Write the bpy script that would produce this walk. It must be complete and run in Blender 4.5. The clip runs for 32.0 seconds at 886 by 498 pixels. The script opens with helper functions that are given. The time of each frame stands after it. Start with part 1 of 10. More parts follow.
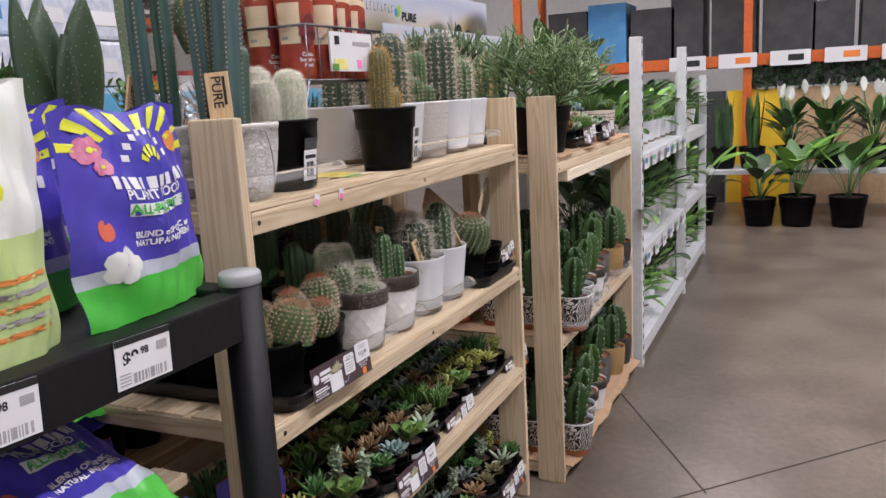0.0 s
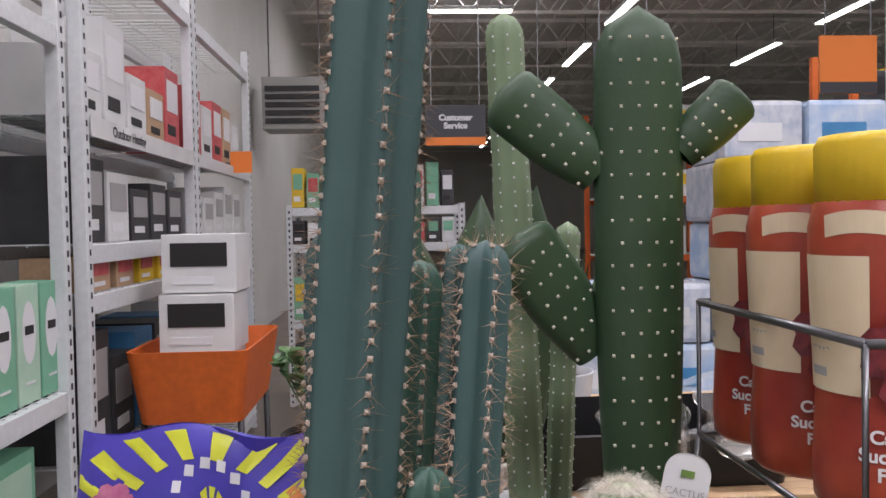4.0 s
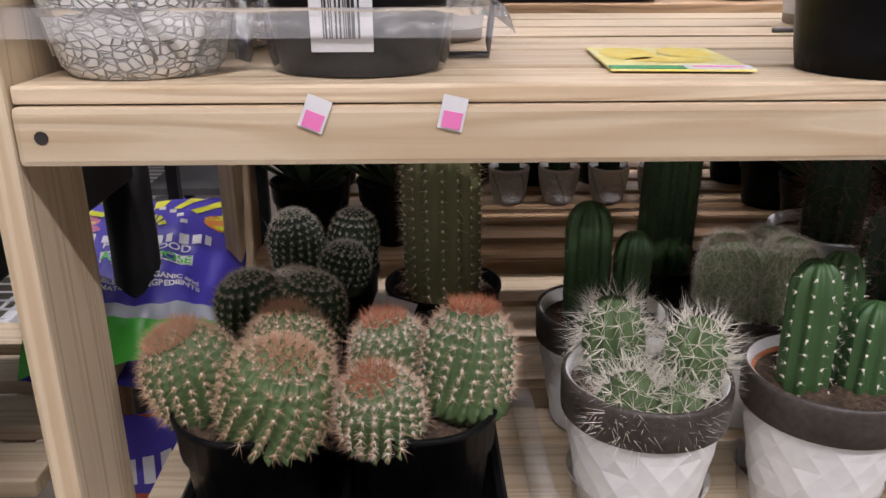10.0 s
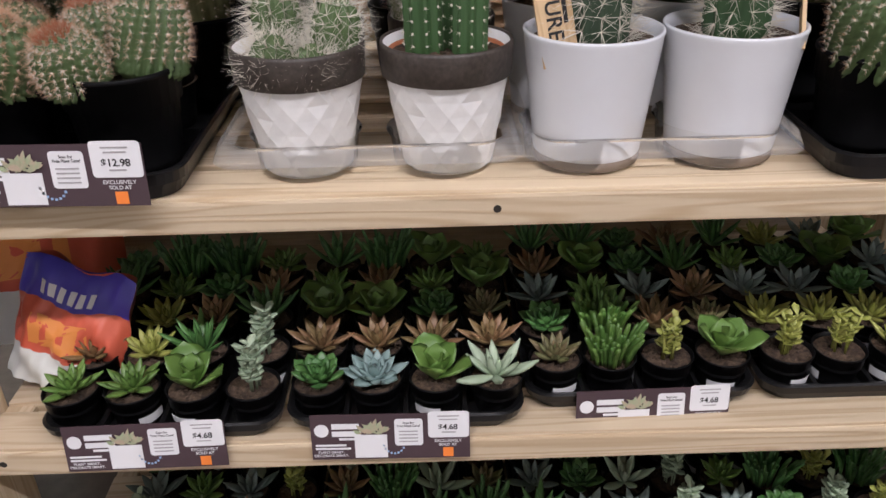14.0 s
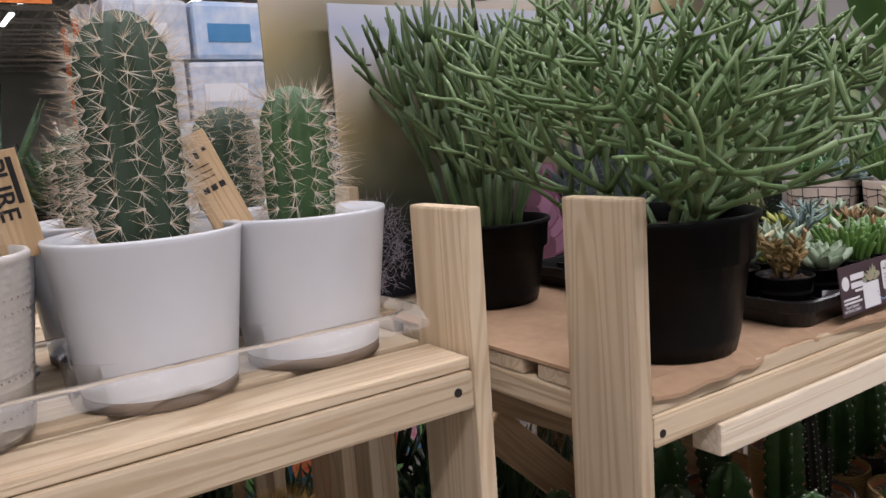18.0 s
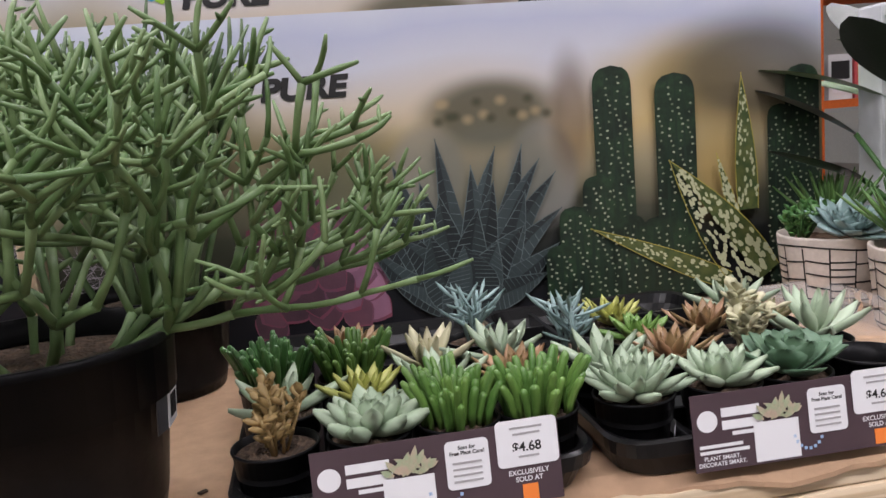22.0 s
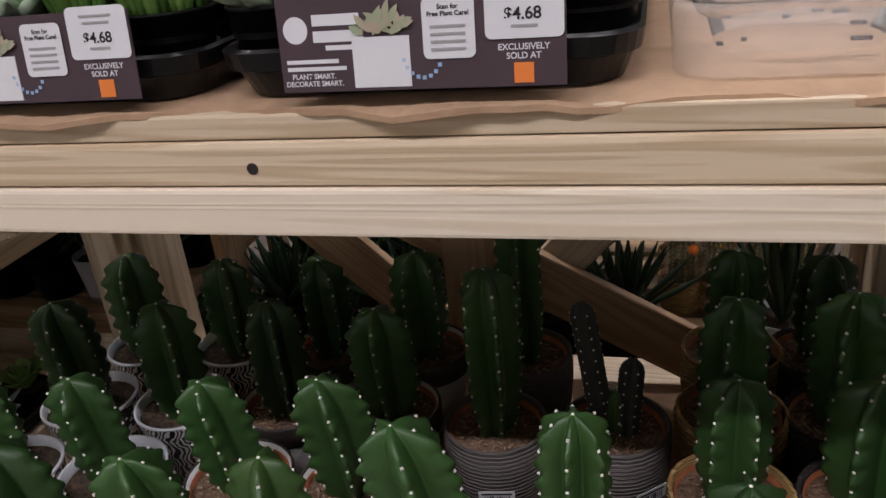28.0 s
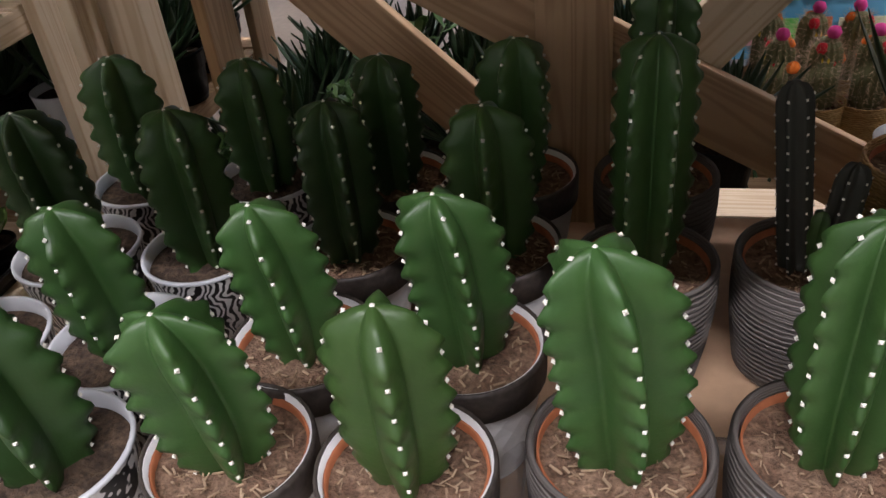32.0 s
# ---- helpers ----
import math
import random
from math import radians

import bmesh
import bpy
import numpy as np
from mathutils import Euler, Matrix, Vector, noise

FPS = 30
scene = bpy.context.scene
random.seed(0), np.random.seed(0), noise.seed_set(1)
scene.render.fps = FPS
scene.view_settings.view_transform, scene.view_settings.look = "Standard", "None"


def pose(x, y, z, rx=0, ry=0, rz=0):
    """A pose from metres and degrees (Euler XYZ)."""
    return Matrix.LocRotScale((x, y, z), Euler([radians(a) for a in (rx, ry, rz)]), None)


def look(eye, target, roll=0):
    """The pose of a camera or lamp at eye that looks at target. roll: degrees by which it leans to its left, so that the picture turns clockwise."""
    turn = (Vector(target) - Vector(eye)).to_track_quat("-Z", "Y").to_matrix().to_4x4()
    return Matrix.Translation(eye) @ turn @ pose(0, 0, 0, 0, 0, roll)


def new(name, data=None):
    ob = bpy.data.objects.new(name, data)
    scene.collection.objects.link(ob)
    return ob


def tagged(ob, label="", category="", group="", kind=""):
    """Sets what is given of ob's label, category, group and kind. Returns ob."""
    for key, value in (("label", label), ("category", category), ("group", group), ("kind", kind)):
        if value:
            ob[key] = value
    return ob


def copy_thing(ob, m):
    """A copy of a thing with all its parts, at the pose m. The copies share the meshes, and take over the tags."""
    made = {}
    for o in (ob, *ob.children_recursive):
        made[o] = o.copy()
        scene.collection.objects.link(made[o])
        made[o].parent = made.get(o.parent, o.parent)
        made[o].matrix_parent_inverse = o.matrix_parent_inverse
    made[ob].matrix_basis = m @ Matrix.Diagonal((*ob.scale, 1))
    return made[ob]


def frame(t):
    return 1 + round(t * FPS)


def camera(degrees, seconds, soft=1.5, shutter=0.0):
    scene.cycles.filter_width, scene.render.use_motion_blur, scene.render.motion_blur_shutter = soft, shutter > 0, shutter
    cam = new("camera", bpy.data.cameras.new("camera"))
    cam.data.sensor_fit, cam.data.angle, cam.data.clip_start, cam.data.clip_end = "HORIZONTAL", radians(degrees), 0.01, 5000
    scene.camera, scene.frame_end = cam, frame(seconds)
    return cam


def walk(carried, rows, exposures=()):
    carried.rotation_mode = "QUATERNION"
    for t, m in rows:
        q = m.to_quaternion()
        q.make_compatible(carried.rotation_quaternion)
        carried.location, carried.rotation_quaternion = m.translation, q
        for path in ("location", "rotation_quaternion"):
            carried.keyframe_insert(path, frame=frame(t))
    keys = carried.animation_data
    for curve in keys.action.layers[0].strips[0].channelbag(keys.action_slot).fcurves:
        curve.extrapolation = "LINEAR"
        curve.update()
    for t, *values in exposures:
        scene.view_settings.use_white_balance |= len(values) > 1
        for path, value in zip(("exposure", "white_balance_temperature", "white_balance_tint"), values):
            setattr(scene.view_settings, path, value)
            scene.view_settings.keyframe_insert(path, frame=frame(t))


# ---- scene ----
cam = camera(58.48, 32.0)
PATH = [
    (0, (-0.9677, -0.7726, 1.2611), (-0.0782, -0.3571, 1.0709), -3.17),
    (0.5, (-0.8899, -0.7232, 1.2596), (-0.0142, -0.2692, 1.0952), -4.70),
    (1, (-0.7228, -0.6681, 1.2853), (0.1099, -0.1340, 1.1392), -4.76),
    (1.5, (-0.5229, -0.6341, 1.3030), (0.2204, 0.0224, 1.1743), -5.60),
    (2, (-0.3394, -0.5702, 1.3630), (0.2842, 0.2019, 1.2403), -5.47),
    (2.5, (-0.1863, -0.4930, 1.4169), (0.2686, 0.3931, 1.3284), -5.81),
    (3, (-0.0703, -0.4106, 1.4450), (0.2171, 0.5464, 1.4033), -4.08),
    (3.5, (0.0195, -0.3532, 1.4826), (0.1682, 0.6353, 1.4552), -1.99),
    (5.5, (0.1233, -0.1873, 1.3596), (0.0716, 0.8032, 1.2321), -2.42),
    (6, (0.1341, -0.1965, 1.3531), (0.0580, 0.7758, 1.1046), -3.0),
    (6.5, (0.1572, -0.2373, 1.3014), (0.0509, 0.7368, 1.1015), -1.40),
    (7, (0.1660, -0.2624, 1.2832), (0.0458, 0.7051, 1.0605), -0.86),
    (7.5, (0.1798, -0.2829, 1.2777), (0.0671, 0.6840, 1.0488), -0.67),
    (8, (0.2125, -0.3174, 1.2796), (0.1113, 0.6521, 1.0562), -0.89),
    (8.5, (0.2620, -0.3613, 1.2719), (0.1580, 0.6063, 1.0418), -1.35),
    (9, (0.2704, -0.4106, 1.2365), (0.1833, 0.5492, 0.9695), -1.25),
    (9.5, (0.2492, -0.4308, 1.1992), (0.2174, 0.517, 0.8821), -0.45),
    (10, (0.2397, -0.4654, 1.1832), (0.2667, 0.4713, 0.8342), -0.05),
    (10.5, (0.2754, -0.5057, 1.1861), (0.3557, 0.4122, 0.7974), -0.12),
    (11, (0.293, -0.5464, 1.1705), (0.4068, 0.3624, 0.769), 0.14),
    (11.5, (0.3461, -0.5647, 1.1759), (0.4438, 0.3303, 0.7406), 0.12),
    (12, (0.4075, -0.597, 1.1828), (0.4895, 0.273, 0.6967), 0.79),
    (12.5, (0.4811, -0.6608, 1.1022), (0.51, 0.2367, 0.6623), -0.05),
    (13, (0.5128, -0.694, 1.0777), (0.5285, 0.1925, 0.6153), -0.62),
    (13.5, (0.5265, -0.7092, 1.0619), (0.5329, 0.1645, 0.5755), -1.05),
    (15.5, (0.6188, -0.6755, 1.2033), (0.7295, 0.2269, 0.7869), -2.58),
    (16, (0.652, -0.6805, 1.2545), (0.8348, 0.2508, 0.9396), -2.52),
    (16.5, (0.7041, -0.6892, 1.298), (0.9452, 0.2559, 1.0772), -3.53),
    (17, (0.7398, -0.6402, 1.3283), (1.0888, 0.2797, 1.1495), -3.3),
    (17.5, (0.7843, -0.5689, 1.3234), (1.2562, 0.3001, 1.1747), -3.56),
    (18, (0.8194, -0.5526, 1.3129), (1.3778, 0.2636, 1.1649), -3.95),
    (18.5, (0.8893, -0.5716, 1.2948), (1.477, 0.2244, 1.1497), -3.93),
    (19, (1.0235, -0.6175, 1.316), (1.5898, 0.1942, 1.1728), -4.19),
    (19.5, (1.1397, -0.647, 1.3341), (1.6885, 0.1752, 1.1832), -3.83),
    (20, (1.2583, -0.6362, 1.3355), (1.8106, 0.1849, 1.1915), -4.01),
    (20.5, (1.3959, -0.591, 1.3437), (1.9386, 0.2368, 1.2014), -5.27),
    (21, (1.4862, -0.5588, 1.3355), (1.9698, 0.3045, 1.1912), -6.3),
    (21.5, (1.6083, -0.5755, 1.3382), (1.9227, 0.3627, 1.1931), -6.35),
    (22, (1.6984, -0.5997, 1.3374), (1.859, 0.3761, 1.189), -4.8),
    (22.5, (1.7556, -0.5537, 1.3317), (1.7659, 0.433, 1.1695), -3.46),
    (23, (1.8004, -0.4847, 1.3401), (1.6545, 0.4894, 1.1676), -3.75),
    (23.5, (1.8355, -0.4517, 1.3375), (1.5576, 0.4953, 1.176), -4.64),
    (24, (1.8996, -0.4454, 1.3437), (1.5051, 0.4604, 1.1891), -6.31),
    (24.5, (1.9495, -0.4474, 1.3449), (1.4892, 0.4272, 1.1926), -7),
    (26.5, (2.185, -0.4502, 1.2971), (1.8572, 0.4724, 1.0937), -7.1),
    (27, (2.2161, -0.4673, 1.2665), (1.9125, 0.4492, 1.006), -6.97),
    (27.5, (2.2062, -0.488, 1.2181), (1.9236, 0.4037, 0.8645), -6.75),
    (28, (2.1816, -0.5339, 1.1848), (1.9266, 0.3348, 0.7602), -6.08),
    (28.5, (2.1845, -0.5931, 1.1644), (1.9509, 0.255, 0.6889), -4.65),
    (29, (2.1844, -0.63, 1.1429), (1.9684, 0.2016, 0.6314), -3.47),
    (29.5, (2.1711, -0.6562, 1.1347), (1.9657, 0.1629, 0.5991), -2.71),
    (30, (2.1615, -0.6614, 1.1344), (1.9553, 0.1503, 0.5879), -2.79),
    (30.5, (2.1489, -0.6527, 1.136), (1.933, 0.1522, 0.5832), -3.56),
    (31, (2.1215, -0.5983, 1.1156), (1.8682, 0.1956, 0.5627), -5.43),
    (31.5, (2.0656, -0.4913, 1.0945), (1.7938, 0.2955, 0.5405), -6.85),
    (32, (1.9802, -0.3775, 1.0112), (1.7724, 0.4235, 0.4496), -6.41),
]
walk(cam, [(t, look(eye, target, roll)) for t, eye, target, roll in PATH], exposures=[(0.0, -0.24), (1.0, -0.20), (2.0, -0.42), (3.0, -0.42), (6.0, -0.68), (9.0, -0.76), (10.0, -0.22), (11.0, -0.16), (13.0, -0.14), (16.0, -0.28), (17.0, -0.58), (18.0, -0.60), (20.0, -0.52), (22.0, -0.32), (23.0, -0.10), (24.0, -0.02), (27.0, -0.20), (28.0, -0.85), (29.0, 0.0), (30.0, 0.09), (32.0, 0.09)])

# ---------------------------------------------------------------- light
world = bpy.data.worlds.new("store_air")
scene.world = world
world.use_nodes = True
world.node_tree.nodes["Background"].inputs[0].default_value = (0.80, 0.83, 0.90, 1)
world.node_tree.nodes["Background"].inputs[1].default_value = 0.025


def strip_lamp(x, y, z, length, width, watts, colour=(0.96, 0.91, 1.0), up=False):
    lamp = bpy.data.lights.new("strip_lamp", "AREA")
    lamp.shape, lamp.size, lamp.size_y = "RECTANGLE", length, width
    lamp.energy, lamp.color = watts, colour
    ob = new("strip_lamp", lamp)
    ob.matrix_world = pose(x, y, z, 180 if up else 0)
    return ob


LAMPS = [(x, y) for x in (-0.7, 1.8, 4.8) for y in (-3.0, 1.5)] + [(1.8, 8.0), (5.5, 8.0), (8.5, 0.0), (8.5, 8.0), (1.0, 14.0)]
for lx, ly in LAMPS:
    strip_lamp(lx, ly, 5.21, 2.3, 0.16, 172 if ly < 0 else 92)
    # the open fixtures also throw some light up at the deck
    if lx < 6 and ly > 0:
        strip_lamp(lx, ly, 5.42, 2.3, 0.16, 55, up=True)

# ---------------------------------------------------------------- materials
MATS = {}


def material(name, colour, rough=0.6, metal=0.0, spec=0.5, noise_scale=0.0, noise_amount=0.0, bump=0.0, bump_scale=60.0,
             second=None, second_scale=8.0, random_amount=0.0, subsurface=0.0, transmission=0.0, ior=1.45, emission=0.0, coat=0.0, alpha=1.0):
    """A surface with colour variation at two scales, fine relief and some change from piece to piece."""
    if name in MATS:
        return MATS[name]
    m = bpy.data.materials.new(name)
    m.use_nodes = True
    nt = m.node_tree
    bsdf = nt.nodes["Principled BSDF"]
    bsdf.inputs["Roughness"].default_value = rough
    bsdf.inputs["Metallic"].default_value = metal
    bsdf.inputs["Specular IOR Level"].default_value = spec
    bsdf.inputs["IOR"].default_value = ior
    bsdf.inputs["Transmission Weight"].default_value = transmission
    bsdf.inputs["Subsurface Weight"].default_value = subsurface
    bsdf.inputs["Subsurface Radius"].default_value = (0.01, 0.012, 0.006)
    bsdf.inputs["Coat Weight"].default_value = coat
    bsdf.inputs["Alpha"].default_value = alpha
    rgb = (*colour, 1)
    bsdf.inputs["Base Color"].default_value = rgb
    if emission:
        bsdf.inputs["Emission Color"].default_value = rgb
        bsdf.inputs["Emission Strength"].default_value = emission
    tc = nt.nodes.new("ShaderNodeTexCoord")
    last = None
    if second or noise_amount:
        n1 = nt.nodes.new("ShaderNodeTexNoise")
        n1.inputs["Scale"].default_value = second_scale
        n1.inputs["Detail"].default_value = 4
        nt.links.new(tc.outputs["Object"], n1.inputs["Vector"])
        mix = nt.nodes.new("ShaderNodeMix")
        mix.data_type = "RGBA"
        mix.inputs["A"].default_value = rgb
        mix.inputs["B"].default_value = (*(second or colour), 1)
        ramp = nt.nodes.new("ShaderNodeMapRange")
        ramp.inputs["From Min"].default_value, ramp.inputs["From Max"].default_value = 0.38, 0.66
        nt.links.new(n1.outputs["Fac"], ramp.inputs["Value"])
        nt.links.new(ramp.outputs["Result"], mix.inputs["Factor"])
        last = mix.outputs["Result"]
        if noise_amount:
            n2 = nt.nodes.new("ShaderNodeTexNoise")
            n2.inputs["Scale"].default_value = noise_scale
            n2.inputs["Detail"].default_value = 5
            nt.links.new(tc.outputs["Object"], n2.inputs["Vector"])
            mr = nt.nodes.new("ShaderNodeMapRange")
            mr.inputs["From Min"].default_value, mr.inputs["From Max"].default_value = 0.3, 0.7
            mr.inputs["To Min"].default_value, mr.inputs["To Max"].default_value = 1 - noise_amount, 1 + noise_amount
            nt.links.new(n2.outputs["Fac"], mr.inputs["Value"])
            hs = nt.nodes.new("ShaderNodeHueSaturation")
            nt.links.new(last, hs.inputs["Color"])
            nt.links.new(mr.outputs["Result"], hs.inputs["Value"])
            last = hs.outputs["Color"]
    if random_amount:
        info = nt.nodes.new("ShaderNodeObjectInfo")
        mr = nt.nodes.new("ShaderNodeMapRange")
        mr.inputs["To Min"].default_value, mr.inputs["To Max"].default_value = 1 - random_amount, 1 + random_amount
        nt.links.new(info.outputs["Random"], mr.inputs["Value"])
        hs = nt.nodes.new("ShaderNodeHueSaturation")
        if last:
            nt.links.new(last, hs.inputs["Color"])
        else:
            hs.inputs["Color"].default_value = rgb
        nt.links.new(mr.outputs["Result"], hs.inputs["Value"])
        last = hs.outputs["Color"]
    if last:
        nt.links.new(last, bsdf.inputs["Base Color"])
    if bump:
        nb = nt.nodes.new("ShaderNodeTexNoise")
        nb.inputs["Scale"].default_value = bump_scale
        nb.inputs["Detail"].default_value = 4
        nt.links.new(tc.outputs["Object"], nb.inputs["Vector"])
        bp = nt.nodes.new("ShaderNodeBump")
        bp.inputs["Strength"].default_value = bump
        bp.inputs["Distance"].default_value = 0.004
        nt.links.new(nb.outputs["Fac"], bp.inputs["Height"])
        nt.links.new(bp.outputs["Normal"], bsdf.inputs["Normal"])
    MATS[name] = m
    return m


def wood_material(name, light, dark, scale=1.0):
    """Planed softwood, the grain running along the board's own x, with growth rings and a few knots."""
    m = bpy.data.materials.new(name)
    m.use_nodes = True
    nt = m.node_tree
    bsdf = nt.nodes["Principled BSDF"]
    bsdf.inputs["Roughness"].default_value = 0.58
    tc = nt.nodes.new("ShaderNodeTexCoord")
    info = nt.nodes.new("ShaderNodeObjectInfo")
    shift = nt.nodes.new("ShaderNodeVectorMath")
    shift.operation = "MULTIPLY_ADD"
    shift.inputs[1].default_value = (1, 1, 1)
    comb = nt.nodes.new("ShaderNodeCombineXYZ")
    for i, k in enumerate((37.0, 3.1, 5.7)):
        mul = nt.nodes.new("ShaderNodeMath")
        mul.operation = "MULTIPLY"
        mul.inputs[1].default_value = k
        nt.links.new(info.outputs["Random"], mul.inputs[0])
        nt.links.new(mul.outputs[0], comb.inputs[i])
    nt.links.new(tc.outputs["Object"], shift.inputs[0])
    nt.links.new(comb.outputs[0], shift.inputs[2])
    warp = nt.nodes.new("ShaderNodeMapping")
    warp.inputs["Scale"].default_value = (1.1 * scale, 26 * scale, 26 * scale)
    nt.links.new(shift.outputs[0], warp.inputs["Vector"])
    n1 = nt.nodes.new("ShaderNodeTexNoise")
    n1.inputs["Scale"].default_value = 0.9
    n1.inputs["Detail"].default_value = 2.0
    n1.inputs["Distortion"].default_value = 0.6
    nt.links.new(warp.outputs[0], n1.inputs["Vector"])
    rings = nt.nodes.new("ShaderNodeMath")
    rings.operation = "MULTIPLY"
    rings.inputs[1].default_value = 62.0
    nt.links.new(n1.outputs["Fac"], rings.inputs[0])
    wave = nt.nodes.new("ShaderNodeMath")
    wave.operation = "SINE"
    nt.links.new(rings.outputs[0], wave.inputs[0])
    fine = nt.nodes.new("ShaderNodeMapping")
    fine.inputs["Scale"].default_value = (6 * scale, 260 * scale, 260 * scale)
    nt.links.new(shift.outputs[0], fine.inputs["Vector"])
    n2 = nt.nodes.new("ShaderNodeTexNoise")
    n2.inputs["Scale"].default_value = 1.0
    n2.inputs["Detail"].default_value = 3.0
    nt.links.new(fine.outputs[0], n2.inputs["Vector"])
    mr = nt.nodes.new("ShaderNodeMapRange")
    mr.inputs["From Min"].default_value, mr.inputs["From Max"].default_value = -0.2, 1.0
    mr.inputs["To Min"].default_value, mr.inputs["To Max"].default_value = 0.0, 0.62
    nt.links.new(wave.outputs[0], mr.inputs["Value"])
    add = nt.nodes.new("ShaderNodeMath")
    add.operation = "MULTIPLY_ADD"
    add.inputs[1].default_value = 0.5
    nt.links.new(n2.outputs["Fac"], add.inputs[0])
    nt.links.new(mr.outputs["Result"], add.inputs[2])
    sub = nt.nodes.new("ShaderNodeMath")
    sub.operation = "SUBTRACT"
    sub.inputs[1].default_value = 0.22
    sub.use_clamp = True
    nt.links.new(add.outputs[0], sub.inputs[0])
    mix = nt.nodes.new("ShaderNodeMix")
    mix.data_type = "RGBA"
    mix.inputs["A"].default_value = (*light, 1)
    mix.inputs["B"].default_value = (*dark, 1)
    nt.links.new(sub.outputs[0], mix.inputs["Factor"])
    val = nt.nodes.new("ShaderNodeMapRange")
    val.inputs["To Min"].default_value, val.inputs["To Max"].default_value = 0.86, 1.1
    nt.links.new(info.outputs["Random"], val.inputs["Value"])
    hs = nt.nodes.new("ShaderNodeHueSaturation")
    nt.links.new(mix.outputs["Result"], hs.inputs["Color"])
    nt.links.new(val.outputs["Result"], hs.inputs["Value"])
    nt.links.new(hs.outputs["Color"], bsdf.inputs["Base Color"])
    bp = nt.nodes.new("ShaderNodeBump")
    bp.inputs["Strength"].default_value = 0.25
    bp.inputs["Distance"].default_value = 0.0015
    nt.links.new(add.outputs[0], bp.inputs["Height"])
    nt.links.new(bp.outputs["Normal"], bsdf.inputs["Normal"])
    MATS[name] = m
    return m


PINE = wood_material("pine", (0.63, 0.512, 0.355), (0.46, 0.330, 0.195))
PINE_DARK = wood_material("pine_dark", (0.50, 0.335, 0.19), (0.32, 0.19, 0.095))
PINE_PALE = wood_material("pine_pale", (0.76, 0.665, 0.52), (0.64, 0.52, 0.37))
CONCRETE = material("concrete", (0.168, 0.138, 0.111), 0.30, second=(0.112, 0.090, 0.071), second_scale=2.3, noise_scale=35, noise_amount=0.16, bump=0.12, bump_scale=140)
BLACK = material("black_plastic", (0.0045, 0.0045, 0.005), 0.34, spec=0.10, noise_scale=60, noise_amount=0.2, second=(0.010, 0.010, 0.0105), second_scale=5, bump=0.05, bump_scale=90)
BLACK_TRAY = material("tray_plastic", (0.007, 0.007, 0.0075), 0.28, spec=0.4, bump=0.08, bump_scale=50)
BLACK_METAL = material("black_paint", (0.006, 0.006, 0.007), 0.5, spec=0.3, noise_scale=90, noise_amount=0.25, bump=0.06, bump_scale=200)
WHITE_CERAMIC = material("white_ceramic", (0.67, 0.69, 0.72), 0.32, second=(0.63, 0.645, 0.67), second_scale=12, coat=0.3)
CREAM_CERAMIC = material("cream_ceramic", (0.64, 0.61, 0.57), 0.5, noise_scale=120, noise_amount=0.06, bump=0.1, bump_scale=200)
GEO_WHITE = material("facet_white", (0.74, 0.74, 0.73), 0.45, noise_scale=80, noise_amount=0.05)
RIM_BROWN = material("rim_brown", (0.045, 0.036, 0.030), 0.5, noise_scale=200, noise_amount=0.35, second=(0.07, 0.058, 0.05), second_scale=30)
TERRACOTTA = material("terracotta", (0.42, 0.14, 0.06), 0.7, noise_scale=90, noise_amount=0.12)
SOIL = material("potting_soil", (0.045, 0.028, 0.018), 0.95, second=(0.10, 0.066, 0.042), second_scale=60, noise_scale=220, noise_amount=0.5, bump=1.0, bump_scale=230)
PEAT = material("dry_peat", (0.15, 0.088, 0.055), 0.95, second=(0.24, 0.155, 0.10), second_scale=70, noise_scale=260, noise_amount=0.45, bump=1.0, bump_scale=260)
CLEAR = material("clear_plastic", (0.96, 0.97, 0.97), 0.12, transmission=1.0, ior=1.12, spec=0.5)
CARDBOARD = material("cardboard", (0.47, 0.31, 0.19), 0.85, second=(0.42, 0.27, 0.165), second_scale=5, noise_scale=60, noise_amount=0.08, bump=0.08, bump_scale=220)
PAPER = material("white_paper", (0.70, 0.70, 0.71), 0.6)
INK = material("black_ink", (0.015, 0.014, 0.014), 0.6)
PLUM = material("plum_card", (0.062, 0.038, 0.045), 0.5, noise_scale=30, noise_amount=0.06)
GREY_INK = material("grey_ink", (0.35, 0.34, 0.34), 0.6)
ORANGE = material("orange_print", (0.80, 0.22, 0.04), 0.55)
STEEL = material("wire_steel", (0.16, 0.16, 0.17), 0.35, metal=0.9)
WHITE_METAL = material("white_metal", (0.62, 0.64, 0.65), 0.45, noise_scale=40, noise_amount=0.06)


# ---------------------------------------------------------------- helpers
def thing(name, at, label, category, group="", kind="", turn=0.0, tilt=(0, 0)):
    ob = new(name)
    ob.empty_display_size = 0.05
    ob.matrix_basis = pose(*at, tilt[0], tilt[1], turn)
    return tagged(ob, label, category, group, kind)


def part(name, shape, mat, parent=None, label="", m=None, smooth=None, kind=""):
    """Links a bmesh or mesh as one mesh object under a thing or a part."""
    if isinstance(shape, bmesh.types.BMesh):
        me = bpy.data.meshes.new(name)
        shape.to_mesh(me)
        shape.free()
    else:
        me = shape
    if mat and not me.materials:
        for one in (mat if isinstance(mat, (list, tuple)) else [mat]):
            me.materials.append(one)
    if smooth:
        me.shade_smooth()
    ob = new(name, me)
    if parent:
        ob.parent = parent
    if m is not None:
        ob.matrix_basis = m
    return tagged(ob, label=label, kind=kind)


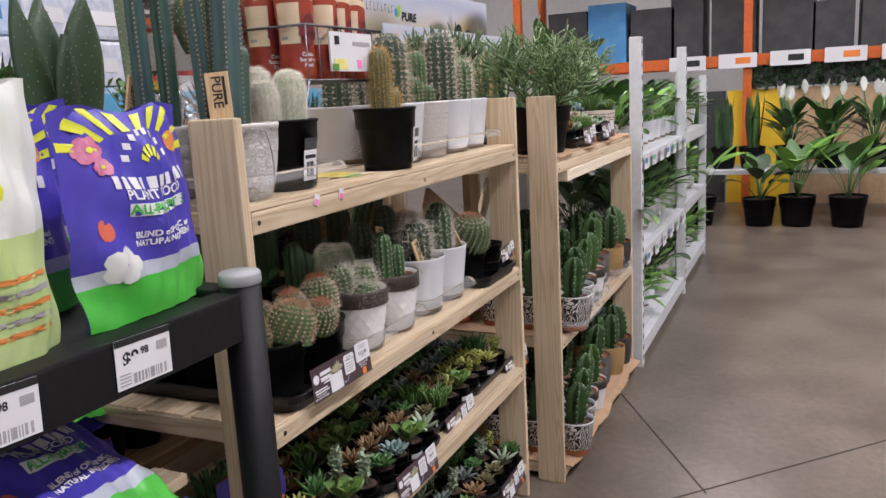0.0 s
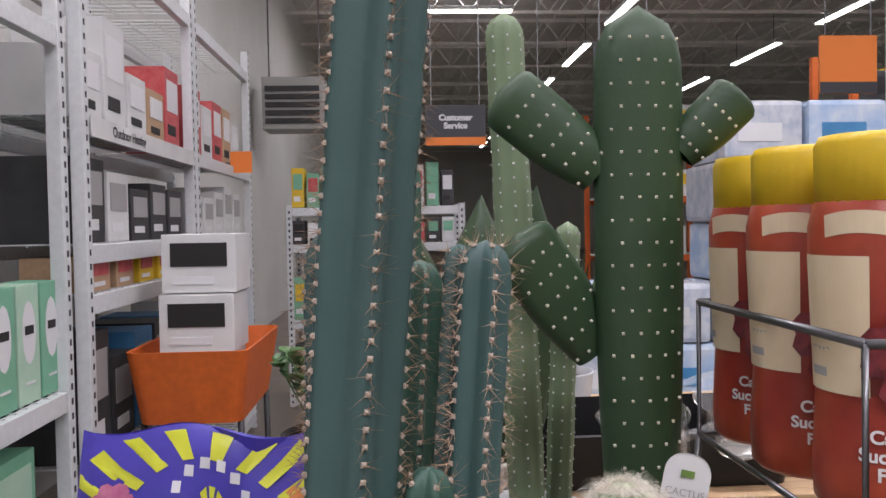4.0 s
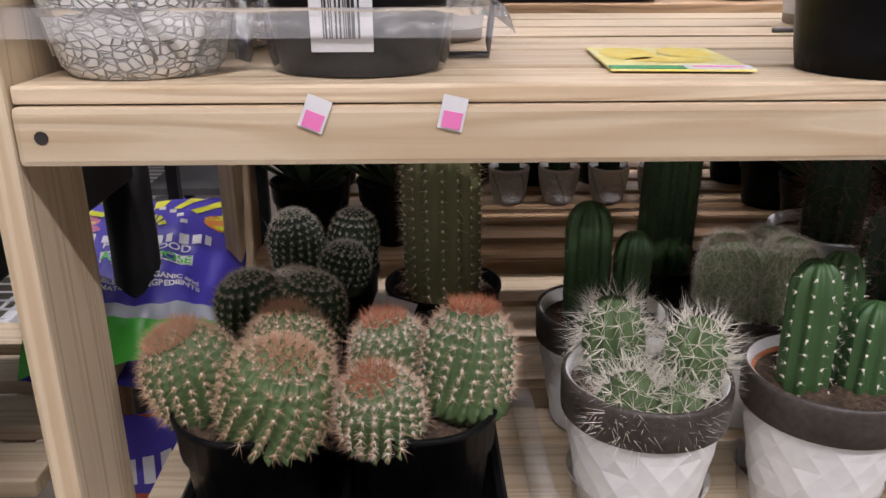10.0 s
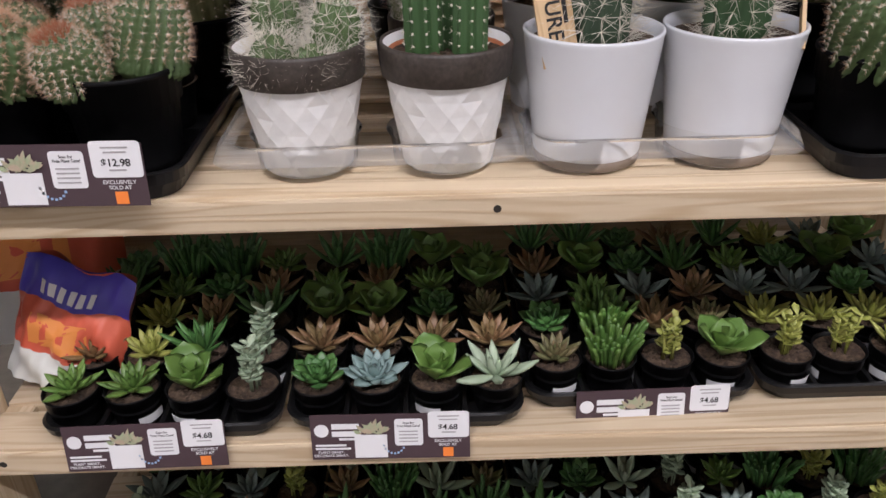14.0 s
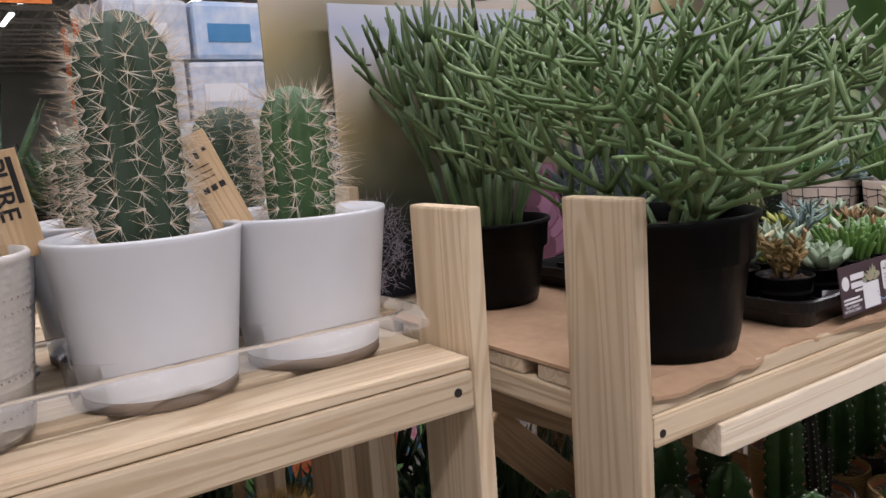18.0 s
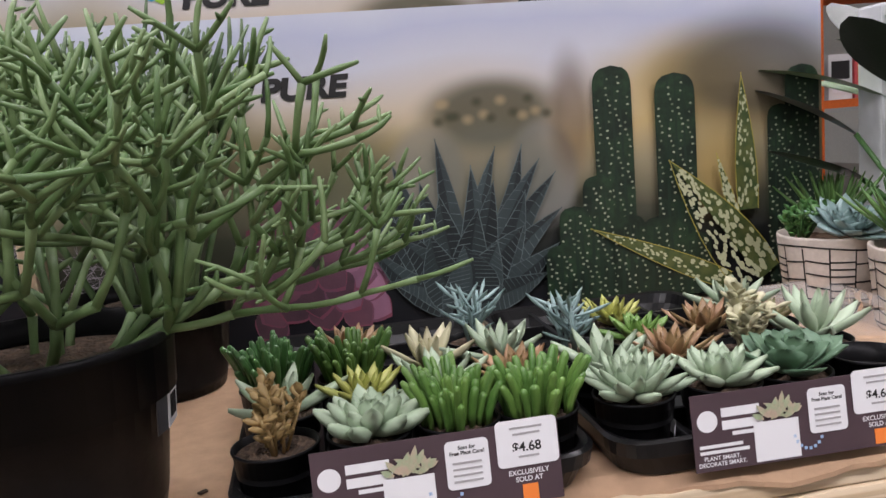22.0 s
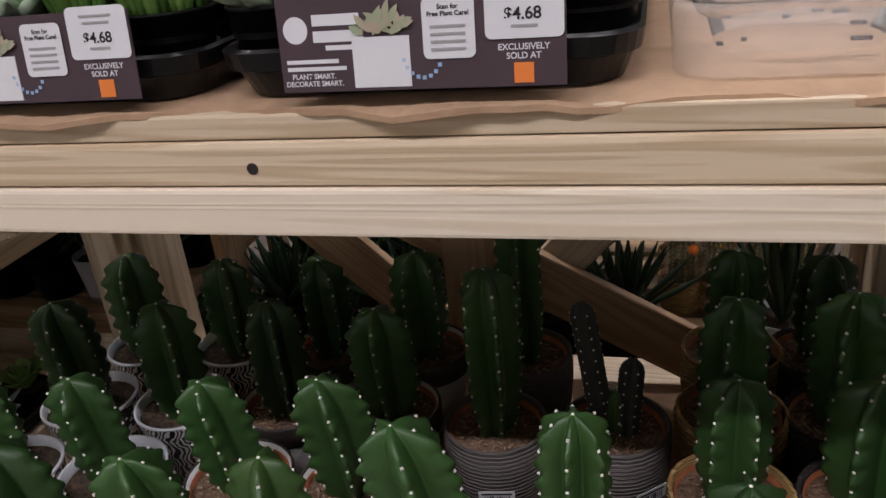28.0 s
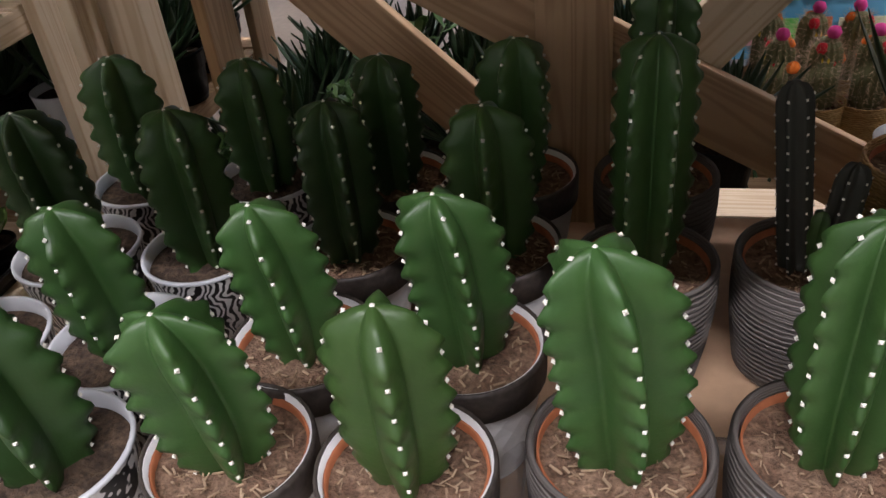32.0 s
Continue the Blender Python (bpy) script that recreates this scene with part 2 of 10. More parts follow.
def box(bm, x0, x1, y0, y1, z0, z1, bevel=0.0):
    m = Matrix.LocRotScale(((x0 + x1) / 2, (y0 + y1) / 2, (z0 + z1) / 2), None, (x1 - x0, y1 - y0, z1 - z0))
    made = bmesh.ops.create_cube(bm, size=1, matrix=m)
    if bevel:
        edges = list({e for v in made["verts"] for e in v.link_edges})
        bmesh.ops.bevel(bm, geom=edges, offset=bevel, segments=2, affect="EDGES", profile=0.6)
    return bm


def boxmesh(x0, x1, y0, y1, z0, z1, bevel=0.0):
    return box(bmesh.new(), x0, x1, y0, y1, z0, z1, bevel)


BOARDS = {}


def board(parent, name, length, width, thick, m, mat, label="", bevel=0.003):
    """A board, its length on its own x, sharing its mesh with boards of the same size and wood."""
    key = (round(length, 4), round(width, 4), round(thick, 4), mat.name)
    if key not in BOARDS:
        me = bpy.data.meshes.new("board")
        bm = boxmesh(0, length, 0, width, 0, thick, bevel)
        bm.to_mesh(me)
        bm.free()
        me.materials.append(mat)
        BOARDS[key] = me
    return part(name, BOARDS[key], None, parent, label, m)


def lathe(profile, seg=32, wobble=None):
    """A mesh from (radius, height) rows turned round z."""
    verts, faces = [], []
    n = len(profile)
    for r, z in profile:
        for k in range(seg):
            a = 2 * math.pi * k / seg
            rr = r * (wobble(a, z) if wobble else 1.0)
            verts.append((rr * math.cos(a), rr * math.sin(a), z))
    for i in range(n - 1):
        for k in range(seg):
            k2 = (k + 1) % seg
            faces.append((i * seg + k, i * seg + k2, (i + 1) * seg + k2, (i + 1) * seg + k))
    me = bpy.data.meshes.new("turned")
    me.from_pydata(verts, [], faces)
    me.shade_smooth()
    return me


def disc(r, z, rough=0.0, seg=28, rings=5, seed=1):
    rnd = random.Random(seed)
    verts, faces = [(0, 0, z)], []
    for i in range(1, rings + 1):
        for k in range(seg):
            a = 2 * math.pi * k / seg
            rr = r * i / rings
            verts.append((rr * math.cos(a), rr * math.sin(a), z + (rnd.uniform(-rough, rough) if i < rings else 0)))
    for k in range(seg):
        faces.append((0, 1 + k, 1 + (k + 1) % seg))
    for i in range(rings - 1):
        for k in range(seg):
            k2 = (k + 1) % seg
            faces.append((1 + i * seg + k, 1 + (i + 1) * seg + k, 1 + (i + 1) * seg + k2, 1 + i * seg + k2))
    me = bpy.data.meshes.new("soil")
    me.from_pydata(verts, [], faces)
    me.shade_smooth()
    return me


def raw(name, verts, faces, smooth=False):
    me = bpy.data.meshes.new(name)
    me.from_pydata(verts, [], faces)
    if smooth:
        me.shade_smooth()
    return me


def tube(path, radius, sides=6, taper=None):
    """Verts and faces of a tube along points; taper: radius factors."""
    verts, faces = [], []
    pts = [Vector(p) for p in path]
    for i, p in enumerate(pts):
        d = (pts[min(i + 1, len(pts) - 1)] - pts[max(i - 1, 0)]).normalized()
        a = d.orthogonal().normalized()
        if i:
            a = (prev - d * prev.dot(d)).normalized()
        prev = a
        b = d.cross(a)
        r = radius * (taper[i] if taper else 1.0)
        for k in range(sides):
            w = 2 * math.pi * k / sides
            verts.append(p + r * (math.cos(w) * a + math.sin(w) * b))
    for i in range(len(pts) - 1):
        for k in range(sides):
            k2 = (k + 1) % sides
            faces.append((i * sides + k, i * sides + k2, (i + 1) * sides + k2, (i + 1) * sides + k))
    faces.append(tuple(range(sides))[::-1])
    faces.append(tuple((len(pts) - 1) * sides + k for k in range(sides)))
    return verts, faces


def gather(pieces):
    verts, faces = [], []
    for v, f in pieces:
        o = len(verts)
        verts += [tuple(p) for p in v]
        faces += [tuple(i + o for i in face) for face in f]
    return verts, faces


def text_mesh(body, size, bold=0.0):
    cu = bpy.data.curves.new("words", "FONT")
    cu.body, cu.size, cu.align_x, cu.align_y = body, size, "CENTER", "CENTER"
    cu.offset = bold
    ob = bpy.data.objects.new("words", cu)
    scene.collection.objects.link(ob)
    bpy.context.view_layer.update()
    me = bpy.data.meshes.new_from_object(ob.evaluated_get(bpy.context.evaluated_depsgraph_get()))
    bpy.data.objects.remove(ob)
    bpy.data.curves.remove(cu)
    me.materials.clear()
    return me


# ---------------------------------------------------------------- the hall
def slab(name, x0, x1, y0, y1, z0, z1, mat, label="", category=""):
    return tagged(part(name, boxmesh(x0, x1, y0, y1, z0, z1), mat), label, category, kind="structure")


HALL = (-1.95, 12.5, -6.5, 44.0, 6.0)
WALL_PAINT = material("wall_paint", (0.62, 0.62, 0.60), 0.7, second=(0.56, 0.56, 0.54), second_scale=0.8, noise_scale=20, noise_amount=0.05, bump=0.05)
DECK = material("roof_deck", (0.80, 0.78, 0.75), 0.75, second=(0.70, 0.68, 0.65), second_scale=0.7, noise_scale=9, noise_amount=0.12)


def hall():
    x0, x1, y0, y1, h = HALL
    slab("floor", x0, x1, y0, y1, -0.2, 0.0, CONCRETE, "grey-brown polished concrete floor with joints and dirt", "floor")
    for name, a, b, c, d in (("wall_north", x0, x1, y1, y1 + 0.2), ("wall_south", x0, x1, y0 - 0.2, y0),
                             ("wall_east", x1, x1 + 0.2, y0, y1), ("wall_west", x0 - 0.2, x0, y0, y1)):
        slab(name, a, b, c, d, 0, h, WALL_PAINT, "tall off-white painted store wall", "wall")
    # corrugated deck with open-web joists below it, one mesh
    bm = boxmesh(x0, x1, y0, y1, h, h + 0.1)
    for i in range(32):
        box(bm, x0 + i * 0.5, x0 + i * 0.5 + 0.22, y0, y1, h - 0.04, h)
    for i in range(20):
        y = y0 + 1 + i * 2.5
        box(bm, x0, x1, y - 0.04, y + 0.04, h - 0.14, h - 0.06)
        box(bm, x0, x1, y - 0.04, y + 0.04, h - 0.62, h - 0.56)
        for k in range(21):
            xx = x0 + 0.4 + k * 0.75
            ps = [Vector((xx, y, h - 0.58)), Vector((xx + 0.375, y, h - 0.1)), Vector((xx + 0.75, y, h - 0.58))]
            for a, b in zip(ps, ps[1:]):
                v, f = tube([a, b], 0.014, 4)
                vs = [bm.verts.new(p) for p in v]
                for face in f[:4]:
                    bm.faces.new([vs[j] for j in face])
    tagged(part("ceiling", bm, DECK), "exposed corrugated metal roof deck with open joists", "ceiling", kind="structure")
    # saw joints in the floor
    joint = material("floor_joint", (0.05, 0.042, 0.035), 0.9)
    trim = tagged(part("floor_joint", boxmesh(-0.02, 7.0, -0.003, 0.003, 0.0005, 0.0015), joint, m=pose(1.435, -0.506, 0, rz=29.6)), "dark saw-cut joint in the floor", "joint", kind="structure")
    other = part("floor_joint", boxmesh(-0.12, 6.0, -0.003, 0.003, 0.0006, 0.0016), joint, m=pose(1.435, -0.506, 0, rz=-44.5))
    tagged(other, "dark saw-cut joint in the floor", "joint", kind="structure")


hall()


def ceiling_strip(x, y, z, length, along_y=False):
    t = thing("strip_light", (x, y, z), "long white fluorescent strip light hanging from the roof", "ceiling light", "strip lights under the roof", turn=90 if along_y else 0)
    part("housing", boxmesh(-length / 2, length / 2, -0.09, 0.09, 0.02, 0.09, 0.01), WHITE_METAL, t)
    part("tube", boxmesh(-length / 2 + 0.02, length / 2 - 0.02, -0.07, 0.07, -0.012, 0.018, 0.008), material("lamp_glow", (1.0, 0.96, 0.90), 0.5, emission=7.0), t, "glowing white tube")
    for sx in (-0.4, 0.4):
        part("hanger", boxmesh(sx * length - 0.006, sx * length + 0.006, -0.006, 0.006, 0.09, HALL[4] + 0.02 - z), STEEL, t)
    return t


first_strip = ceiling_strip(0.1, 13.8, 5.3, 2.4, True)
for lx, ly in [(x, y) for x in (0.1, 4.2, 8.4) for y in (9.8, 13.8, 17.8, 21.8, 25.8, 29.8, 33.8, 37.8)] + [(-1.3, 23.8), (-1.3, 27.8), (-1.3, 31.8)]:
    if (lx, ly) != (0.1, 13.8):
        copy_thing(first_strip, pose(lx, ly, 5.3, rz=90))
for lx, ly in LAMPS:
    copy_thing(first_strip, pose(lx, ly, 5.3))


# ---------------------------------------------------------------- wooden racks
def rack(at, inner, depth, top, shelves, slat, label, mats=(PINE, PINE), slat_n=7, slat_pitch=0.091, slat_w=0.066, rails=0.036, right_top=None):
    """Posts of 19 x 89 mm, rails between them and loose slats along each shelf. shelves: (height of the slat tops, rail top)."""
    t = thing("wooden_rack", at, label, "rack")
    pine, post_mat = mats
    for x in (-0.019, inner):
        for y in (0, depth - 0.089):
            high = right_top if right_top and x > 0 else top
            board(t, "post", high, 0.089, 0.019, Matrix(((0, 0, 1, x), (0, 1, 0, y), (-1, 0, 0, high), (0, 0, 0, 1))), post_mat)
    for level, railtop in shelves:
        board(t, "front_rail", inner - 0.002, 0.038, rails, pose(0.001, 0.0, railtop - rails), pine, bevel=0.004)
        board(t, "back_rail", inner - 0.002, 0.038, rails, pose(0.001, depth - 0.038, railtop - rails), pine)
        for x in (0.0, inner - 0.038):
            board(t, "side_rail", depth - 0.08, 0.036, rails, Matrix(((0, -1, 0, x + 0.037), (1, 0, 0, 0.04), (0, 0, 1, railtop - rails), (0, 0, 0, 1))), pine)
        for i in range(slat_n):
            w = slat_w if i else 0.067
            fwd = 0.003 if not i else 0.003 + i * slat_pitch - (slat_pitch - 0.083 if slat_pitch > 0.1 else 0.0)
            board(t, "slat", inner - 0.004 + 0.0003 * (i % 3), w, level - railtop - 0.001 if level - railtop > 0.010 else 0.016,
                  pose(0.002, fwd, railtop + 0.001 if level - railtop > 0.010 else level - 0.016), pine, bevel=0.002)
    return t


RACK1 = rack((0, 0, 0), 1.222, 0.61, 1.245, [(1.112, 1.10), (0.747, 0.743), (0.431, 0.427), (0.115, 0.111)], 0.066,
             "unpainted pine plant rack with slatted shelves", slat_n=6, slat_pitch=0.104, slat_w=0.087)
RACK2 = rack((1.359, -0.085, 0), 1.091, 0.61, 1.243, [(1.058, 1.040), (0.483, 0.479), (0.052, 0.048)], 0.066,
             "unpainted pine plant rack with cardboard on its shelves", rails=0.031, right_top=1.042)

# second rail of the right-hand rack
board(RACK2, "lower_rail", 0.992, 0.036, 0.034, pose(0.095, -0.003, 0.974), PINE_PALE, "pale raw lower rail")


def sheet(name, x0, x1, y0, y1, z, label, seed):
    """Corrugated card laid on a shelf, its front edge torn."""
    rnd = random.Random(seed)
    n = 60
    verts, faces = [], []
    for i in range(n + 1):
        x = x0 + (x1 - x0) * i / n
        y = y0 + rnd.uniform(-0.003, 0.003) + 0.006 * math.sin(i * 0.37 + seed)
        sag = 0.004 * math.sin(i * 0.9 + seed)
        for dz in (0, 0.004):
            verts += [(x, y, z + dz - 0.003 + min(0, sag)), (x, y + 0.03, z + dz), (x, y1, z + dz)]
    for i in range(n):
        a, b = i * 6, i * 6 + 6
        faces += [(a + 3, b + 3, b + 4, a + 4), (a + 4, b + 4, b + 5, a + 5), (a, a + 1, b + 1, b), (a + 1, a + 2, b + 2, b + 1), (a, b, b + 3, a + 3), (a + 2, a + 5, b + 5, b + 2)]
    faces += [(0, 3, 4, 1), (1, 4, 5, 2), (n * 6, n * 6 + 1, n * 6 + 4, n * 6 + 3), (n * 6 + 1, n * 6 + 2, n * 6 + 5, n * 6 + 4)]
    return tagged(part(name, raw(name, verts, faces), CARDBOARD), label, "cardboard")


sheet("cardboard_sheet", 1.36, 2.446, -0.085, 0.40, 1.0595, "brown corrugated cardboard sheet with a torn front edge", 3)
sheet("cardboard_sheet", 1.36, 2.446, -0.06, 0.45, 0.4845, "brown cardboard sheet lying under potted cacti", 5)
sheet("cardboard_sheet", 1.36, 2.446, -0.115, 0.45, 0.0535, "brown cardboard sheet hanging over the bottom shelf edge", 8)
TOP1, S2, S3, S4, TOP2, MID2, LOW2 = 1.1125, 0.748, 0.432, 0.116, 1.065, 0.490, 0.059

# ---------------------------------------------------------------- plant kinds


def leafy(name, base, other, rough=0.45, random_island=0.25, vein=0.0, tip=None, sub=0.0):
    """Plant skin that changes from leaf to leaf and along each plant."""
    m = bpy.data.materials.new(name)
    m.use_nodes = True
    nt = m.node_tree
    bsdf = nt.nodes["Principled BSDF"]
    bsdf.inputs["Roughness"].default_value = rough
    bsdf.inputs["Subsurface Weight"].default_value = sub
    bsdf.inputs["Subsurface Radius"].default_value = (0.004, 0.008, 0.002)
    geo = nt.nodes.new("ShaderNodeNewGeometry")
    info = nt.nodes.new("ShaderNodeObjectInfo")
    tc = nt.nodes.new("ShaderNodeTexCoord")
    n1 = nt.nodes.new("ShaderNodeTexNoise")
    n1.inputs["Scale"].default_value = 30
    n1.inputs["Detail"].default_value = 4
    nt.links.new(tc.outputs["Object"], n1.inputs["Vector"])
    add = nt.nodes.new("ShaderNodeMath")
    add.operation = "MULTIPLY_ADD"
    add.inputs[1].default_value = 0.6
    nt.links.new(geo.outputs["Random Per Island"], add.inputs[0])
    half = nt.nodes.new("ShaderNodeMath")
    half.operation = "MULTIPLY"
    half.inputs[1].default_value = 0.55
    nt.links.new(n1.outputs["Fac"], half.inputs[0])
    nt.links.new(half.outputs[0], add.inputs[2])
    mix = nt.nodes.new("ShaderNodeMix")
    mix.data_type = "RGBA"
    mix.inputs["A"].default_value = (*base, 1)
    mix.inputs["B"].default_value = (*other, 1)
    nt.links.new(add.outputs[0], mix.inputs["Factor"])
    mr = nt.nodes.new("ShaderNodeMapRange")
    mr.inputs["To Min"].default_value, mr.inputs["To Max"].default_value = 1 - random_island, 1 + random_island
    nt.links.new(info.outputs["Random"], mr.inputs["Value"])
    hs = nt.nodes.new("ShaderNodeHueSaturation")
    nt.links.new(mix.outputs["Result"], hs.inputs["Color"])
    nt.links.new(mr.outputs["Result"], hs.inputs["Value"])
    nt.links.new(hs.outputs["Color"], bsdf.inputs["Base Color"])
    nb = nt.nodes.new("ShaderNodeTexNoise")
    nb.inputs["Scale"].default_value = 260
    nt.links.new(tc.outputs["Object"], nb.inputs["Vector"])
    bp = nt.nodes.new("ShaderNodeBump")
    bp.inputs["Strength"].default_value = 0.12
    bp.inputs["Distance"].default_value = 0.002
    nt.links.new(nb.outputs["Fac"], bp.inputs["Height"])
    nt.links.new(bp.outputs["Normal"], bsdf.inputs["Normal"])
    MATS[name] = m
    return m


BLUE_STEM = leafy("blue_stem", (0.036, 0.082, 0.078), (0.070, 0.135, 0.128), 0.55, 0.12)
CEREUS = leafy("cereus_skin", (0.020, 0.062, 0.016), (0.058, 0.122, 0.027), 0.42, 0.30)
DARK_STEM = leafy("dark_stem", (0.021, 0.058, 0.021), (0.044, 0.098, 0.032), 0.5, 0.15)
BALL_GREEN = leafy("ball_green", (0.055, 0.095, 0.032), (0.10, 0.150, 0.055), 0.6, 0.15)
GREY_STEM = leafy("grey_stem", (0.026, 0.050, 0.028), (0.050, 0.082, 0.044), 0.65, 0.15)
OLIVE_STEM = leafy("olive_stem", (0.12, 0.13, 0.055), (0.18, 0.18, 0.08), 0.65, 0.15)
PENCIL = leafy("pencil_stem", (0.040, 0.104, 0.022), (0.165, 0.238, 0.098), 0.5, 0.1)
PENCIL_DARK = leafy("stick_stem", (0.040, 0.090, 0.028), (0.130, 0.190, 0.080), 0.5, 0.1)
PADDLE = leafy("paddle_skin", (0.014, 0.040, 0.018), (0.032, 0.068, 0.028), 0.5, 0.12)
PALE_STEM = leafy("pale_stem", (0.16, 0.23, 0.13), (0.22, 0.29, 0.17), 0.6, 0.1)
WOOL = material("cream_wool", (0.66, 0.60, 0.50), 0.9, second=(0.80, 0.77, 0.70), second_scale=50)
HAIR = material("silver_hair", (0.84, 0.80, 0.71), 0.75, subsurface=0.0)
SPINE_GREY = material("grey_areole", (0.40, 0.33, 0.27), 0.8)
SPINE_TAN = material("tan_spine", (0.62, 0.47, 0.33), 0.6)
SPINE_WHITE = material("white_spine", (0.66, 0.62, 0.53), 0.6)
SPINE_GOLD = material("gold_spine", (0.62, 0.40, 0.14), 0.6)
SPINE_RED = material("red_spine", (0.45, 0.16, 0.08), 0.6)
SPINE_DARK = material("dark_spine", (0.20, 0.12, 0.08), 0.7)
SPINE_BROWN = material("brown_spine", (0.30, 0.19, 0.12), 0.7)
SPINE_PALE = material("pale_tan_spine", (0.55, 0.36, 0.24), 0.6)
SPINE_PINK = material("rusty_spine", (0.50, 0.28, 0.17), 0.6)


def stem(h, r, ribs, depth, steps=26, sub=6, top=0.6, bump=0.0, spacing=0.012, lean=(0, 0), twist=0.0, waist=0.0, sharp=1.0, base=0.85):
    """A ribbed stem standing on its origin. Returns verts, faces and the areoles on its rib crests as (place, outward)."""
    seg = ribs * sub
    verts, faces = [], []
    cap = min(h * top, r * 1.5) if top < 1 else h * 0.5
    for i in range(steps + 1):
        f = i / steps
        z = h * (1 - (1 - f) ** 1.25)
        rz = r
        if z > h - cap:
            u = (z - (h - cap)) / cap
            rz = r * math.sqrt(max(0.0, 1 - u ** 2.3))
        if z < h * 0.12 and h:
            rz *= base + (1 - base) * (z / (h * 0.12)) ** 0.7
        rz *= 1 + waist * math.sin(z / h * math.pi)
        for k in range(seg):
            a = 2 * math.pi * k / seg + twist * z
            c = 0.5 + 0.5 * math.cos(2 * math.pi * k / sub)
            crest = c ** sharp
            rr = rz * (1 - depth * (1 - crest)) * (1 + bump * crest * math.sin(2 * math.pi * z / spacing))
            verts.append((rr * math.cos(a) + lean[0] * z * z / h, rr * math.sin(a) + lean[1] * z * z / h, z))
    for i in range(steps):
        for k in range(seg):
            k2 = (k + 1) % seg
            faces.append((i * seg + k, i * seg + k2, (i + 1) * seg + k2, (i + 1) * seg + k))
    faces.append(tuple(steps * seg + k for k in range(seg)))
    areoles = []
    rows = max(2, int(h / spacing))
    for j in range(rows):
        z = spacing * (j + 0.6)
        if z >= h * 0.995:
            break
        rz, slope = r, 0.0
        if z > h - cap:
            u = (z - (h - cap)) / cap
            rz = r * math.sqrt(max(0.02, 1 - u ** 2.3))
            slope = u ** 1.6
        rz *= 1 + waist * math.sin(z / h * math.pi)
        for k in range(ribs):
            a = 2 * math.pi * k / ribs + twist * z
            out = Vector((math.cos(a) * (1 - 0.8 * slope), math.sin(a) * (1 - 0.8 * slope), slope)).normalized()
            areoles.append((Vector((rz * math.cos(a) + lean[0] * z * z / h, rz * math.sin(a) + lean[1] * z * z / h, z)), out))
    return verts, faces, areoles


def spikes(areoles, n, length, width=0.0006, spread=0.9, seed=1, vary=0.4):
    """Thin three-sided spines fanning out of each areole."""
    rnd = random.Random(seed)
    verts, faces = [], []
    for p, out in areoles:
        a = out.orthogonal().normalized()
        b = out.cross(a)
        for _ in range(n):
            w = rnd.uniform(0, 2 * math.pi)
            s = rnd.uniform(0.15, 1.0) * spread
            d = (out + s * (math.cos(w) * a + math.sin(w) * b)).normalized()
            ln = length * rnd.uniform(1 - vary, 1 + vary)
            e1 = d.orthogonal().normalized() * width
            e2 = d.cross(e1).normalized() * width
            o = len(verts)
            q = p - out * 0.0008
            verts += [q + e1, q - 0.5 * e1 + 0.87 * e2, q - 0.5 * e1 - 0.87 * e2, q + d * ln]
            faces += [(o, o + 1, o + 3), (o + 1, o + 2, o + 3), (o + 2, o, o + 3)]
    return verts, faces


def dots(areoles, size, lift=0.0):
    verts, faces = [], []
    for p, out in areoles:
        a = out.orthogonal().normalized() * size
        b = out.cross(a).normalized() * size
        o = len(verts)
        q = p + out * lift
        verts += [q + a, q + b, q - a, q - b, q + out * size * 0.9, q - out * size * 0.6]
        faces += [(o, o + 1, o + 4), (o + 1, o + 2, o + 4), (o + 2, o + 3, o + 4), (o + 3, o, o + 4), (o + 1, o, o + 5), (o + 2, o + 1, o + 5), (o + 3, o + 2, o + 5), (o, o + 3, o + 5)]
    return verts, faces


def fleece(h, r, count, length, width=0.0005, seed=1, puff=0.006):
    """Fine hair that wanders over a domed stem of that height and radius."""
    rnd = random.Random(seed)
    verts, faces = [], []
    cap = min(h * 0.6, r * 1.5)

    def skin(z, a, off):
        rz = r
        z = min(max(z, 0), h * 0.998)
        if z > h - cap:
            rz = r * math.sqrt(max(0, 1 - ((z - (h - cap)) / cap) ** 2.3))
        return Vector(((rz + off) * math.cos(a), (rz + off) * math.sin(a), z + off * (0.8 if z > h - cap * 0.5 else 0)))

    for _ in range(count):
        f = rnd.random() ** 0.8
        z, a = h * f, rnd.uniform(0, 2 * math.pi)
        va, vz = rnd.uniform(-0.95, 0.95), rnd.uniform(-1.2, 0.15)
        lift = rnd.uniform(0.0, puff)
        pts = []
        n = 6
        for i in range(n):
            off = 0.001 + lift * math.sin(math.pi * (i + 0.3) / n)
            pts.append(skin(z, a, off))
            va += rnd.uniform(-0.7, 0.7)
            vz += rnd.uniform(-0.45, 0.4)
            a += va * length / n / max(r, 0.01) * 0.7
            z += vz * length / n
        for i, p in enumerate(pts):
            d = pts[min(i + 1, n - 1)] - pts[max(i - 1, 0)]
            out = Vector((p.x, p.y, 0.2 * r)).normalized()
            side = d.cross(out)
            side = side.normalized() * width * (1 - 0.5 * i / n) if side.length > 1e-9 else Vector((width, 0, 0))
            verts += [p + side, p - side]
        o = len(verts) - 2 * n
        faces += [(o + 2 * i, o + 2 * i + 1, o + 2 * i + 3, o + 2 * i + 2) for i in range(n - 1)]
    return verts, faces


def moved(vf, m):
    return [m @ Vector(v) for v in vf[0]], vf[1]


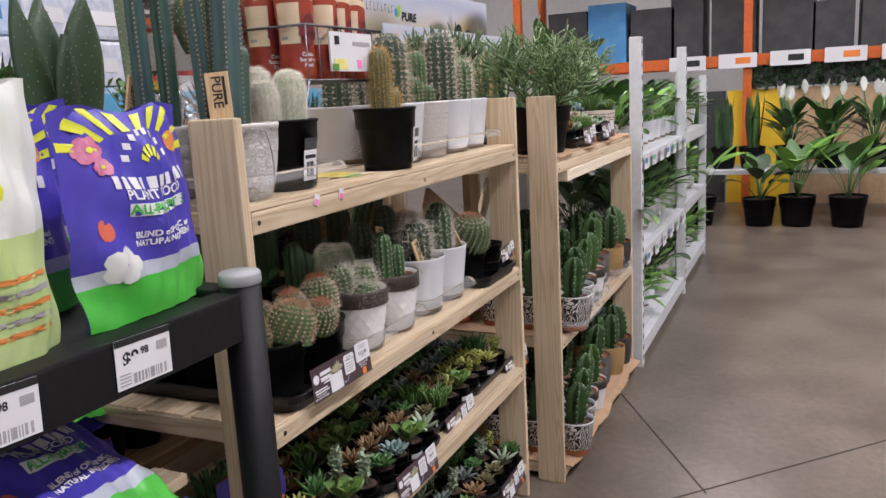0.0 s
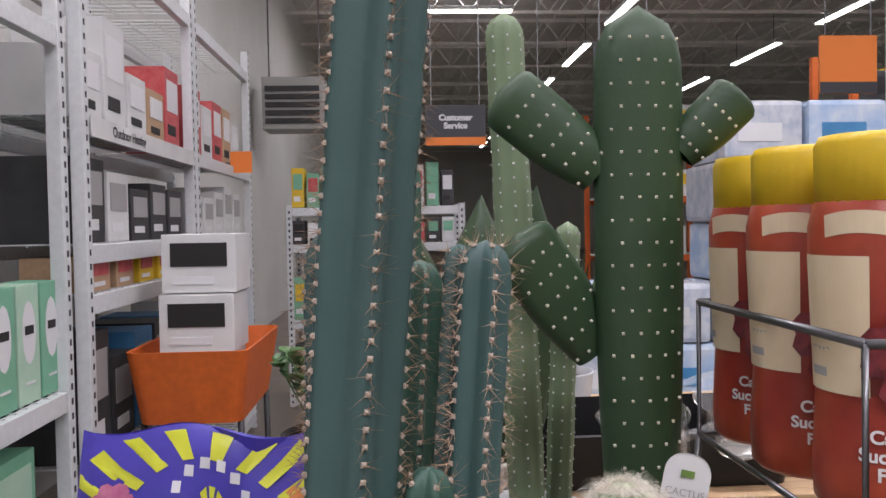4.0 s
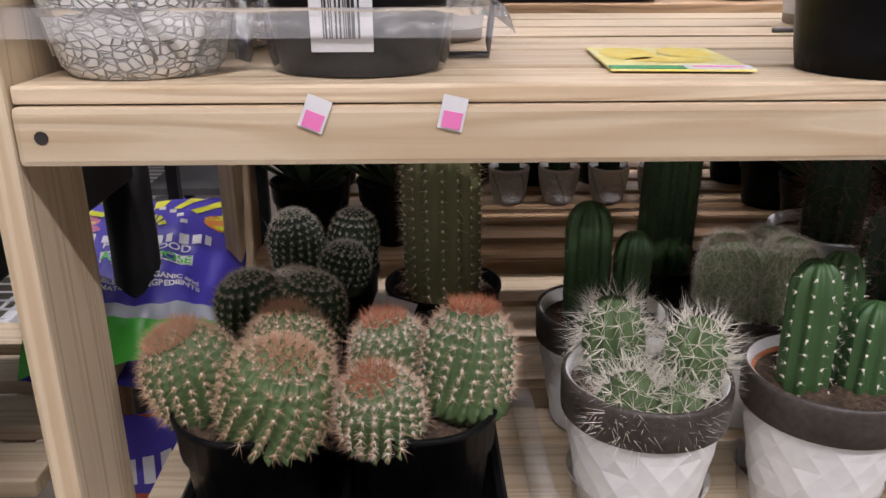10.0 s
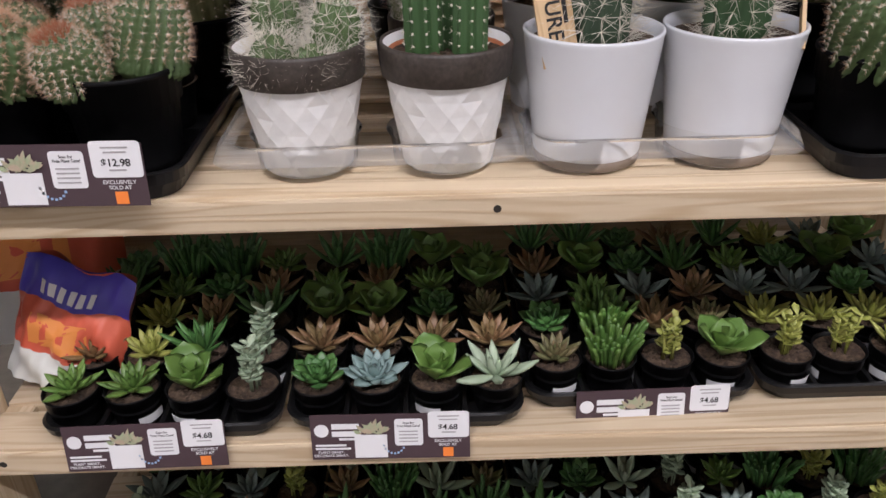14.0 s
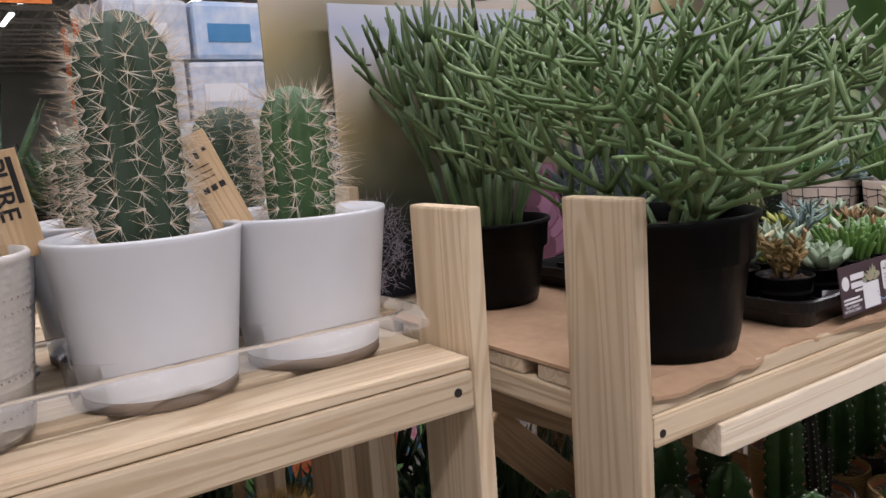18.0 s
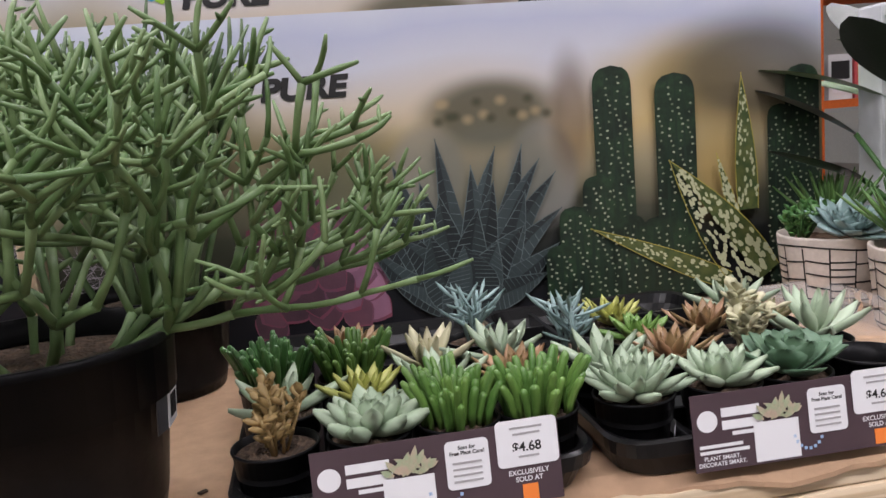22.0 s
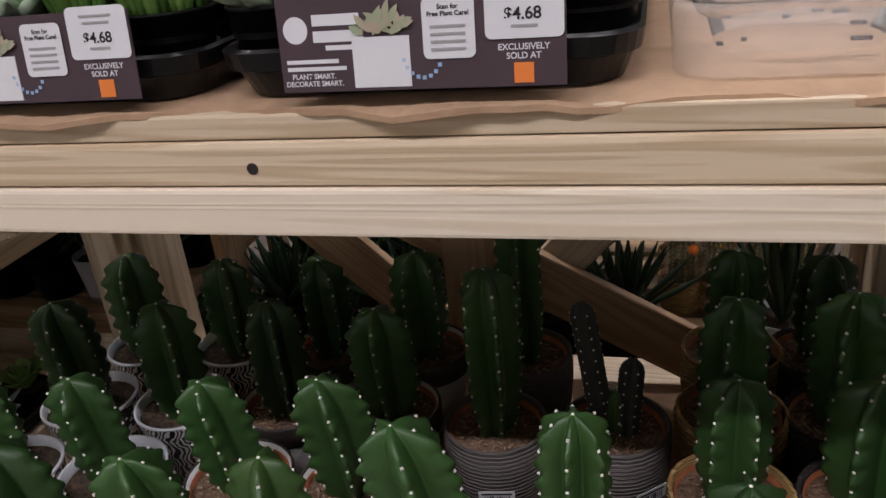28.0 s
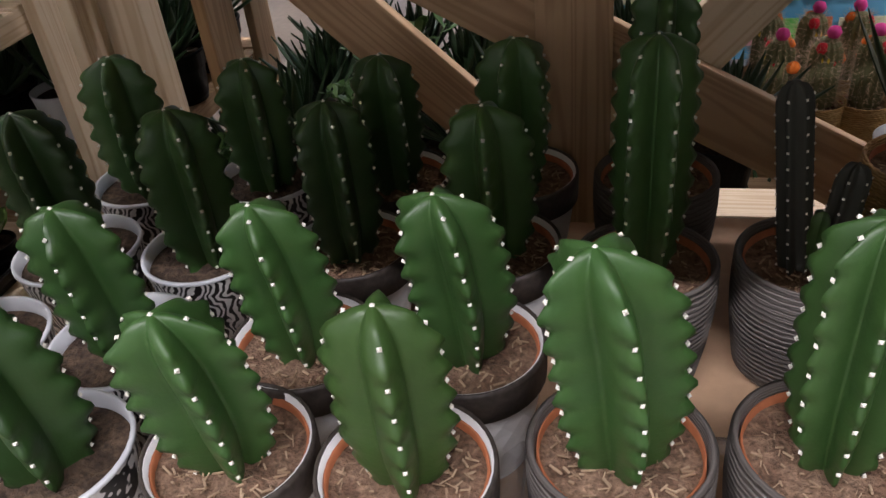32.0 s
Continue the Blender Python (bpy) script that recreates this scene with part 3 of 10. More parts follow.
def clump(parent, stems, mat, label="", spine=None, seed=1, wool=None, name="stem"):
    """Several ribbed stems in one pot: each stem its own part. stems: (x, y, z, tilt_x, tilt_y, kwargs)."""
    for i, (x, y, z, tx, ty, kw) in enumerate(stems):
        v, f, ar = stem(**kw)
        m = pose(x, y, z, tx, ty, 37 * i)
        ob = part(name, raw("stem", v, f, True), mat, parent, label, m)
        if spine:
            n, ln, w, sp, smat = spine
            part("spine", raw("spines", *spikes(ar, n, ln, w, sp, seed + i)), smat, ob, kind="stuff")
        if wool:
            part("areole", raw("areoles", *dots(ar, wool[0], 0.0)), wool[1], ob, kind="stuff")


# ---------------------------------------------------------------- pots
def leaf_relief():
    m = bpy.data.materials.new("leaf_relief_glaze")
    m.use_nodes = True
    nt = m.node_tree
    bsdf = nt.nodes["Principled BSDF"]
    bsdf.inputs["Roughness"].default_value = 0.6
    tc = nt.nodes.new("ShaderNodeTexCoord")
    noise_n = nt.nodes.new("ShaderNodeTexNoise")
    noise_n.inputs["Scale"].default_value = 30
    mixv = nt.nodes.new("ShaderNodeMix")
    mixv.data_type = "VECTOR"
    mixv.inputs["Factor"].default_value = 0.012
    nt.links.new(tc.outputs["Object"], noise_n.inputs["Vector"])
    squash = nt.nodes.new("ShaderNodeMapping")
    squash.inputs["Rotation"].default_value = (0.5, 0.35, 0.0)
    squash.inputs["Scale"].default_value = (1.0, 1.0, 1.7)
    nt.links.new(tc.outputs["Object"], squash.inputs["Vector"])
    nt.links.new(squash.outputs[0], mixv.inputs["A"])
    nt.links.new(noise_n.outputs["Color"], mixv.inputs["B"])
    vals = []
    for sc, lo, hi in ((120, 0.0, 0.085), (40, 0.0, 0.026)):
        vor = nt.nodes.new("ShaderNodeTexVoronoi")
        vor.feature = "DISTANCE_TO_EDGE"
        vor.inputs["Scale"].default_value = sc
        nt.links.new(mixv.outputs["Result"], vor.inputs["Vector"])
        mr = nt.nodes.new("ShaderNodeMapRange")
        mr.inputs["From Min"].default_value, mr.inputs["From Max"].default_value = lo, hi
        nt.links.new(vor.outputs["Distance"], mr.inputs["Value"])
        vals.append(mr.outputs["Result"])
    mul = nt.nodes.new("ShaderNodeMath")
    mul.operation = "MULTIPLY"
    nt.links.new(vals[0], mul.inputs[0])
    nt.links.new(vals[1], mul.inputs[1])
    # groove shade painted in: colour a little darker along the cell edges
    mix = nt.nodes.new("ShaderNodeMix")
    mix.data_type = "RGBA"
    mix.inputs["A"].default_value = (0.655, 0.64, 0.615, 1)
    mix.inputs["B"].default_value = (0.74, 0.725, 0.70, 1)
    nt.links.new(mul.outputs[0], mix.inputs["Factor"])
    nt.links.new(mix.outputs["Result"], bsdf.inputs["Base Color"])
    bp = nt.nodes.new("ShaderNodeBump")
    bp.inputs["Strength"].default_value = 1.0
    bp.inputs["Distance"].default_value = 0.0030
    nt.links.new(mul.outputs[0], bp.inputs["Height"])
    nt.links.new(bp.outputs["Normal"], bsdf.inputs["Normal"])
    return m


def stripe_glaze(name, light, dark, scale, distort, thresh=0.5, vertical=False, rough=0.4, bump=0.0):
    """Wavy bands round a pot."""
    m = bpy.data.materials.new(name)
    m.use_nodes = True
    nt = m.node_tree
    bsdf = nt.nodes["Principled BSDF"]
    bsdf.inputs["Roughness"].default_value = rough
    tc = nt.nodes.new("ShaderNodeTexCoord")
    wave = nt.nodes.new("ShaderNodeTexWave")
    wave.bands_direction = "X" if vertical else "Z"
    wave.inputs["Scale"].default_value = scale
    wave.inputs["Distortion"].default_value = distort
    wave.inputs["Detail"].default_value = 2.0
    wave.inputs["Detail Scale"].default_value = 0.8
    nt.links.new(tc.outputs["Object"], wave.inputs["Vector"])
    mr = nt.nodes.new("ShaderNodeMapRange")
    mr.inputs["From Min"].default_value, mr.inputs["From Max"].default_value = thresh - 0.08, thresh + 0.08
    nt.links.new(wave.outputs["Fac"], mr.inputs["Value"])
    mix = nt.nodes.new("ShaderNodeMix")
    mix.data_type = "RGBA"
    mix.inputs["A"].default_value = (*dark, 1)
    mix.inputs["B"].default_value = (*light, 1)
    nt.links.new(mr.outputs["Result"], mix.inputs["Factor"])
    nt.links.new(mix.outputs["Result"], bsdf.inputs["Base Color"])
    if bump:
        bp = nt.nodes.new("ShaderNodeBump")
        bp.inputs["Strength"].default_value = bump
        bp.inputs["Distance"].default_value = 0.002
        nt.links.new(wave.outputs["Fac"], bp.inputs["Height"])
        nt.links.new(bp.outputs["Normal"], bsdf.inputs["Normal"])
    MATS[name] = m
    return m


LEAF_GLAZE = leaf_relief()
ZEBRA = stripe_glaze("zebra_glaze", (0.74, 0.73, 0.71), (0.012, 0.011, 0.011), 54, 15.0, 0.52, True)
GREY_RIBBED = stripe_glaze("grey_ribbed", (0.150, 0.132, 0.118), (0.112, 0.098, 0.088), 120, 2.5, 0.5, False, 0.75, 0.6)
STRAW = stripe_glaze("straw_weave", (0.50, 0.33, 0.13), (0.36, 0.21, 0.075), 90, 7.0, 0.42, False, 0.8, 0.8)
DARK_WEAVE = stripe_glaze("dark_weave", (0.075, 0.056, 0.050), (0.032, 0.025, 0.023), 90, 7.0, 0.45, False, 0.85, 0.8)


def clear_plastic(name="clear_sheet_plastic", milk=0.06):
    m = bpy.data.materials.new(name)
    m.use_nodes = True
    nt = m.node_tree
    out = nt.nodes["Material Output"]
    tr = nt.nodes.new("ShaderNodeBsdfTransparent")
    tr.inputs[0].default_value = (0.98, 0.985, 0.985, 1)
    gl = nt.nodes.new("ShaderNodeBsdfGlossy")
    gl.inputs["Roughness"].default_value = 0.14
    di = nt.nodes.new("ShaderNodeBsdfDiffuse")
    di.inputs[0].default_value = (0.88, 0.88, 0.88, 1)
    fr = nt.nodes.new("ShaderNodeFresnel")
    fr.inputs["IOR"].default_value = 1.22
    tc = nt.nodes.new("ShaderNodeTexCoord")
    nz = nt.nodes.new("ShaderNodeTexNoise")
    nz.inputs["Scale"].default_value = 25
    nt.links.new(tc.outputs["Object"], nz.inputs["Vector"])
    bp = nt.nodes.new("ShaderNodeBump")
    bp.inputs["Strength"].default_value = 0.5
    bp.inputs["Distance"].default_value = 0.01
    nt.links.new(nz.outputs["Fac"], bp.inputs["Height"])
    nt.links.new(bp.outputs["Normal"], gl.inputs["Normal"])
    nt.links.new(bp.outputs["Normal"], fr.inputs["Normal"])
    m1 = nt.nodes.new("ShaderNodeMixShader")
    m1.inputs[0].default_value = milk
    nt.links.new(tr.outputs[0], m1.inputs[1])
    nt.links.new(di.outputs[0], m1.inputs[2])
    m2 = nt.nodes.new("ShaderNodeMixShader")
    nt.links.new(fr.outputs[0], m2.inputs[0])
    nt.links.new(m1.outputs[0], m2.inputs[1])
    nt.links.new(gl.outputs[0], m2.inputs[2])
    nt.links.new(m2.outputs[0], out.inputs["Surface"])
    return m


CLEAR = clear_plastic()
MILKY = clear_plastic("hazy_clear_plastic", 0.15)
POTS = {}


def pot(kind, r, h):
    """The parts of a pot of a kind: rows of name, mesh, material, label."""
    key = (kind, round(r, 4), round(h, 4))
    if key in POTS:
        return POTS[key]
    inner = [(r * 0.93, h), (r * 0.90, h - 0.016), (0.001, h - 0.018)]
    rows = []
    if kind == "black":
        rows = [("pot", lathe([(0.001, 0.002), (r * 0.74, 0.002), (r * 0.76, 0.0), (r * 0.80, h * 0.12), (r * 0.90, h * 0.66), (r * 0.955, h * 0.67), (r * 0.985, h * 0.95), (r * 1.02, h * 0.955), (r * 1.02, h * 0.995), (r, h)] + [(r * 0.965, h), (r * 0.94, h - 0.02)]), BLACK, "")]
    elif kind == "white":
        rows = [("pot", lathe([(0.001, 0.001), (r * 0.72, 0.001), (r * 0.775, 0.0), (r * 0.785, 0.006), (r * 0.80, 0.012), (r * 0.985, h * 0.96), (r, h * 0.985), (r * 0.99, h), (r * 0.95, h), (r * 0.92, h - 0.02)], 40), WHITE_CERAMIC, "")]
        rows.append(("base_ring", lathe([(r * 0.776, 0.0003), (r * 0.795, 0.001), (r * 0.80, 0.010), (r * 0.792, 0.011)], 40), material("stone_base", (0.25, 0.20, 0.16), 0.8), "bare brown base ring"))
    elif kind == "leaf":
        rows = [("pot", lathe([(0.001, 0.001), (r * 0.66, 0.0), (r * 0.74, 0.006), (r * 0.80, h * 0.18), (r * 0.90, h * 0.45), (r * 0.965, h * 0.72), (r * 0.985, h * 0.92), (r * 1.0, h * 0.925), (r * 1.005, h * 0.985), (r * 0.99, h), (r * 0.94, h), (r * 0.92, h - 0.02)], 40), LEAF_GLAZE, "")]
        veins = []
        for k in range(4):
            a0 = k * 1.571 - 1.05
            path = []
            for i in range(9):
                f = 0.10 + 0.80 * i / 8
                rr = r * (0.74 + 0.26 * math.sin(f * 1.45)) * 1.003
                path.append((rr * math.cos(a0 - 0.75 * f), rr * math.sin(a0 - 0.75 * f), h * f))
            veins.append(tube(path, 0.0011, 5))
        rows.append(("rim", lathe([(r * 0.992, h * 0.950), (r * 1.010, h * 0.958), (r * 1.012, h * 0.990), (r * 1.0, h + 0.0012), (r * 0.945, h + 0.0012), (r * 0.925, h - 0.018)], 40), CREAM_CERAMIC, "plain cream rim"))
        rows.append(("midrib", raw("midrib", *gather(veins), True), material("vein_grey", (0.36, 0.33, 0.29), 0.7), "raised leaf midribs"))
        rows.append(("liner", lathe([(r * 0.915, h - 0.02), (r * 0.90, h - 0.008), (r * 0.885, h - 0.008), (r * 0.87, h - 0.03)], 40), TERRACOTTA, "terracotta plastic liner"))
    elif kind == "ringed":
        prof = [(0.001, 0.001), (r * 0.74, 0.0), (r * 0.78, 0.004)]
        for i in range(1, 23):
            f = i / 23
            rr = r * (0.80 + 0.19 * f)
            prof += [(rr - 0.0018, h * (f - 0.014)), (rr + 0.0008, h * f)]
        prof += [(r, h * 0.985), (r * 0.985, h), (r * 0.945, h), (r * 0.92, h - 0.02)]
        rows = [("pot", lathe(prof, 40), CREAM_CERAMIC, "")]
        dimple = []
        for lv in (0.36, 0.70, 0.78, 0.16):
            rr = r * (0.80 + 0.19 * lv) + 0.0002
            for k in range(60):
                a = 2 * math.pi * k / 60
                o = Vector((math.cos(a), math.sin(a), 0.05))
                dimple.append((Vector((rr * math.cos(a), rr * math.sin(a), h * lv)), o.normalized()))
        rows.append(("dimple_row", raw("dimple_row", *dots(dimple, 0.0013)), material("dimple_brown", (0.30, 0.24, 0.19), 0.8), "rows of small brown dimples"))
    elif kind == "facet":
        rnd = random.Random(5)
        seg, lev = 16, 6
        verts, faces = [], []
        for i in range(lev + 1):
            f = i / lev
            z = h * 0.02 + h * 0.72 * f
            for k in range(seg):
                a = 2 * math.pi * (k + 0.5 * (i % 2)) / seg
                rr = r * (0.70 + 0.24 * f) * (1 + 0.018 * rnd.uniform(-1, 1))
                verts.append((rr * math.cos(a), rr * math.sin(a), z))
        for i in range(lev):
            for k in range(seg):
                k2 = (k + 1) % seg
                a, b, c, d = i * seg + k, i * seg + k2, (i + 1) * seg + k2, (i + 1) * seg + k
                faces += [(a, b, d), (b, c, d)] if i % 2 == 0 else [(a, b, c), (a, c, d)]
        rows = [("pot", raw("pot", verts, faces), GEO_WHITE, ""),
                ("foot", lathe([(0.001, 0.0), (r * 0.66, 0.0), (r * 0.71, h * 0.022)]), GEO_WHITE, ""),
                ("rim_band", lathe([(r * 0.93, h * 0.735), (r * 0.985, h * 0.745), (r * 1.0, h * 0.97), (r * 0.985, h), (r * 0.955, h), (r * 0.945, h * 0.985)], 40), RIM_BROWN, "dark brown brushed rim band"),
                ("rim_inside", lathe([(r * 0.946, h * 0.9845), (r * 0.925, h * 0.988), (r * 0.90, h * 0.84), (r * 0.80, h * 0.80)], 40), GEO_WHITE, "")]
    elif kind == "zebra":
        rows = [("pot", lathe([(r * 0.74, h * 0.16), (r * 0.78, h * 0.17), (r * 0.985, h * 0.965)], 40), ZEBRA, "black and white zebra-striped glaze"),
                ("rim", lathe([(r * 0.985, h * 0.9651), (r * 1.01, h * 0.975), (r * 1.005, h), (r * 0.95, h), (r * 0.92, h - 0.02)], 40), WHITE_CERAMIC, "plain white rim"),
                ("foot", lathe([(0.001, 0.001), (r * 0.66, 0.0), (r * 0.70, 0.004), (r * 0.735, h * 0.159)], 40), TERRACOTTA, "bare terracotta foot")]
    elif kind in ("grey", "straw", "dark_weave"):
        mat = {"grey": GREY_RIBBED, "straw": STRAW, "dark_weave": DARK_WEAVE}[kind]
        prof = [(0.001, 0.001), (r * 0.74, 0.0)]
        n = 24 if kind == "grey" else 17
        for i in range(n):
            f = i / n
            rr = r * (0.80 + 0.20 * math.sin((0.1 + 0.9 * f) * math.pi * 0.62))
            prof += [(rr - 0.0006, h * (f + 0.004)), (rr + 0.0008, h * (f + 0.5 / n)), (rr - 0.0006, h * (f + 0.98 / n))]
        prof += [(r * 0.985, h), (r * 0.93, h), (r * 0.90, h - 0.02)]
        wob = None
        if kind != "grey":
            def wob(a, z):
                return 1 + 0.010 * math.cos(34 * a + 2.4 * int(z / h * 17))
        rows = [("pot", lathe(prof, 52 if kind == "grey" else 136, wob), mat, "")]
        rows.append(("liner", lathe([(r * 0.90, h - 0.02), (r * 0.885, h - 0.006), (r * 0.865, h - 0.006), (r * 0.85, h - 0.03)], 40), TERRACOTTA, "terracotta plastic liner"))
    elif kind == "block":
        rows = [("pot", lathe([(0.001, 0.001), (r * 0.84, 0.0), (r * 0.87, 0.005), (r * 0.99, h * 0.97), (r * 0.985, h), (r * 0.94, h), (r * 0.92, h - 0.02)], 40), BLOCK_GLAZE, "cream glaze with a black line pattern")]
    POTS[key] = rows
    return rows


def potted(name, at, kind, r, h, label, category="cactus", soil=SOIL, fill=0.014, group="", turn=0.0, seed=1):
    t = thing(name, at, label, category, group, turn=turn)
    for pn, me, mat, lab in pot(kind, r, h):
        part(pn, me, mat, t, lab)
    part("soil", disc(r * (0.93 if kind in ("black", "white", "ringed", "zebra", "block") else 0.885), h - fill, 0.004, seed=seed), soil, t)
    return t


BLOCK_GLAZE = material("cream_block_glaze", (0.56, 0.50, 0.44), 0.6, second=(0.50, 0.44, 0.38), second_scale=20, noise_scale=150, noise_amount=0.08)


def sticker(parent, x, y, z, w, h, rx, rz, kind="code"):
    """A paper label with a bar code and plain grey lines of print, its face towards its own -y."""
    rx = abs(rx)
    ob = part("label", boxmesh(-w / 2, w / 2, -0.0006, 0, -h / 2, h / 2), PAPER, parent, "white bar-code label", pose(x, y, z, rx, 0, rz))
    bars = bmesh.new()
    rnd = random.Random(int(w * 1e5))
    if kind == "code":
        n = 22
        for i in range(n):
            if rnd.random() < 0.6:
                x0 = -w * 0.36 + w * 0.72 * i / n
                box(bars, x0, x0 + w * 0.72 / n * rnd.choice((0.6, 1.0)), -0.0010, -0.0007, -h * 0.35, h * 0.12)
        box(bars, -w * 0.42, w * 0.42, -0.0010, -0.0007, h * 0.22, h * 0.34)
    part("print", bars, INK, ob)
    return ob


def stick(at, turn, tilt, lean, side_front=True, h=0.115, w=0.036):
    """A thin wooden plant stick with the word PURE down its face."""
    t = thing("plant_stick", at, "thin light-wood plant stick lettered PURE", "plant label", "wooden plant sticks", turn=turn, tilt=(tilt, lean))
    board(t, "blade", h, w, 0.004, Matrix(((0, 1, 0, -w / 2), (0, 0, -1, 0.002), (1, 0, 0, 0.0), (0, 0, 0, 1))), STICK_WOOD, bevel=0.0008)
    me = PURE_WORD
    part("lettering", me, INK, t, m=Matrix.Translation((-0.002, -0.0026, h - 0.030)) @ pose(0, 0, 0, 90, 0, 0) @ pose(0, 0, 0, 0, 0, -90))
    icons = bmesh.new()
    for k in range(3):
        box(icons, -w * 0.32 + w * 0.22 * k, -w * 0.32 + w * 0.22 * k + w * 0.15, 0.0021, 0.0026, h * 0.42, h * 0.48)
        box(icons, -w * 0.30 + w * 0.24 * k, -w * 0.30 + w * 0.24 * k + w * 0.10, 0.0021, 0.0026, h * 0.80 - 0.004 * k, h * 0.84)
        box(icons, -w * 0.20, w * 0.30, 0.0021, 0.0026, h * (0.55 + 0.06 * k), h * (0.55 + 0.06 * k) + 0.0008)
    part("care_icon", icons, INK, t, "small printed care icons")
    part("fine_print", boxmesh(w * 0.22, w * 0.34, -0.0026, -0.0021, h * 0.5, h * 0.93), INK, t)
    return t


STICK_WOOD = wood_material("stick_wood", (0.62, 0.44, 0.25), (0.46, 0.30, 0.15), 2.0)
PURE_WORD = text_mesh("PURE", 0.021, 0.0003)


# ---------------------------------------------------------------- small succulents
def leaf_solid(L, W, T, curl=0.25, tip=0.15, n=6, blunt=False):
    """One fleshy leaf along +x from the origin, curling upwards."""
    verts, faces = [], []
    sides = 6
    for i in range(n + 1):
        f = i / n
        w = math.sin(math.pi * min(1, (0.12 + 0.88 * f)) ** (1.25 if not blunt else 1.9)) if f < 1 else 0.02
        w = max(w, 0.28 * (1 - f)) if f < 0.5 else w
        if i == n:
            w = 0.03
        x, z = L * f, L * curl * f * f
        for k in range(sides):
            a = 2 * math.pi * k / sides
            verts.append((x, W / 2 * w * math.cos(a), z + T / 2 * (0.35 + 0.65 * w) * math.sin(a) + (W * 0.18 * w * abs(math.cos(a)))))
    for i in range(n):
        for k in range(sides):
            k2 = (k + 1) % sides
            faces.append((i * sides + k, (i + 1) * sides + k, (i + 1) * sides + k2, i * sides + k2))
    faces.append(tuple(n * sides + k for k in range(sides)))
    return verts, faces


def rosette(n, L, W, T, low=8, high=75, curl=0.25, seed=1, blunt=False, height=0.0, shrink=0.45, jitter=6):
    rnd = random.Random(seed)
    pieces = []
    for i in range(n):
        f = i / max(1, n - 1)
        s = 1 - shrink * f
        v = leaf_solid(L * s * rnd.uniform(0.92, 1.08), W * s, T * s, curl * (1 - 0.4 * f), blunt=blunt)
        el = low + (high - low) * f ** 1.1 + rnd.uniform(-jitter, jitter)
        m = pose(0, 0, height * f, 0, 0, 137.5 * i + rnd.uniform(-5, 5)) @ pose(0.002, 0, 0.002, 0, -el, 0)
        pieces.append(moved(v, m))
    return gather(pieces)


def fingers(n, h, r, spread, seed=1):
    rnd = random.Random(seed)
    pieces = []
    for i in range(n):
        a, d = rnd.uniform(0, 6.28), spread * math.sqrt(rnd.random())
        p = Vector((d * math.cos(a), d * math.sin(a), 0))
        out = Vector((math.cos(a), math.sin(a), 0)) * (0.5 * d / spread)
        hh = h * rnd.uniform(0.6, 1.05)
        path = [p + out * hh * t * t * 0.8 + Vector((0, 0, hh * t)) for t in (0, 0.35, 0.7, 0.93, 1.0)]
        pieces.append(tube(path, r * rnd.uniform(0.85, 1.1), 6, (0.7, 1.0, 1.08, 0.95, 0.55)))
    return gather(pieces)


def sprays(n, h, leaf_n, L, W, T, seed=1, spread=0.02, lean=0.5):
    """Upright stems set with small leaves."""
    rnd = random.Random(seed)
    pieces = []
    for i in range(n):
        a = rnd.uniform(0, 6.28)
        d = Vector((math.cos(a), math.sin(a), 0)) * lean * rnd.uniform(0.2, 1)
        hh = h * rnd.uniform(0.55, 1.0)
        top = d * hh + Vector((0, 0, hh))
        pieces.append(tube([Vector((spread * math.cos(a) * 0.4, spread * math.sin(a) * 0.4, 0)), top], 0.0016, 4))
        for k in range(leaf_n):
            f = 0.25 + 0.78 * k / leaf_n
            v = leaf_solid(L * rnd.uniform(0.8, 1.1), W, T, 0.2, n=4, blunt=True)
            pieces.append(moved(v, Matrix.Translation(top * f) @ pose(0, 0, 0, 0, 0, 137 * k + 50 * i) @ pose(0, 0, 0, 0, -rnd.uniform(5, 50), 0)))
    return gather(pieces)


G_BRIGHT = leafy("succulent_bright", (0.075, 0.17, 0.032), (0.15, 0.25, 0.060), 0.4, 0.18)
G_DEEP = leafy("succulent_deep", (0.045, 0.13, 0.040), (0.09, 0.20, 0.055), 0.35, 0.2)
G_PALE = leafy("succulent_pale", (0.27, 0.36, 0.24), (0.38, 0.46, 0.33), 0.5, 0.12)
G_BLUE = leafy("succulent_blue", (0.19, 0.29, 0.27), (0.28, 0.38, 0.37), 0.5, 0.12)
G_YELLOW = leafy("succulent_yellow", (0.25, 0.29, 0.055), (0.36, 0.36, 0.10), 0.45, 0.15)
G_BROWN = leafy("succulent_brown", (0.17, 0.15, 0.055), (0.29, 0.15, 0.085), 0.45, 0.2)
G_GREY = leafy("succulent_grey", (0.12, 0.17, 0.15), (0.18, 0.22, 0.20), 0.55, 0.15)
G_RED = leafy("succulent_red", (0.22, 0.12, 0.07), (0.16, 0.20, 0.08), 0.5, 0.2)

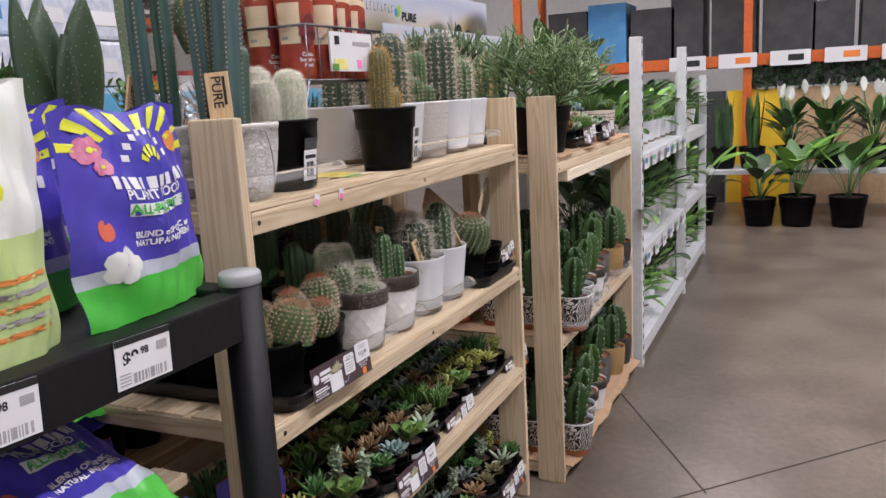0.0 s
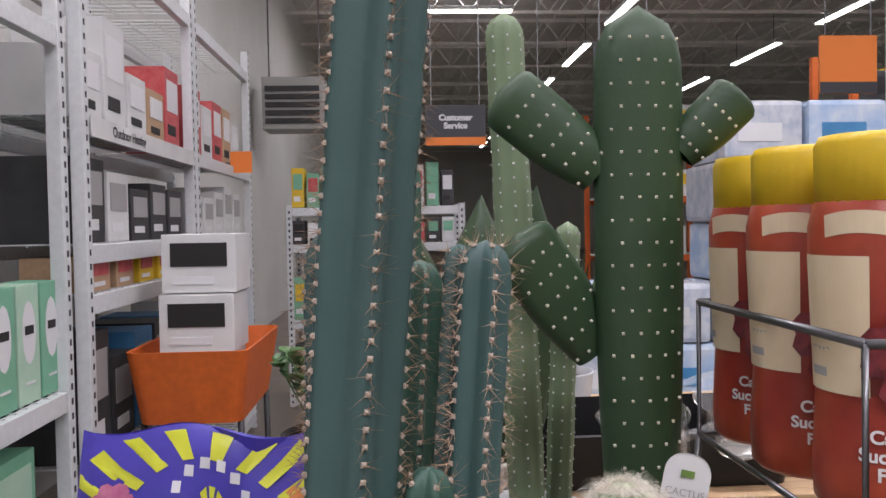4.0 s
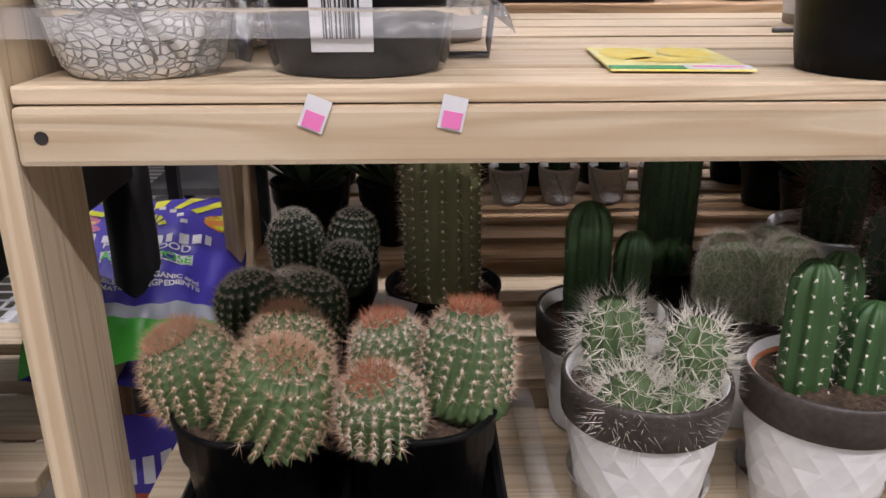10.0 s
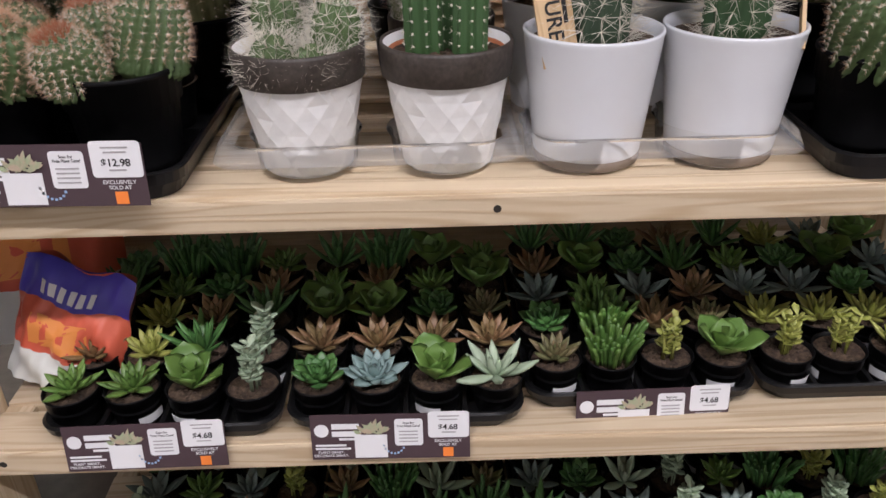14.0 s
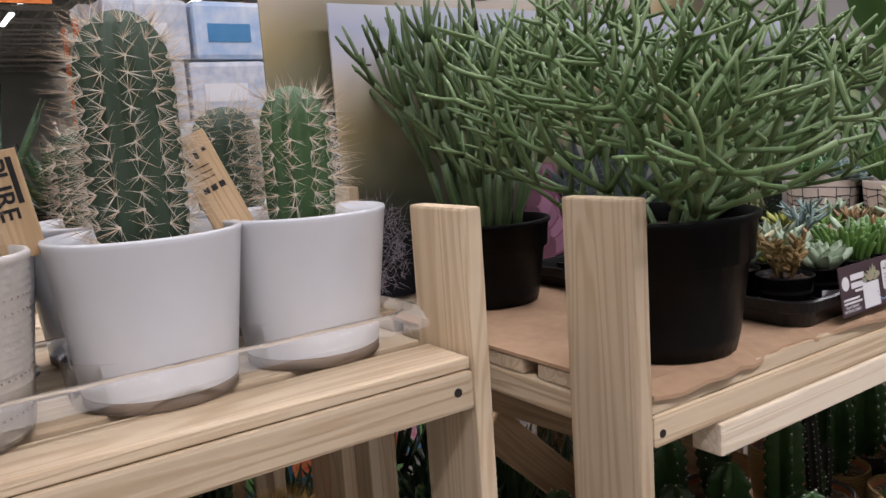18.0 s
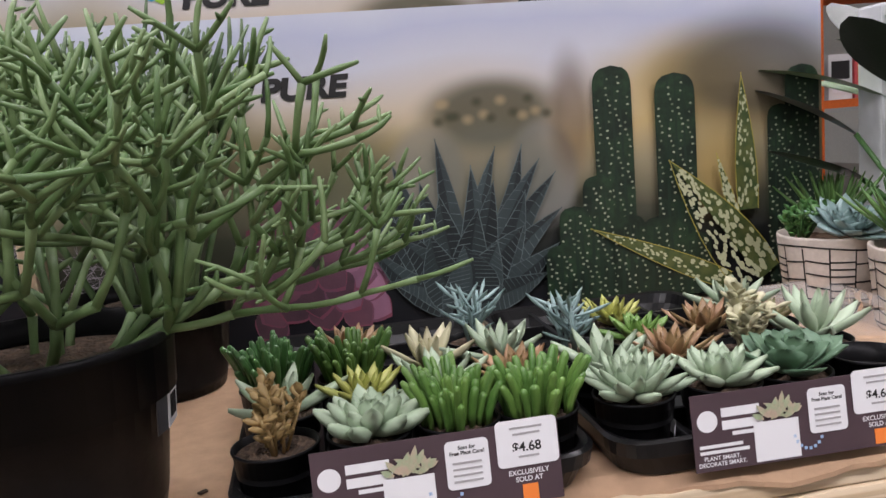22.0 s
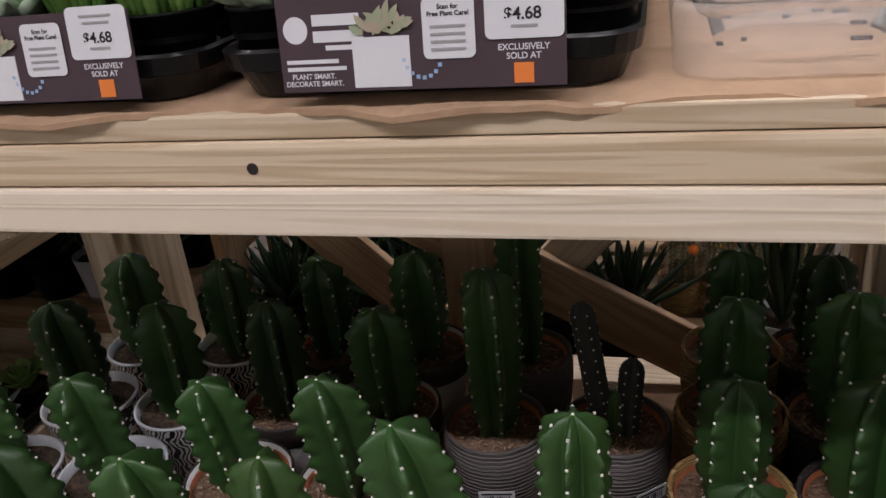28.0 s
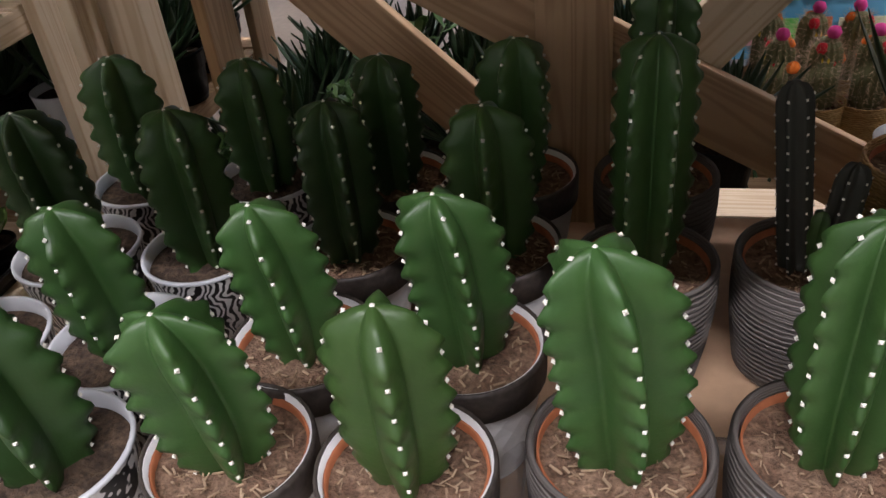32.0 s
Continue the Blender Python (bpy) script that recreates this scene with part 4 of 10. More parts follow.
G_FINGER = leafy("succulent_finger", (0.045, 0.125, 0.024), (0.12, 0.215, 0.045), 0.38, 0.18)
SUCC = {
    "star_green": (lambda s: rosette(22, 0.040, 0.015, 0.007, 10, 78, 0.18, s), G_BRIGHT, "small potted succulent with a bright green pointed rosette"),
    "star_yellow": (lambda s: rosette(20, 0.043, 0.014, 0.007, 12, 78, 0.22, s), G_YELLOW, "small potted succulent with yellow-green pointed leaves"),
    "star_brown": (lambda s: rosette(20, 0.046, 0.016, 0.006, 10, 75, 0.25, s), G_BROWN, "small potted succulent with bronze-tipped leaves"),
    "rosette_blue": (lambda s: rosette(30, 0.040, 0.022, 0.007, 6, 82, 0.30, s), G_BLUE, "small potted succulent with a powdery blue rosette"),
    "rosette_pale": (lambda s: rosette(26, 0.044, 0.020, 0.009, 4, 80, 0.28, s), G_PALE, "small potted succulent with a pale grey-green rosette"),
    "rosette_deep": (lambda s: rosette(26, 0.038, 0.022, 0.007, 8, 80, 0.30, s, True), G_DEEP, "small potted succulent with a dark green rosette"),
    "fingers": (lambda s: fingers(64, 0.044, 0.0032, 0.026, s), G_FINGER, "small potted finger jade with tubular green leaves"),
    "fingers_deep": (lambda s: fingers(60, 0.048, 0.0030, 0.028, s), G_DEEP, "small potted succulent with thin dark green fingers"),
    "flapjack": (lambda s: rosette(9, 0.056, 0.045, 0.006, 30, 80, 0.10, s, True, shrink=0.35), G_BRIGHT, "small potted paddle plant with broad round leaves"),
    "jade": (lambda s: sprays(7, 0.055, 9, 0.016, 0.011, 0.004, s), G_YELLOW, "small potted jade with oval yellow-green leaves"),
    "crassula": (lambda s: sprays(5, 0.065, 14, 0.018, 0.012, 0.005, s, lean=0.25), G_PALE, "small potted upright succulent with stacked grey-green leaves"),
    "grey_star": (lambda s: rosette(14, 0.050, 0.017, 0.006, 5, 70, 0.20, s), G_GREY, "small potted succulent with dusky grey-purple leaves"),
    "red_rosette": (lambda s: rosette(24, 0.036, 0.014, 0.007, 12, 80, 0.25, s), G_RED, "small potted succulent with reddish leaf tips"),
    "aloe": (lambda s: rosette(16, 0.058, 0.012, 0.006, 25, 80, 0.15, s, shrink=0.25), G_DEEP, "small potted aloe with narrow dark leaves"),
    "pale_star": (lambda s: rosette(12, 0.056, 0.017, 0.010, 6, 72, 0.24, s), G_PALE, "small potted ghost plant with fleshy whitish leaves"),
    "blue_fingers": (lambda s: sprays(7, 0.052, 5, 0.034, 0.0045, 0.004, s, lean=0.5), G_BLUE, "small potted blue chalk sticks"),
}
SUCC_MADE = {}


def succulent(kind, x, y, z, turn=0.0, size=1.0, variant=0):
    """A small succulent in a black nursery pot; alike plants share their meshes."""
    key = (kind, variant)
    r, h = 0.032, 0.047
    m = pose(x, y, z, rz=turn) @ Matrix.Diagonal((size, size, size, 1))
    if key in SUCC_MADE:
        return copy_thing(SUCC_MADE[key], m) if size == 1.0 else copy_thing(SUCC_MADE[key], pose(x, y, z, rz=turn))
    make, mat, label = SUCC[kind]
    t = potted("potted_succulent", (x, y, z), "black", r, h, label, "succulent", SOIL, 0.006, "small succulents in trays", turn)
    part("leaves", raw("leaves", *make(variant * 7 + 3), True), mat, t, m=pose(0, 0, h - 0.006) @ Matrix.Scale(1.02, 4))
    part("label", raw("label", *band(r * 0.945, h * 0.20, h * 0.46, -2.1, -1.0)), PAPER, t, "white paper label")
    SUCC_MADE[key] = t
    return t


def band(r, z0, z1, a0, a1, n=8, taper=1.04):
    verts, faces = [], []
    for i in range(n + 1):
        a = a0 + (a1 - a0) * i / n
        verts += [(r * math.cos(a), r * math.sin(a), z0), (r * taper * math.cos(a), r * taper * math.sin(a), z1)]
    faces = [(2 * i, 2 * i + 2, 2 * i + 3, 2 * i + 1) for i in range(n)]
    return verts, faces


def loops(rows, rad, n=6, closed_bottom=True):
    """A shell through rounded rectangles: rows of x0, x1, y0, y1, z."""
    verts, faces = [], []
    per = 4 * (n + 1)
    for x0, x1, y0, y1, z in rows:
        r = min(rad, (x1 - x0) / 2.01, (y1 - y0) / 2.01)
        for cx, cy, a0 in ((x1 - r, y1 - r, 0), (x0 + r, y1 - r, 90), (x0 + r, y0 + r, 180), (x1 - r, y0 + r, 270)):
            for i in range(n + 1):
                a = radians(a0 + 90 * i / n)
                verts.append((cx + r * math.cos(a), cy + r * math.sin(a), z))
    for i in range(len(rows) - 1):
        for k in range(per):
            k2 = (k + 1) % per
            faces.append((i * per + k, i * per + k2, (i + 1) * per + k2, (i + 1) * per + k))
    if closed_bottom:
        faces.append(tuple(range(per))[::-1])
    return verts, faces


def black_tray(x0, x1, y0, y1, z, h, label, group="", cells=(4, 5)):
    t = thing("plant_tray", ((x0 + x1) / 2, y0, z), label, "tray", group)
    w, d = (x1 - x0) / 2, y1 - y0
    v = loops([(-w + 0.012, w - 0.012, 0.012, d - 0.012, 0.0), (-w + 0.006, w - 0.006, 0.006, d - 0.006, h * 0.55), (-w + 0.002, w - 0.002, 0.002, d - 0.002, h * 0.6),
               (-w, w, 0, d, h), (-w + 0.003, w - 0.003, 0.003, d - 0.003, h + 0.002), (-w + 0.008, w - 0.008, 0.008, d - 0.008, h), (-w + 0.012, w - 0.012, 0.012, d - 0.012, h * 0.6), (-w + 0.02, w - 0.02, 0.02, d - 0.02, h * 0.25)], 0.03)
    part("body", raw("tray", *v), BLACK_TRAY, t)
    web = bmesh.new()
    box(web, -w + 0.019, w - 0.019, 0.019, d - 0.019, h * 0.2, h * 0.25)
    for i in range(1, cells[0]):
        x = -w + 2 * w * i / cells[0]
        box(web, x - 0.003, x + 0.003, 0.012, d - 0.012, h * 0.251, h * 0.8, 0.001)
    for j in range(1, cells[1]):
        y = d * j / cells[1]
        box(web, -w + 0.012, w - 0.012, y - 0.003, y + 0.003, h * 0.2515, h * 0.79, 0.001)
    part("cell_web", web, BLACK_TRAY, t)
    return t


def clear_tray(x0, x1, y0, y1, z, h, cups=(), label="clear moulded plastic carry tray under pots", turn=0.0):
    """A thin moulded tray: a rolled flange and skirt, and a cup round each pot."""
    t = thing("clear_tray", ((x0 + x1) / 2, (y0 + y1) / 2, z), label, "tray", "clear carry trays", turn=turn)
    w, d = (x1 - x0) / 2, (y1 - y0) / 2
    part("flange", raw("flange", *loops([(-w - 0.005, w + 0.005, -d - 0.005, d + 0.005, h - 0.016), (-w, w, -d, d, h - 0.002), (-w + 0.002, w - 0.002, -d + 0.002, d - 0.002, h), (-w + 0.012, w - 0.012, -d + 0.012, d - 0.012, h - 0.001), (-w + 0.015, w - 0.015, -d + 0.015, d - 0.015, h - 0.006)], 0.03, closed_bottom=False), True), MILKY, t)
    cx, cy = (x0 + x1) / 2, (y0 + y1) / 2
    for px, py, r in cups:
        part("cup", lathe([(r * 0.985, 0.0006), (r * 1.03, 0.008), (r * 1.09, h - 0.004), (r * 1.16, h - 0.001)], 32), CLEAR, t, m=pose(px - cx, py - cy, 0))
    return t


# ---------------------------------------------------------------- the plum sign cards
def sign_parts():
    w, h = 0.185, 0.060
    jug = bmesh.new()
    box(jug, -0.042, -0.004, -0.0012, -0.0007, -h / 2 + 0.002, -h / 2 + 0.033, 0.0)
    pic = []
    rnd = random.Random(4)
    for i in range(26):
        a = rnd.uniform(0.2, 2.94)
        v = leaf_solid(0.016 * rnd.uniform(0.6, 1.1), 0.005, 0.0006, 0)
        pic.append(moved(v, Matrix.Translation((-0.023 + rnd.uniform(-0.012, 0.012), -0.0016 - i * 0.00002, -h / 2 + 0.034 + rnd.uniform(0, 0.006))) @ pose(0, 0, 0, 90, 0, 0) @ pose(0, 0, 0, 0, 0, math.degrees(a))))
    bars = bmesh.new()
    bmesh.ops.create_circle(bars, cap_ends=True, segments=20, radius=0.0085, matrix=pose(-0.080, -0.0009, 0.009, 90))
    for x0, x1, z0, z1 in ((-0.068, -0.036, 0.011, 0.018), (-0.068, -0.034, 0.001, 0.008), (-0.060, -0.042, -0.004, -0.001), (-0.088, -0.052, -0.012, -0.0095), (-0.088, -0.047, -0.0165, -0.014)):
        box(bars, x0, x1, -0.0011, -0.0007, z0, z1)
    pan = bmesh.new()
    for x0, x1, z0, z1 in ((0.005, 0.038, -0.012, 0.024), (0.044, 0.0915, -0.002, 0.033)):
        v, f = loops([(x0, x1, z0, z1, 0)], 0.004)
        vs = [pan.verts.new((p[0], -0.0016, p[1])) for p in v]
        pan.faces.new([vs[i] for i in f[0]][::-1])
        pan.faces.ensure_lookup_table()
    lines = bmesh.new()
    for i in range(4):
        box(lines, 0.010, 0.032, -0.0021, -0.0017, -0.007 + i * 0.0045, -0.0055 + i * 0.0045)
    logo = boxmesh(0.061, 0.073, -0.0012, -0.0007, -0.028, -0.016)
    swirl = bmesh.new()
    for i in range(8):
        a = radians(200 + 18 * i)
        cx, cz = 0.004, -0.006
        box(swirl, cx + 0.013 * math.cos(a) - 0.0012, cx + 0.013 * math.cos(a) + 0.0012, -0.0012, -0.0008, cz + 0.017 * math.sin(a) - 0.0012, cz + 0.017 * math.sin(a) + 0.0012)
    out = []

    def keep(name, bm, mat, label=""):
        me = bpy.data.meshes.new(name)
        if isinstance(bm, tuple):
            me.from_pydata([tuple(v) for v in bm[0]], [], bm[1])
        else:
            bm.to_mesh(me)
            bm.free()
        me.materials.append(mat)
        out.append((name, me, label))

    keep("card", boxmesh(-w / 2, w / 2, -0.0006, 0.0006, -h / 2, h / 2), PLUM)
    keep("printed_jug", jug, PAPER, "white printed jug")
    keep("printed_plant", gather(pic), material("print_plants", (0.42, 0.33, 0.24), 0.6, second=(0.30, 0.36, 0.22), second_scale=140), "printed succulents")
    keep("logo", bars, PAPER)
    keep("panel", pan, PAPER, "white printed panels")
    keep("fine_lines", lines, GREY_INK)
    keep("orange_mark", logo, ORANGE, "small orange square")
    keep("arrow", swirl, material("pale_blue_ink", (0.30, 0.45, 0.65), 0.6), "pale blue arrow")
    return out


SIGN = sign_parts()
WORDS = {}


def words(body, size, bold=0.0):
    key = (body, size)
    if key not in WORDS:
        WORDS[key] = text_mesh(body, size, bold)
    return WORDS[key]


def sign(x, y, z, price, turn=0.0, tilt=0.0, scale=1.0, parent=None):
    """A plum card on the front of a tray, its face towards -y."""
    m = pose(x, y, z, tilt, 0, turn) @ Matrix.Diagonal((scale, 1, scale, 1))
    t = thing("sign_card", (x, y, z), "plum tray card with a printed jug and a white price panel", "sign", "plum cards on the trays", turn=turn, tilt=(tilt, 0))
    t.scale = (scale, 1, scale)
    for name, me, label in SIGN:
        part(name, me, None, t, label)
    up = pose(0, 0, 0, 90)
    part("price", words(price, 0.010, 0.0002), INK, t, m=Matrix.Translation((0.067, -0.0019, 0.012)) @ up)
    part("price_lines", PRICE_LINES, None, t)
    part("seller_lettering", words("EXCLUSIVELY\nSOLD AT", 0.0052, 0.0001), PAPER, t, m=Matrix.Translation((0.067, -0.0009, -0.0095)) @ up)
    part("care_lettering", words("Scan for\nFree Plant Care!", 0.0040, 0.0001), INK, t, m=Matrix.Translation((0.0215, -0.0019, 0.0165)) @ up)
    part("slogan_lettering", words("PLANT SMART.\nDECORATE SMART.", 0.0046, 0.0001), PAPER, t, m=Matrix.Translation((-0.070, -0.0009, -0.0225)) @ up)
    return t


def price_lines():
    bm = bmesh.new()
    box(bm, 0.055, 0.080, -0.0021, -0.0017, 0.026, 0.0275)
    box(bm, 0.057, 0.078, -0.0021, -0.0017, 0.0215, 0.023)
    box(bm, 0.060, 0.076, -0.0021, -0.0017, 0.0045, 0.006)
    me = bpy.data.meshes.new("price_lines")
    bm.to_mesh(me)
    bm.free()
    me.materials.append(GREY_INK)
    return me


PRICE_LINES = price_lines()

# ---------------------------------------------------------------- rack one, top shelf
# blue columnar cacti in leaf-relief pots


def blue_pot(x, y, z, stems, turn=0.0, seed=1):
    t = potted("blue_column_cactus", (x, y, z), "leaf", 0.068, 0.121, "blue columnar cactus in a white leaf-relief pot", turn=turn, group="blue cacti in leaf pots", seed=seed)
    for i, (sx, sy, tx, ty, h, r, bent) in enumerate(stems):
        clump(t, [(sx, sy, 0.106, tx, ty, dict(h=h, r=r, ribs=5, depth=0.34, steps=34, sub=8, top=0.2, spacing=0.0075, sharp=1.15, lean=(bent, 0.02 * math.sin(i)), base=0.75, bump=0.03))],
              BLUE_GREEN if i % 3 == 1 else BLUE_STEM, "blue-green ribbed stem", (5, 0.0115, 0.00020, 1.5, SPINE_PALE if i % 3 == 2 else SPINE_BROWN), seed * 10 + i, (0.0019, SPINE_GREY))
    return t


BLUE_GREEN = leafy("blue_green_stem", (0.026, 0.078, 0.056), (0.055, 0.120, 0.090), 0.5, 0.12)
blue_pot(0.062, 0.064, TOP1, [(-0.020, -0.008, 0, 4, 0.440, 0.0225, 0.01), (0.014, -0.004, 2, 4, 0.138, 0.0130, 0.02), (0.040, 0.016, -2, 3, 0.240, 0.0140, 0.02), (-0.026, 0.030, -3, 1, 0.245, 0.0135, 0.0), (0.012, 0.034, -2, 2, 0.230, 0.0125, 0.02)], 0, 2)
blue_pot(0.070, 0.216, TOP1, [(-0.024, 0.014, 0, 0, 0.295, 0.0165, 0.0), (0.000, -0.016, 0, 1, 0.295, 0.0165, 0.0), (0.030, 0.012, 0, 3, 0.235, 0.0130, 0.02)], 0, 3)
blue_pot(0.062, 0.860, 1.1205, [(0.012, 0.0, 0, 2, 0.435, 0.0190, 0.0), (-0.014, 0.0, 0, -1, 0.210, 0.0150, 0.0), (-0.004, -0.022, 2, 1, 0.160, 0.0130, 0.0)], 0, 4)

# old-man cactus in a black pot


def old_man(x, y, z, kind, r, h, stems, seed=1, count=1500, label="woolly white old-man cactus in a black nursery pot"):
    t = potted("old_man_cactus", (x, y, z), kind, r, h, label, group="", seed=seed)
    for i, (sx, sy, tx, ty, hh, rr) in enumerate(stems):
        v, f, ar = stem(hh, rr, 16, 0.10, 20, 4, top=0.6, spacing=0.006)
        m = pose(sx, sy, h - 0.016, tx, ty, 30 * i)
        ob = part("stem", raw("stem", v, f, True), leafy_once("woolly_green", (0.15, 0.22, 0.085), (0.33, 0.38, 0.20)), t, "pale green stem", m)
        part("hair", raw("hair", *fleece(hh, rr, int(count * 0.85), 0.038, 0.00011, seed + i, 0.0035)), HAIR, ob, "tangled white hair", kind="stuff")
        part("fuzz", raw("fuzz", *fleece(hh, rr * 1.01, int(count * 2.0), 0.018, 0.00005, seed + 50 + i, 0.0065)), HAIR, ob, "fine white fuzz", kind="stuff")
        part("bristle", raw("bristle", *spikes(ar, 4, 0.006, 0.00022, 1.8, seed + i)), SPINE_WHITE, ob, kind="stuff")
        tip = [(p, o) for p, o in ar if p.z > hh * 0.84]
        part("crown_wool", raw("crown_wool", *spikes(tip, 46, 0.0085, 0.00014, 3.0, seed + 80 + i)), WOOL, ob, "cream woolly crown", kind="stuff")
    return t


def leafy_once(name, a, b):
    return MATS[name] if name in MATS else leafy(name, a, b, 0.7, 0.1)


old = old_man(0.200, 0.080, TOP1, "black", 0.0690, 0.122, [(-0.042, -0.008, 3, -6, 0.086, 0.0245), (-0.002, -0.024, 4, 0, 0.100, 0.0285), (0.044, 0.000, 0, 7, 0.102, 0.0260), (0.000, 0.034, -4, 0, 0.108, 0.0250)], 7, 1500)
sticker(old, -0.006, -0.0632, 0.0425, 0.037, 0.053, 6.5, 0)
part("label_top", boxmesh(-0.0185, 0.0185, -0.0006, 0, -0.0098, 0.0098), material("dark_label", (0.05, 0.05, 0.055), 0.4), old, "dark printed label head", pose(-0.006, -0.0682, 0.0795, 6.5))

# golden cactus in a black pot
gold = potted("golden_column_cactus", (0.538, 0.050, TOP1), "black", 0.0665, 0.130, "golden-spined column cactus in a black nursery pot")
clump(gold, [(-0.012, 0.0, 0.104, 1, -1, dict(h=0.150, r=0.0215, ribs=16, depth=0.14, steps=24, sub=4, top=0.3, spacing=0.006)), (0.026, -0.006, 0.104, 2, 5, dict(h=0.070, r=0.0165, ribs=14, depth=0.14, steps=16, sub=4, top=0.4, spacing=0.006))],
      OLIVE_STEM, "", (7, 0.011, 0.0003, 1.1, SPINE_GOLD), 5)
sticker(gold, 0.014, -0.0610, 0.0410, 0.034, 0.050, 6.5, 13)
part("label_top", boxmesh(-0.017, 0.017, -0.0006, 0, -0.0090, 0.0090), material("dark_label", (0.05, 0.05, 0.055), 0.4), gold, "dark printed label head", pose(0.0150, -0.0656, 0.0755, 6.5, 0, 13))

# white pots with spiny columns
WP = [(0.685, 0.112, "white", [(0, 0, dict(h=0.175, r=0.040, ribs=13, depth=0.20, steps=26, sub=5, top=0.3, spacing=0.013))]),
      (0.825, 0.106, "ringed", None),
      (0.983, 0.118, "white", [(0, 0, dict(h=0.190, r=0.038, ribs=12, depth=0.20, steps=26, sub=5, top=0.3, spacing=0.013))]),
      (1.128, 0.128, "white", [(-0.004, 0, dict(h=0.128, r=0.032, ribs=11, depth=0.22, steps=24, sub=5, top=0.35, spacing=0.012))]),
      (0.695, 0.262, "white", [(0, 0, dict(h=0.13, r=0.035, ribs=11, depth=0.2, steps=20, sub=5, top=0.3, spacing=0.013))]),
      (0.845, 0.275, "white", [(0, 0, dict(h=0.12, r=0.036, ribs=12, depth=0.2, steps=20, sub=5, top=0.3, spacing=0.013))]),
      (0.985, 0.290, "white", [(0, 0, dict(h=0.11, r=0.034, ribs=11, depth=0.2, steps=20, sub=5, top=0.3, spacing=0.013))]),
      (0.700, 0.412, "white", [(0, 0, dict(h=0.13, r=0.036, ribs=12, depth=0.2, steps=20, sub=5, top=0.3, spacing=0.013))]),
      (1.125, 0.300, "white", [(0, 0, dict(h=0.12, r=0.036, ribs=12, depth=0.2, steps=20, sub=5, top=0.3, spacing=0.013))])]
for i, (x, y, kind, stems) in enumerate(WP):
    t = potted("spiny_column_cactus", (x, y, TOP1), kind, 0.0785 if kind == "white" else 0.0720, 0.136, "grey-green column cactus with long pale spines in a white pot" if kind == "white" else "cluster of green cactus stems in a cream ringed pot", group="potted column cacti", turn=25 * i, seed=i)
    if stems:
        clump(t, [(sx, sy, 0.122, 0, 0, kw) for sx, sy, kw in stems], GREY_STEM if i != 3 else DARK_STEM, "", (9 if y < 0.2 else 7, 0.019, 0.00040, 1.7, SPINE_WHITE), i, (0.0017, WOOL))
        for one in [c for c in t.children if c.name.startswith("stem")]:
            v, f, ar = stem(**stems[0][2])
            part("long_spine", raw("long_spine", *spikes(ar, 3, 0.030, 0.00040, 0.8, 60 + i)), SPINE_TAN, one, "long tan spines", kind="stuff")
    else:
        t.matrix_basis = pose(x, y, TOP1)
        clump(t, [(-0.036, -0.006, 0.122, 0, -2, dict(h=0.074, r=0.0205, ribs=11, depth=0.2, steps=20, sub=5, top=0.4, spacing=0.009)), (0.006, -0.016, 0.122, 3, 0, dict(h=0.055, r=0.0190, ribs=11, depth=0.2, steps=18, sub=5, top=0.4, spacing=0.009)),
                  (0.030, 0.018, 0.122, 0, 1, dict(h=0.140, r=0.0235, ribs=11, depth=0.2, steps=24, sub=5, top=0.3, spacing=0.010)), (-0.02, 0.035, 0.122, 0, -2, dict(h=0.095, r=0.024, ribs=11, depth=0.2, steps=20, sub=5, top=0.3, spacing=0.010))],
              DARK_STEM, "", (6, 0.009, 0.0003, 1.3, SPINE_TAN), 31)

stick((0.012, 0.045, 1.215), -63, -4, -3, h=0.10)
stick((0.897, 0.140, 1.236), 16, -4, -8, h=0.085)
stick((1.062, 0.120, 1.240), 172, 8, 22, h=0.090, w=0.034)
stick((0.020, 0.250, 1.222), 200, -4, -16, h=0.100)

# clear carry trays round the front pots
clear_tray(-0.004, 0.292, -0.006, 0.166, TOP1, 0.043, [(0.072, 0.078, 0.054), (0.200, 0.080, 0.058)])
clear_tray(0.606, 1.200, 0.018, 0.196, TOP1, 0.045, [(0.685, 0.112, 0.058), (0.825, 0.106, 0.058), (0.972, 0.124, 0.058), (1.114, 0.138, 0.058)], turn=1.8)

# pink price tabs on the rail, screw heads
for i, (x, a) in enumerate(((0.178, -22), (0.259, -12))):
    t = thing("price_tab", (x, -0.0012, 1.0955), "small torn white and pink sticker on the rail", "sticker", "torn tabs on the rail", tilt=(0, -a))
    part("paper", boxmesh(-0.0075, 0.0075, -0.0004, 0.0004, -0.010, 0.010), PAPER, t)
    part("pink_print", boxmesh(-0.0055, 0.006, -0.0010, -0.0006, -0.009, 0.001), material("pink_ink", (0.80, 0.20, 0.48), 0.5), t, "pink print")


def screw(parent, x, y, z):
    v, f = tube([(x, y + 0.001, z), (x, y - 0.0006, z)], 0.0042, 10)
    part("screw", raw("screw", v, f), SCREW, parent, "dark screw head")


SCREW = material("screw_steel", (0.06, 0.055, 0.05), 0.5, metal=0.7)
for x, z in ((0.017, 1.082), (0.611, 1.079), (1.203, 1.083), (0.030, 0.727), (0.608, 0.727), (1.202, 0.727), (0.03, 0.41), (1.2, 0.41)):
    screw(RACK1, x, 0, z)
for x, z in ((0.012, 1.022), (0.566, 1.022), (1.03, 1.022), (0.02, 0.46), (0.55, 0.462)):
    screw(RACK2, x, 0, z)

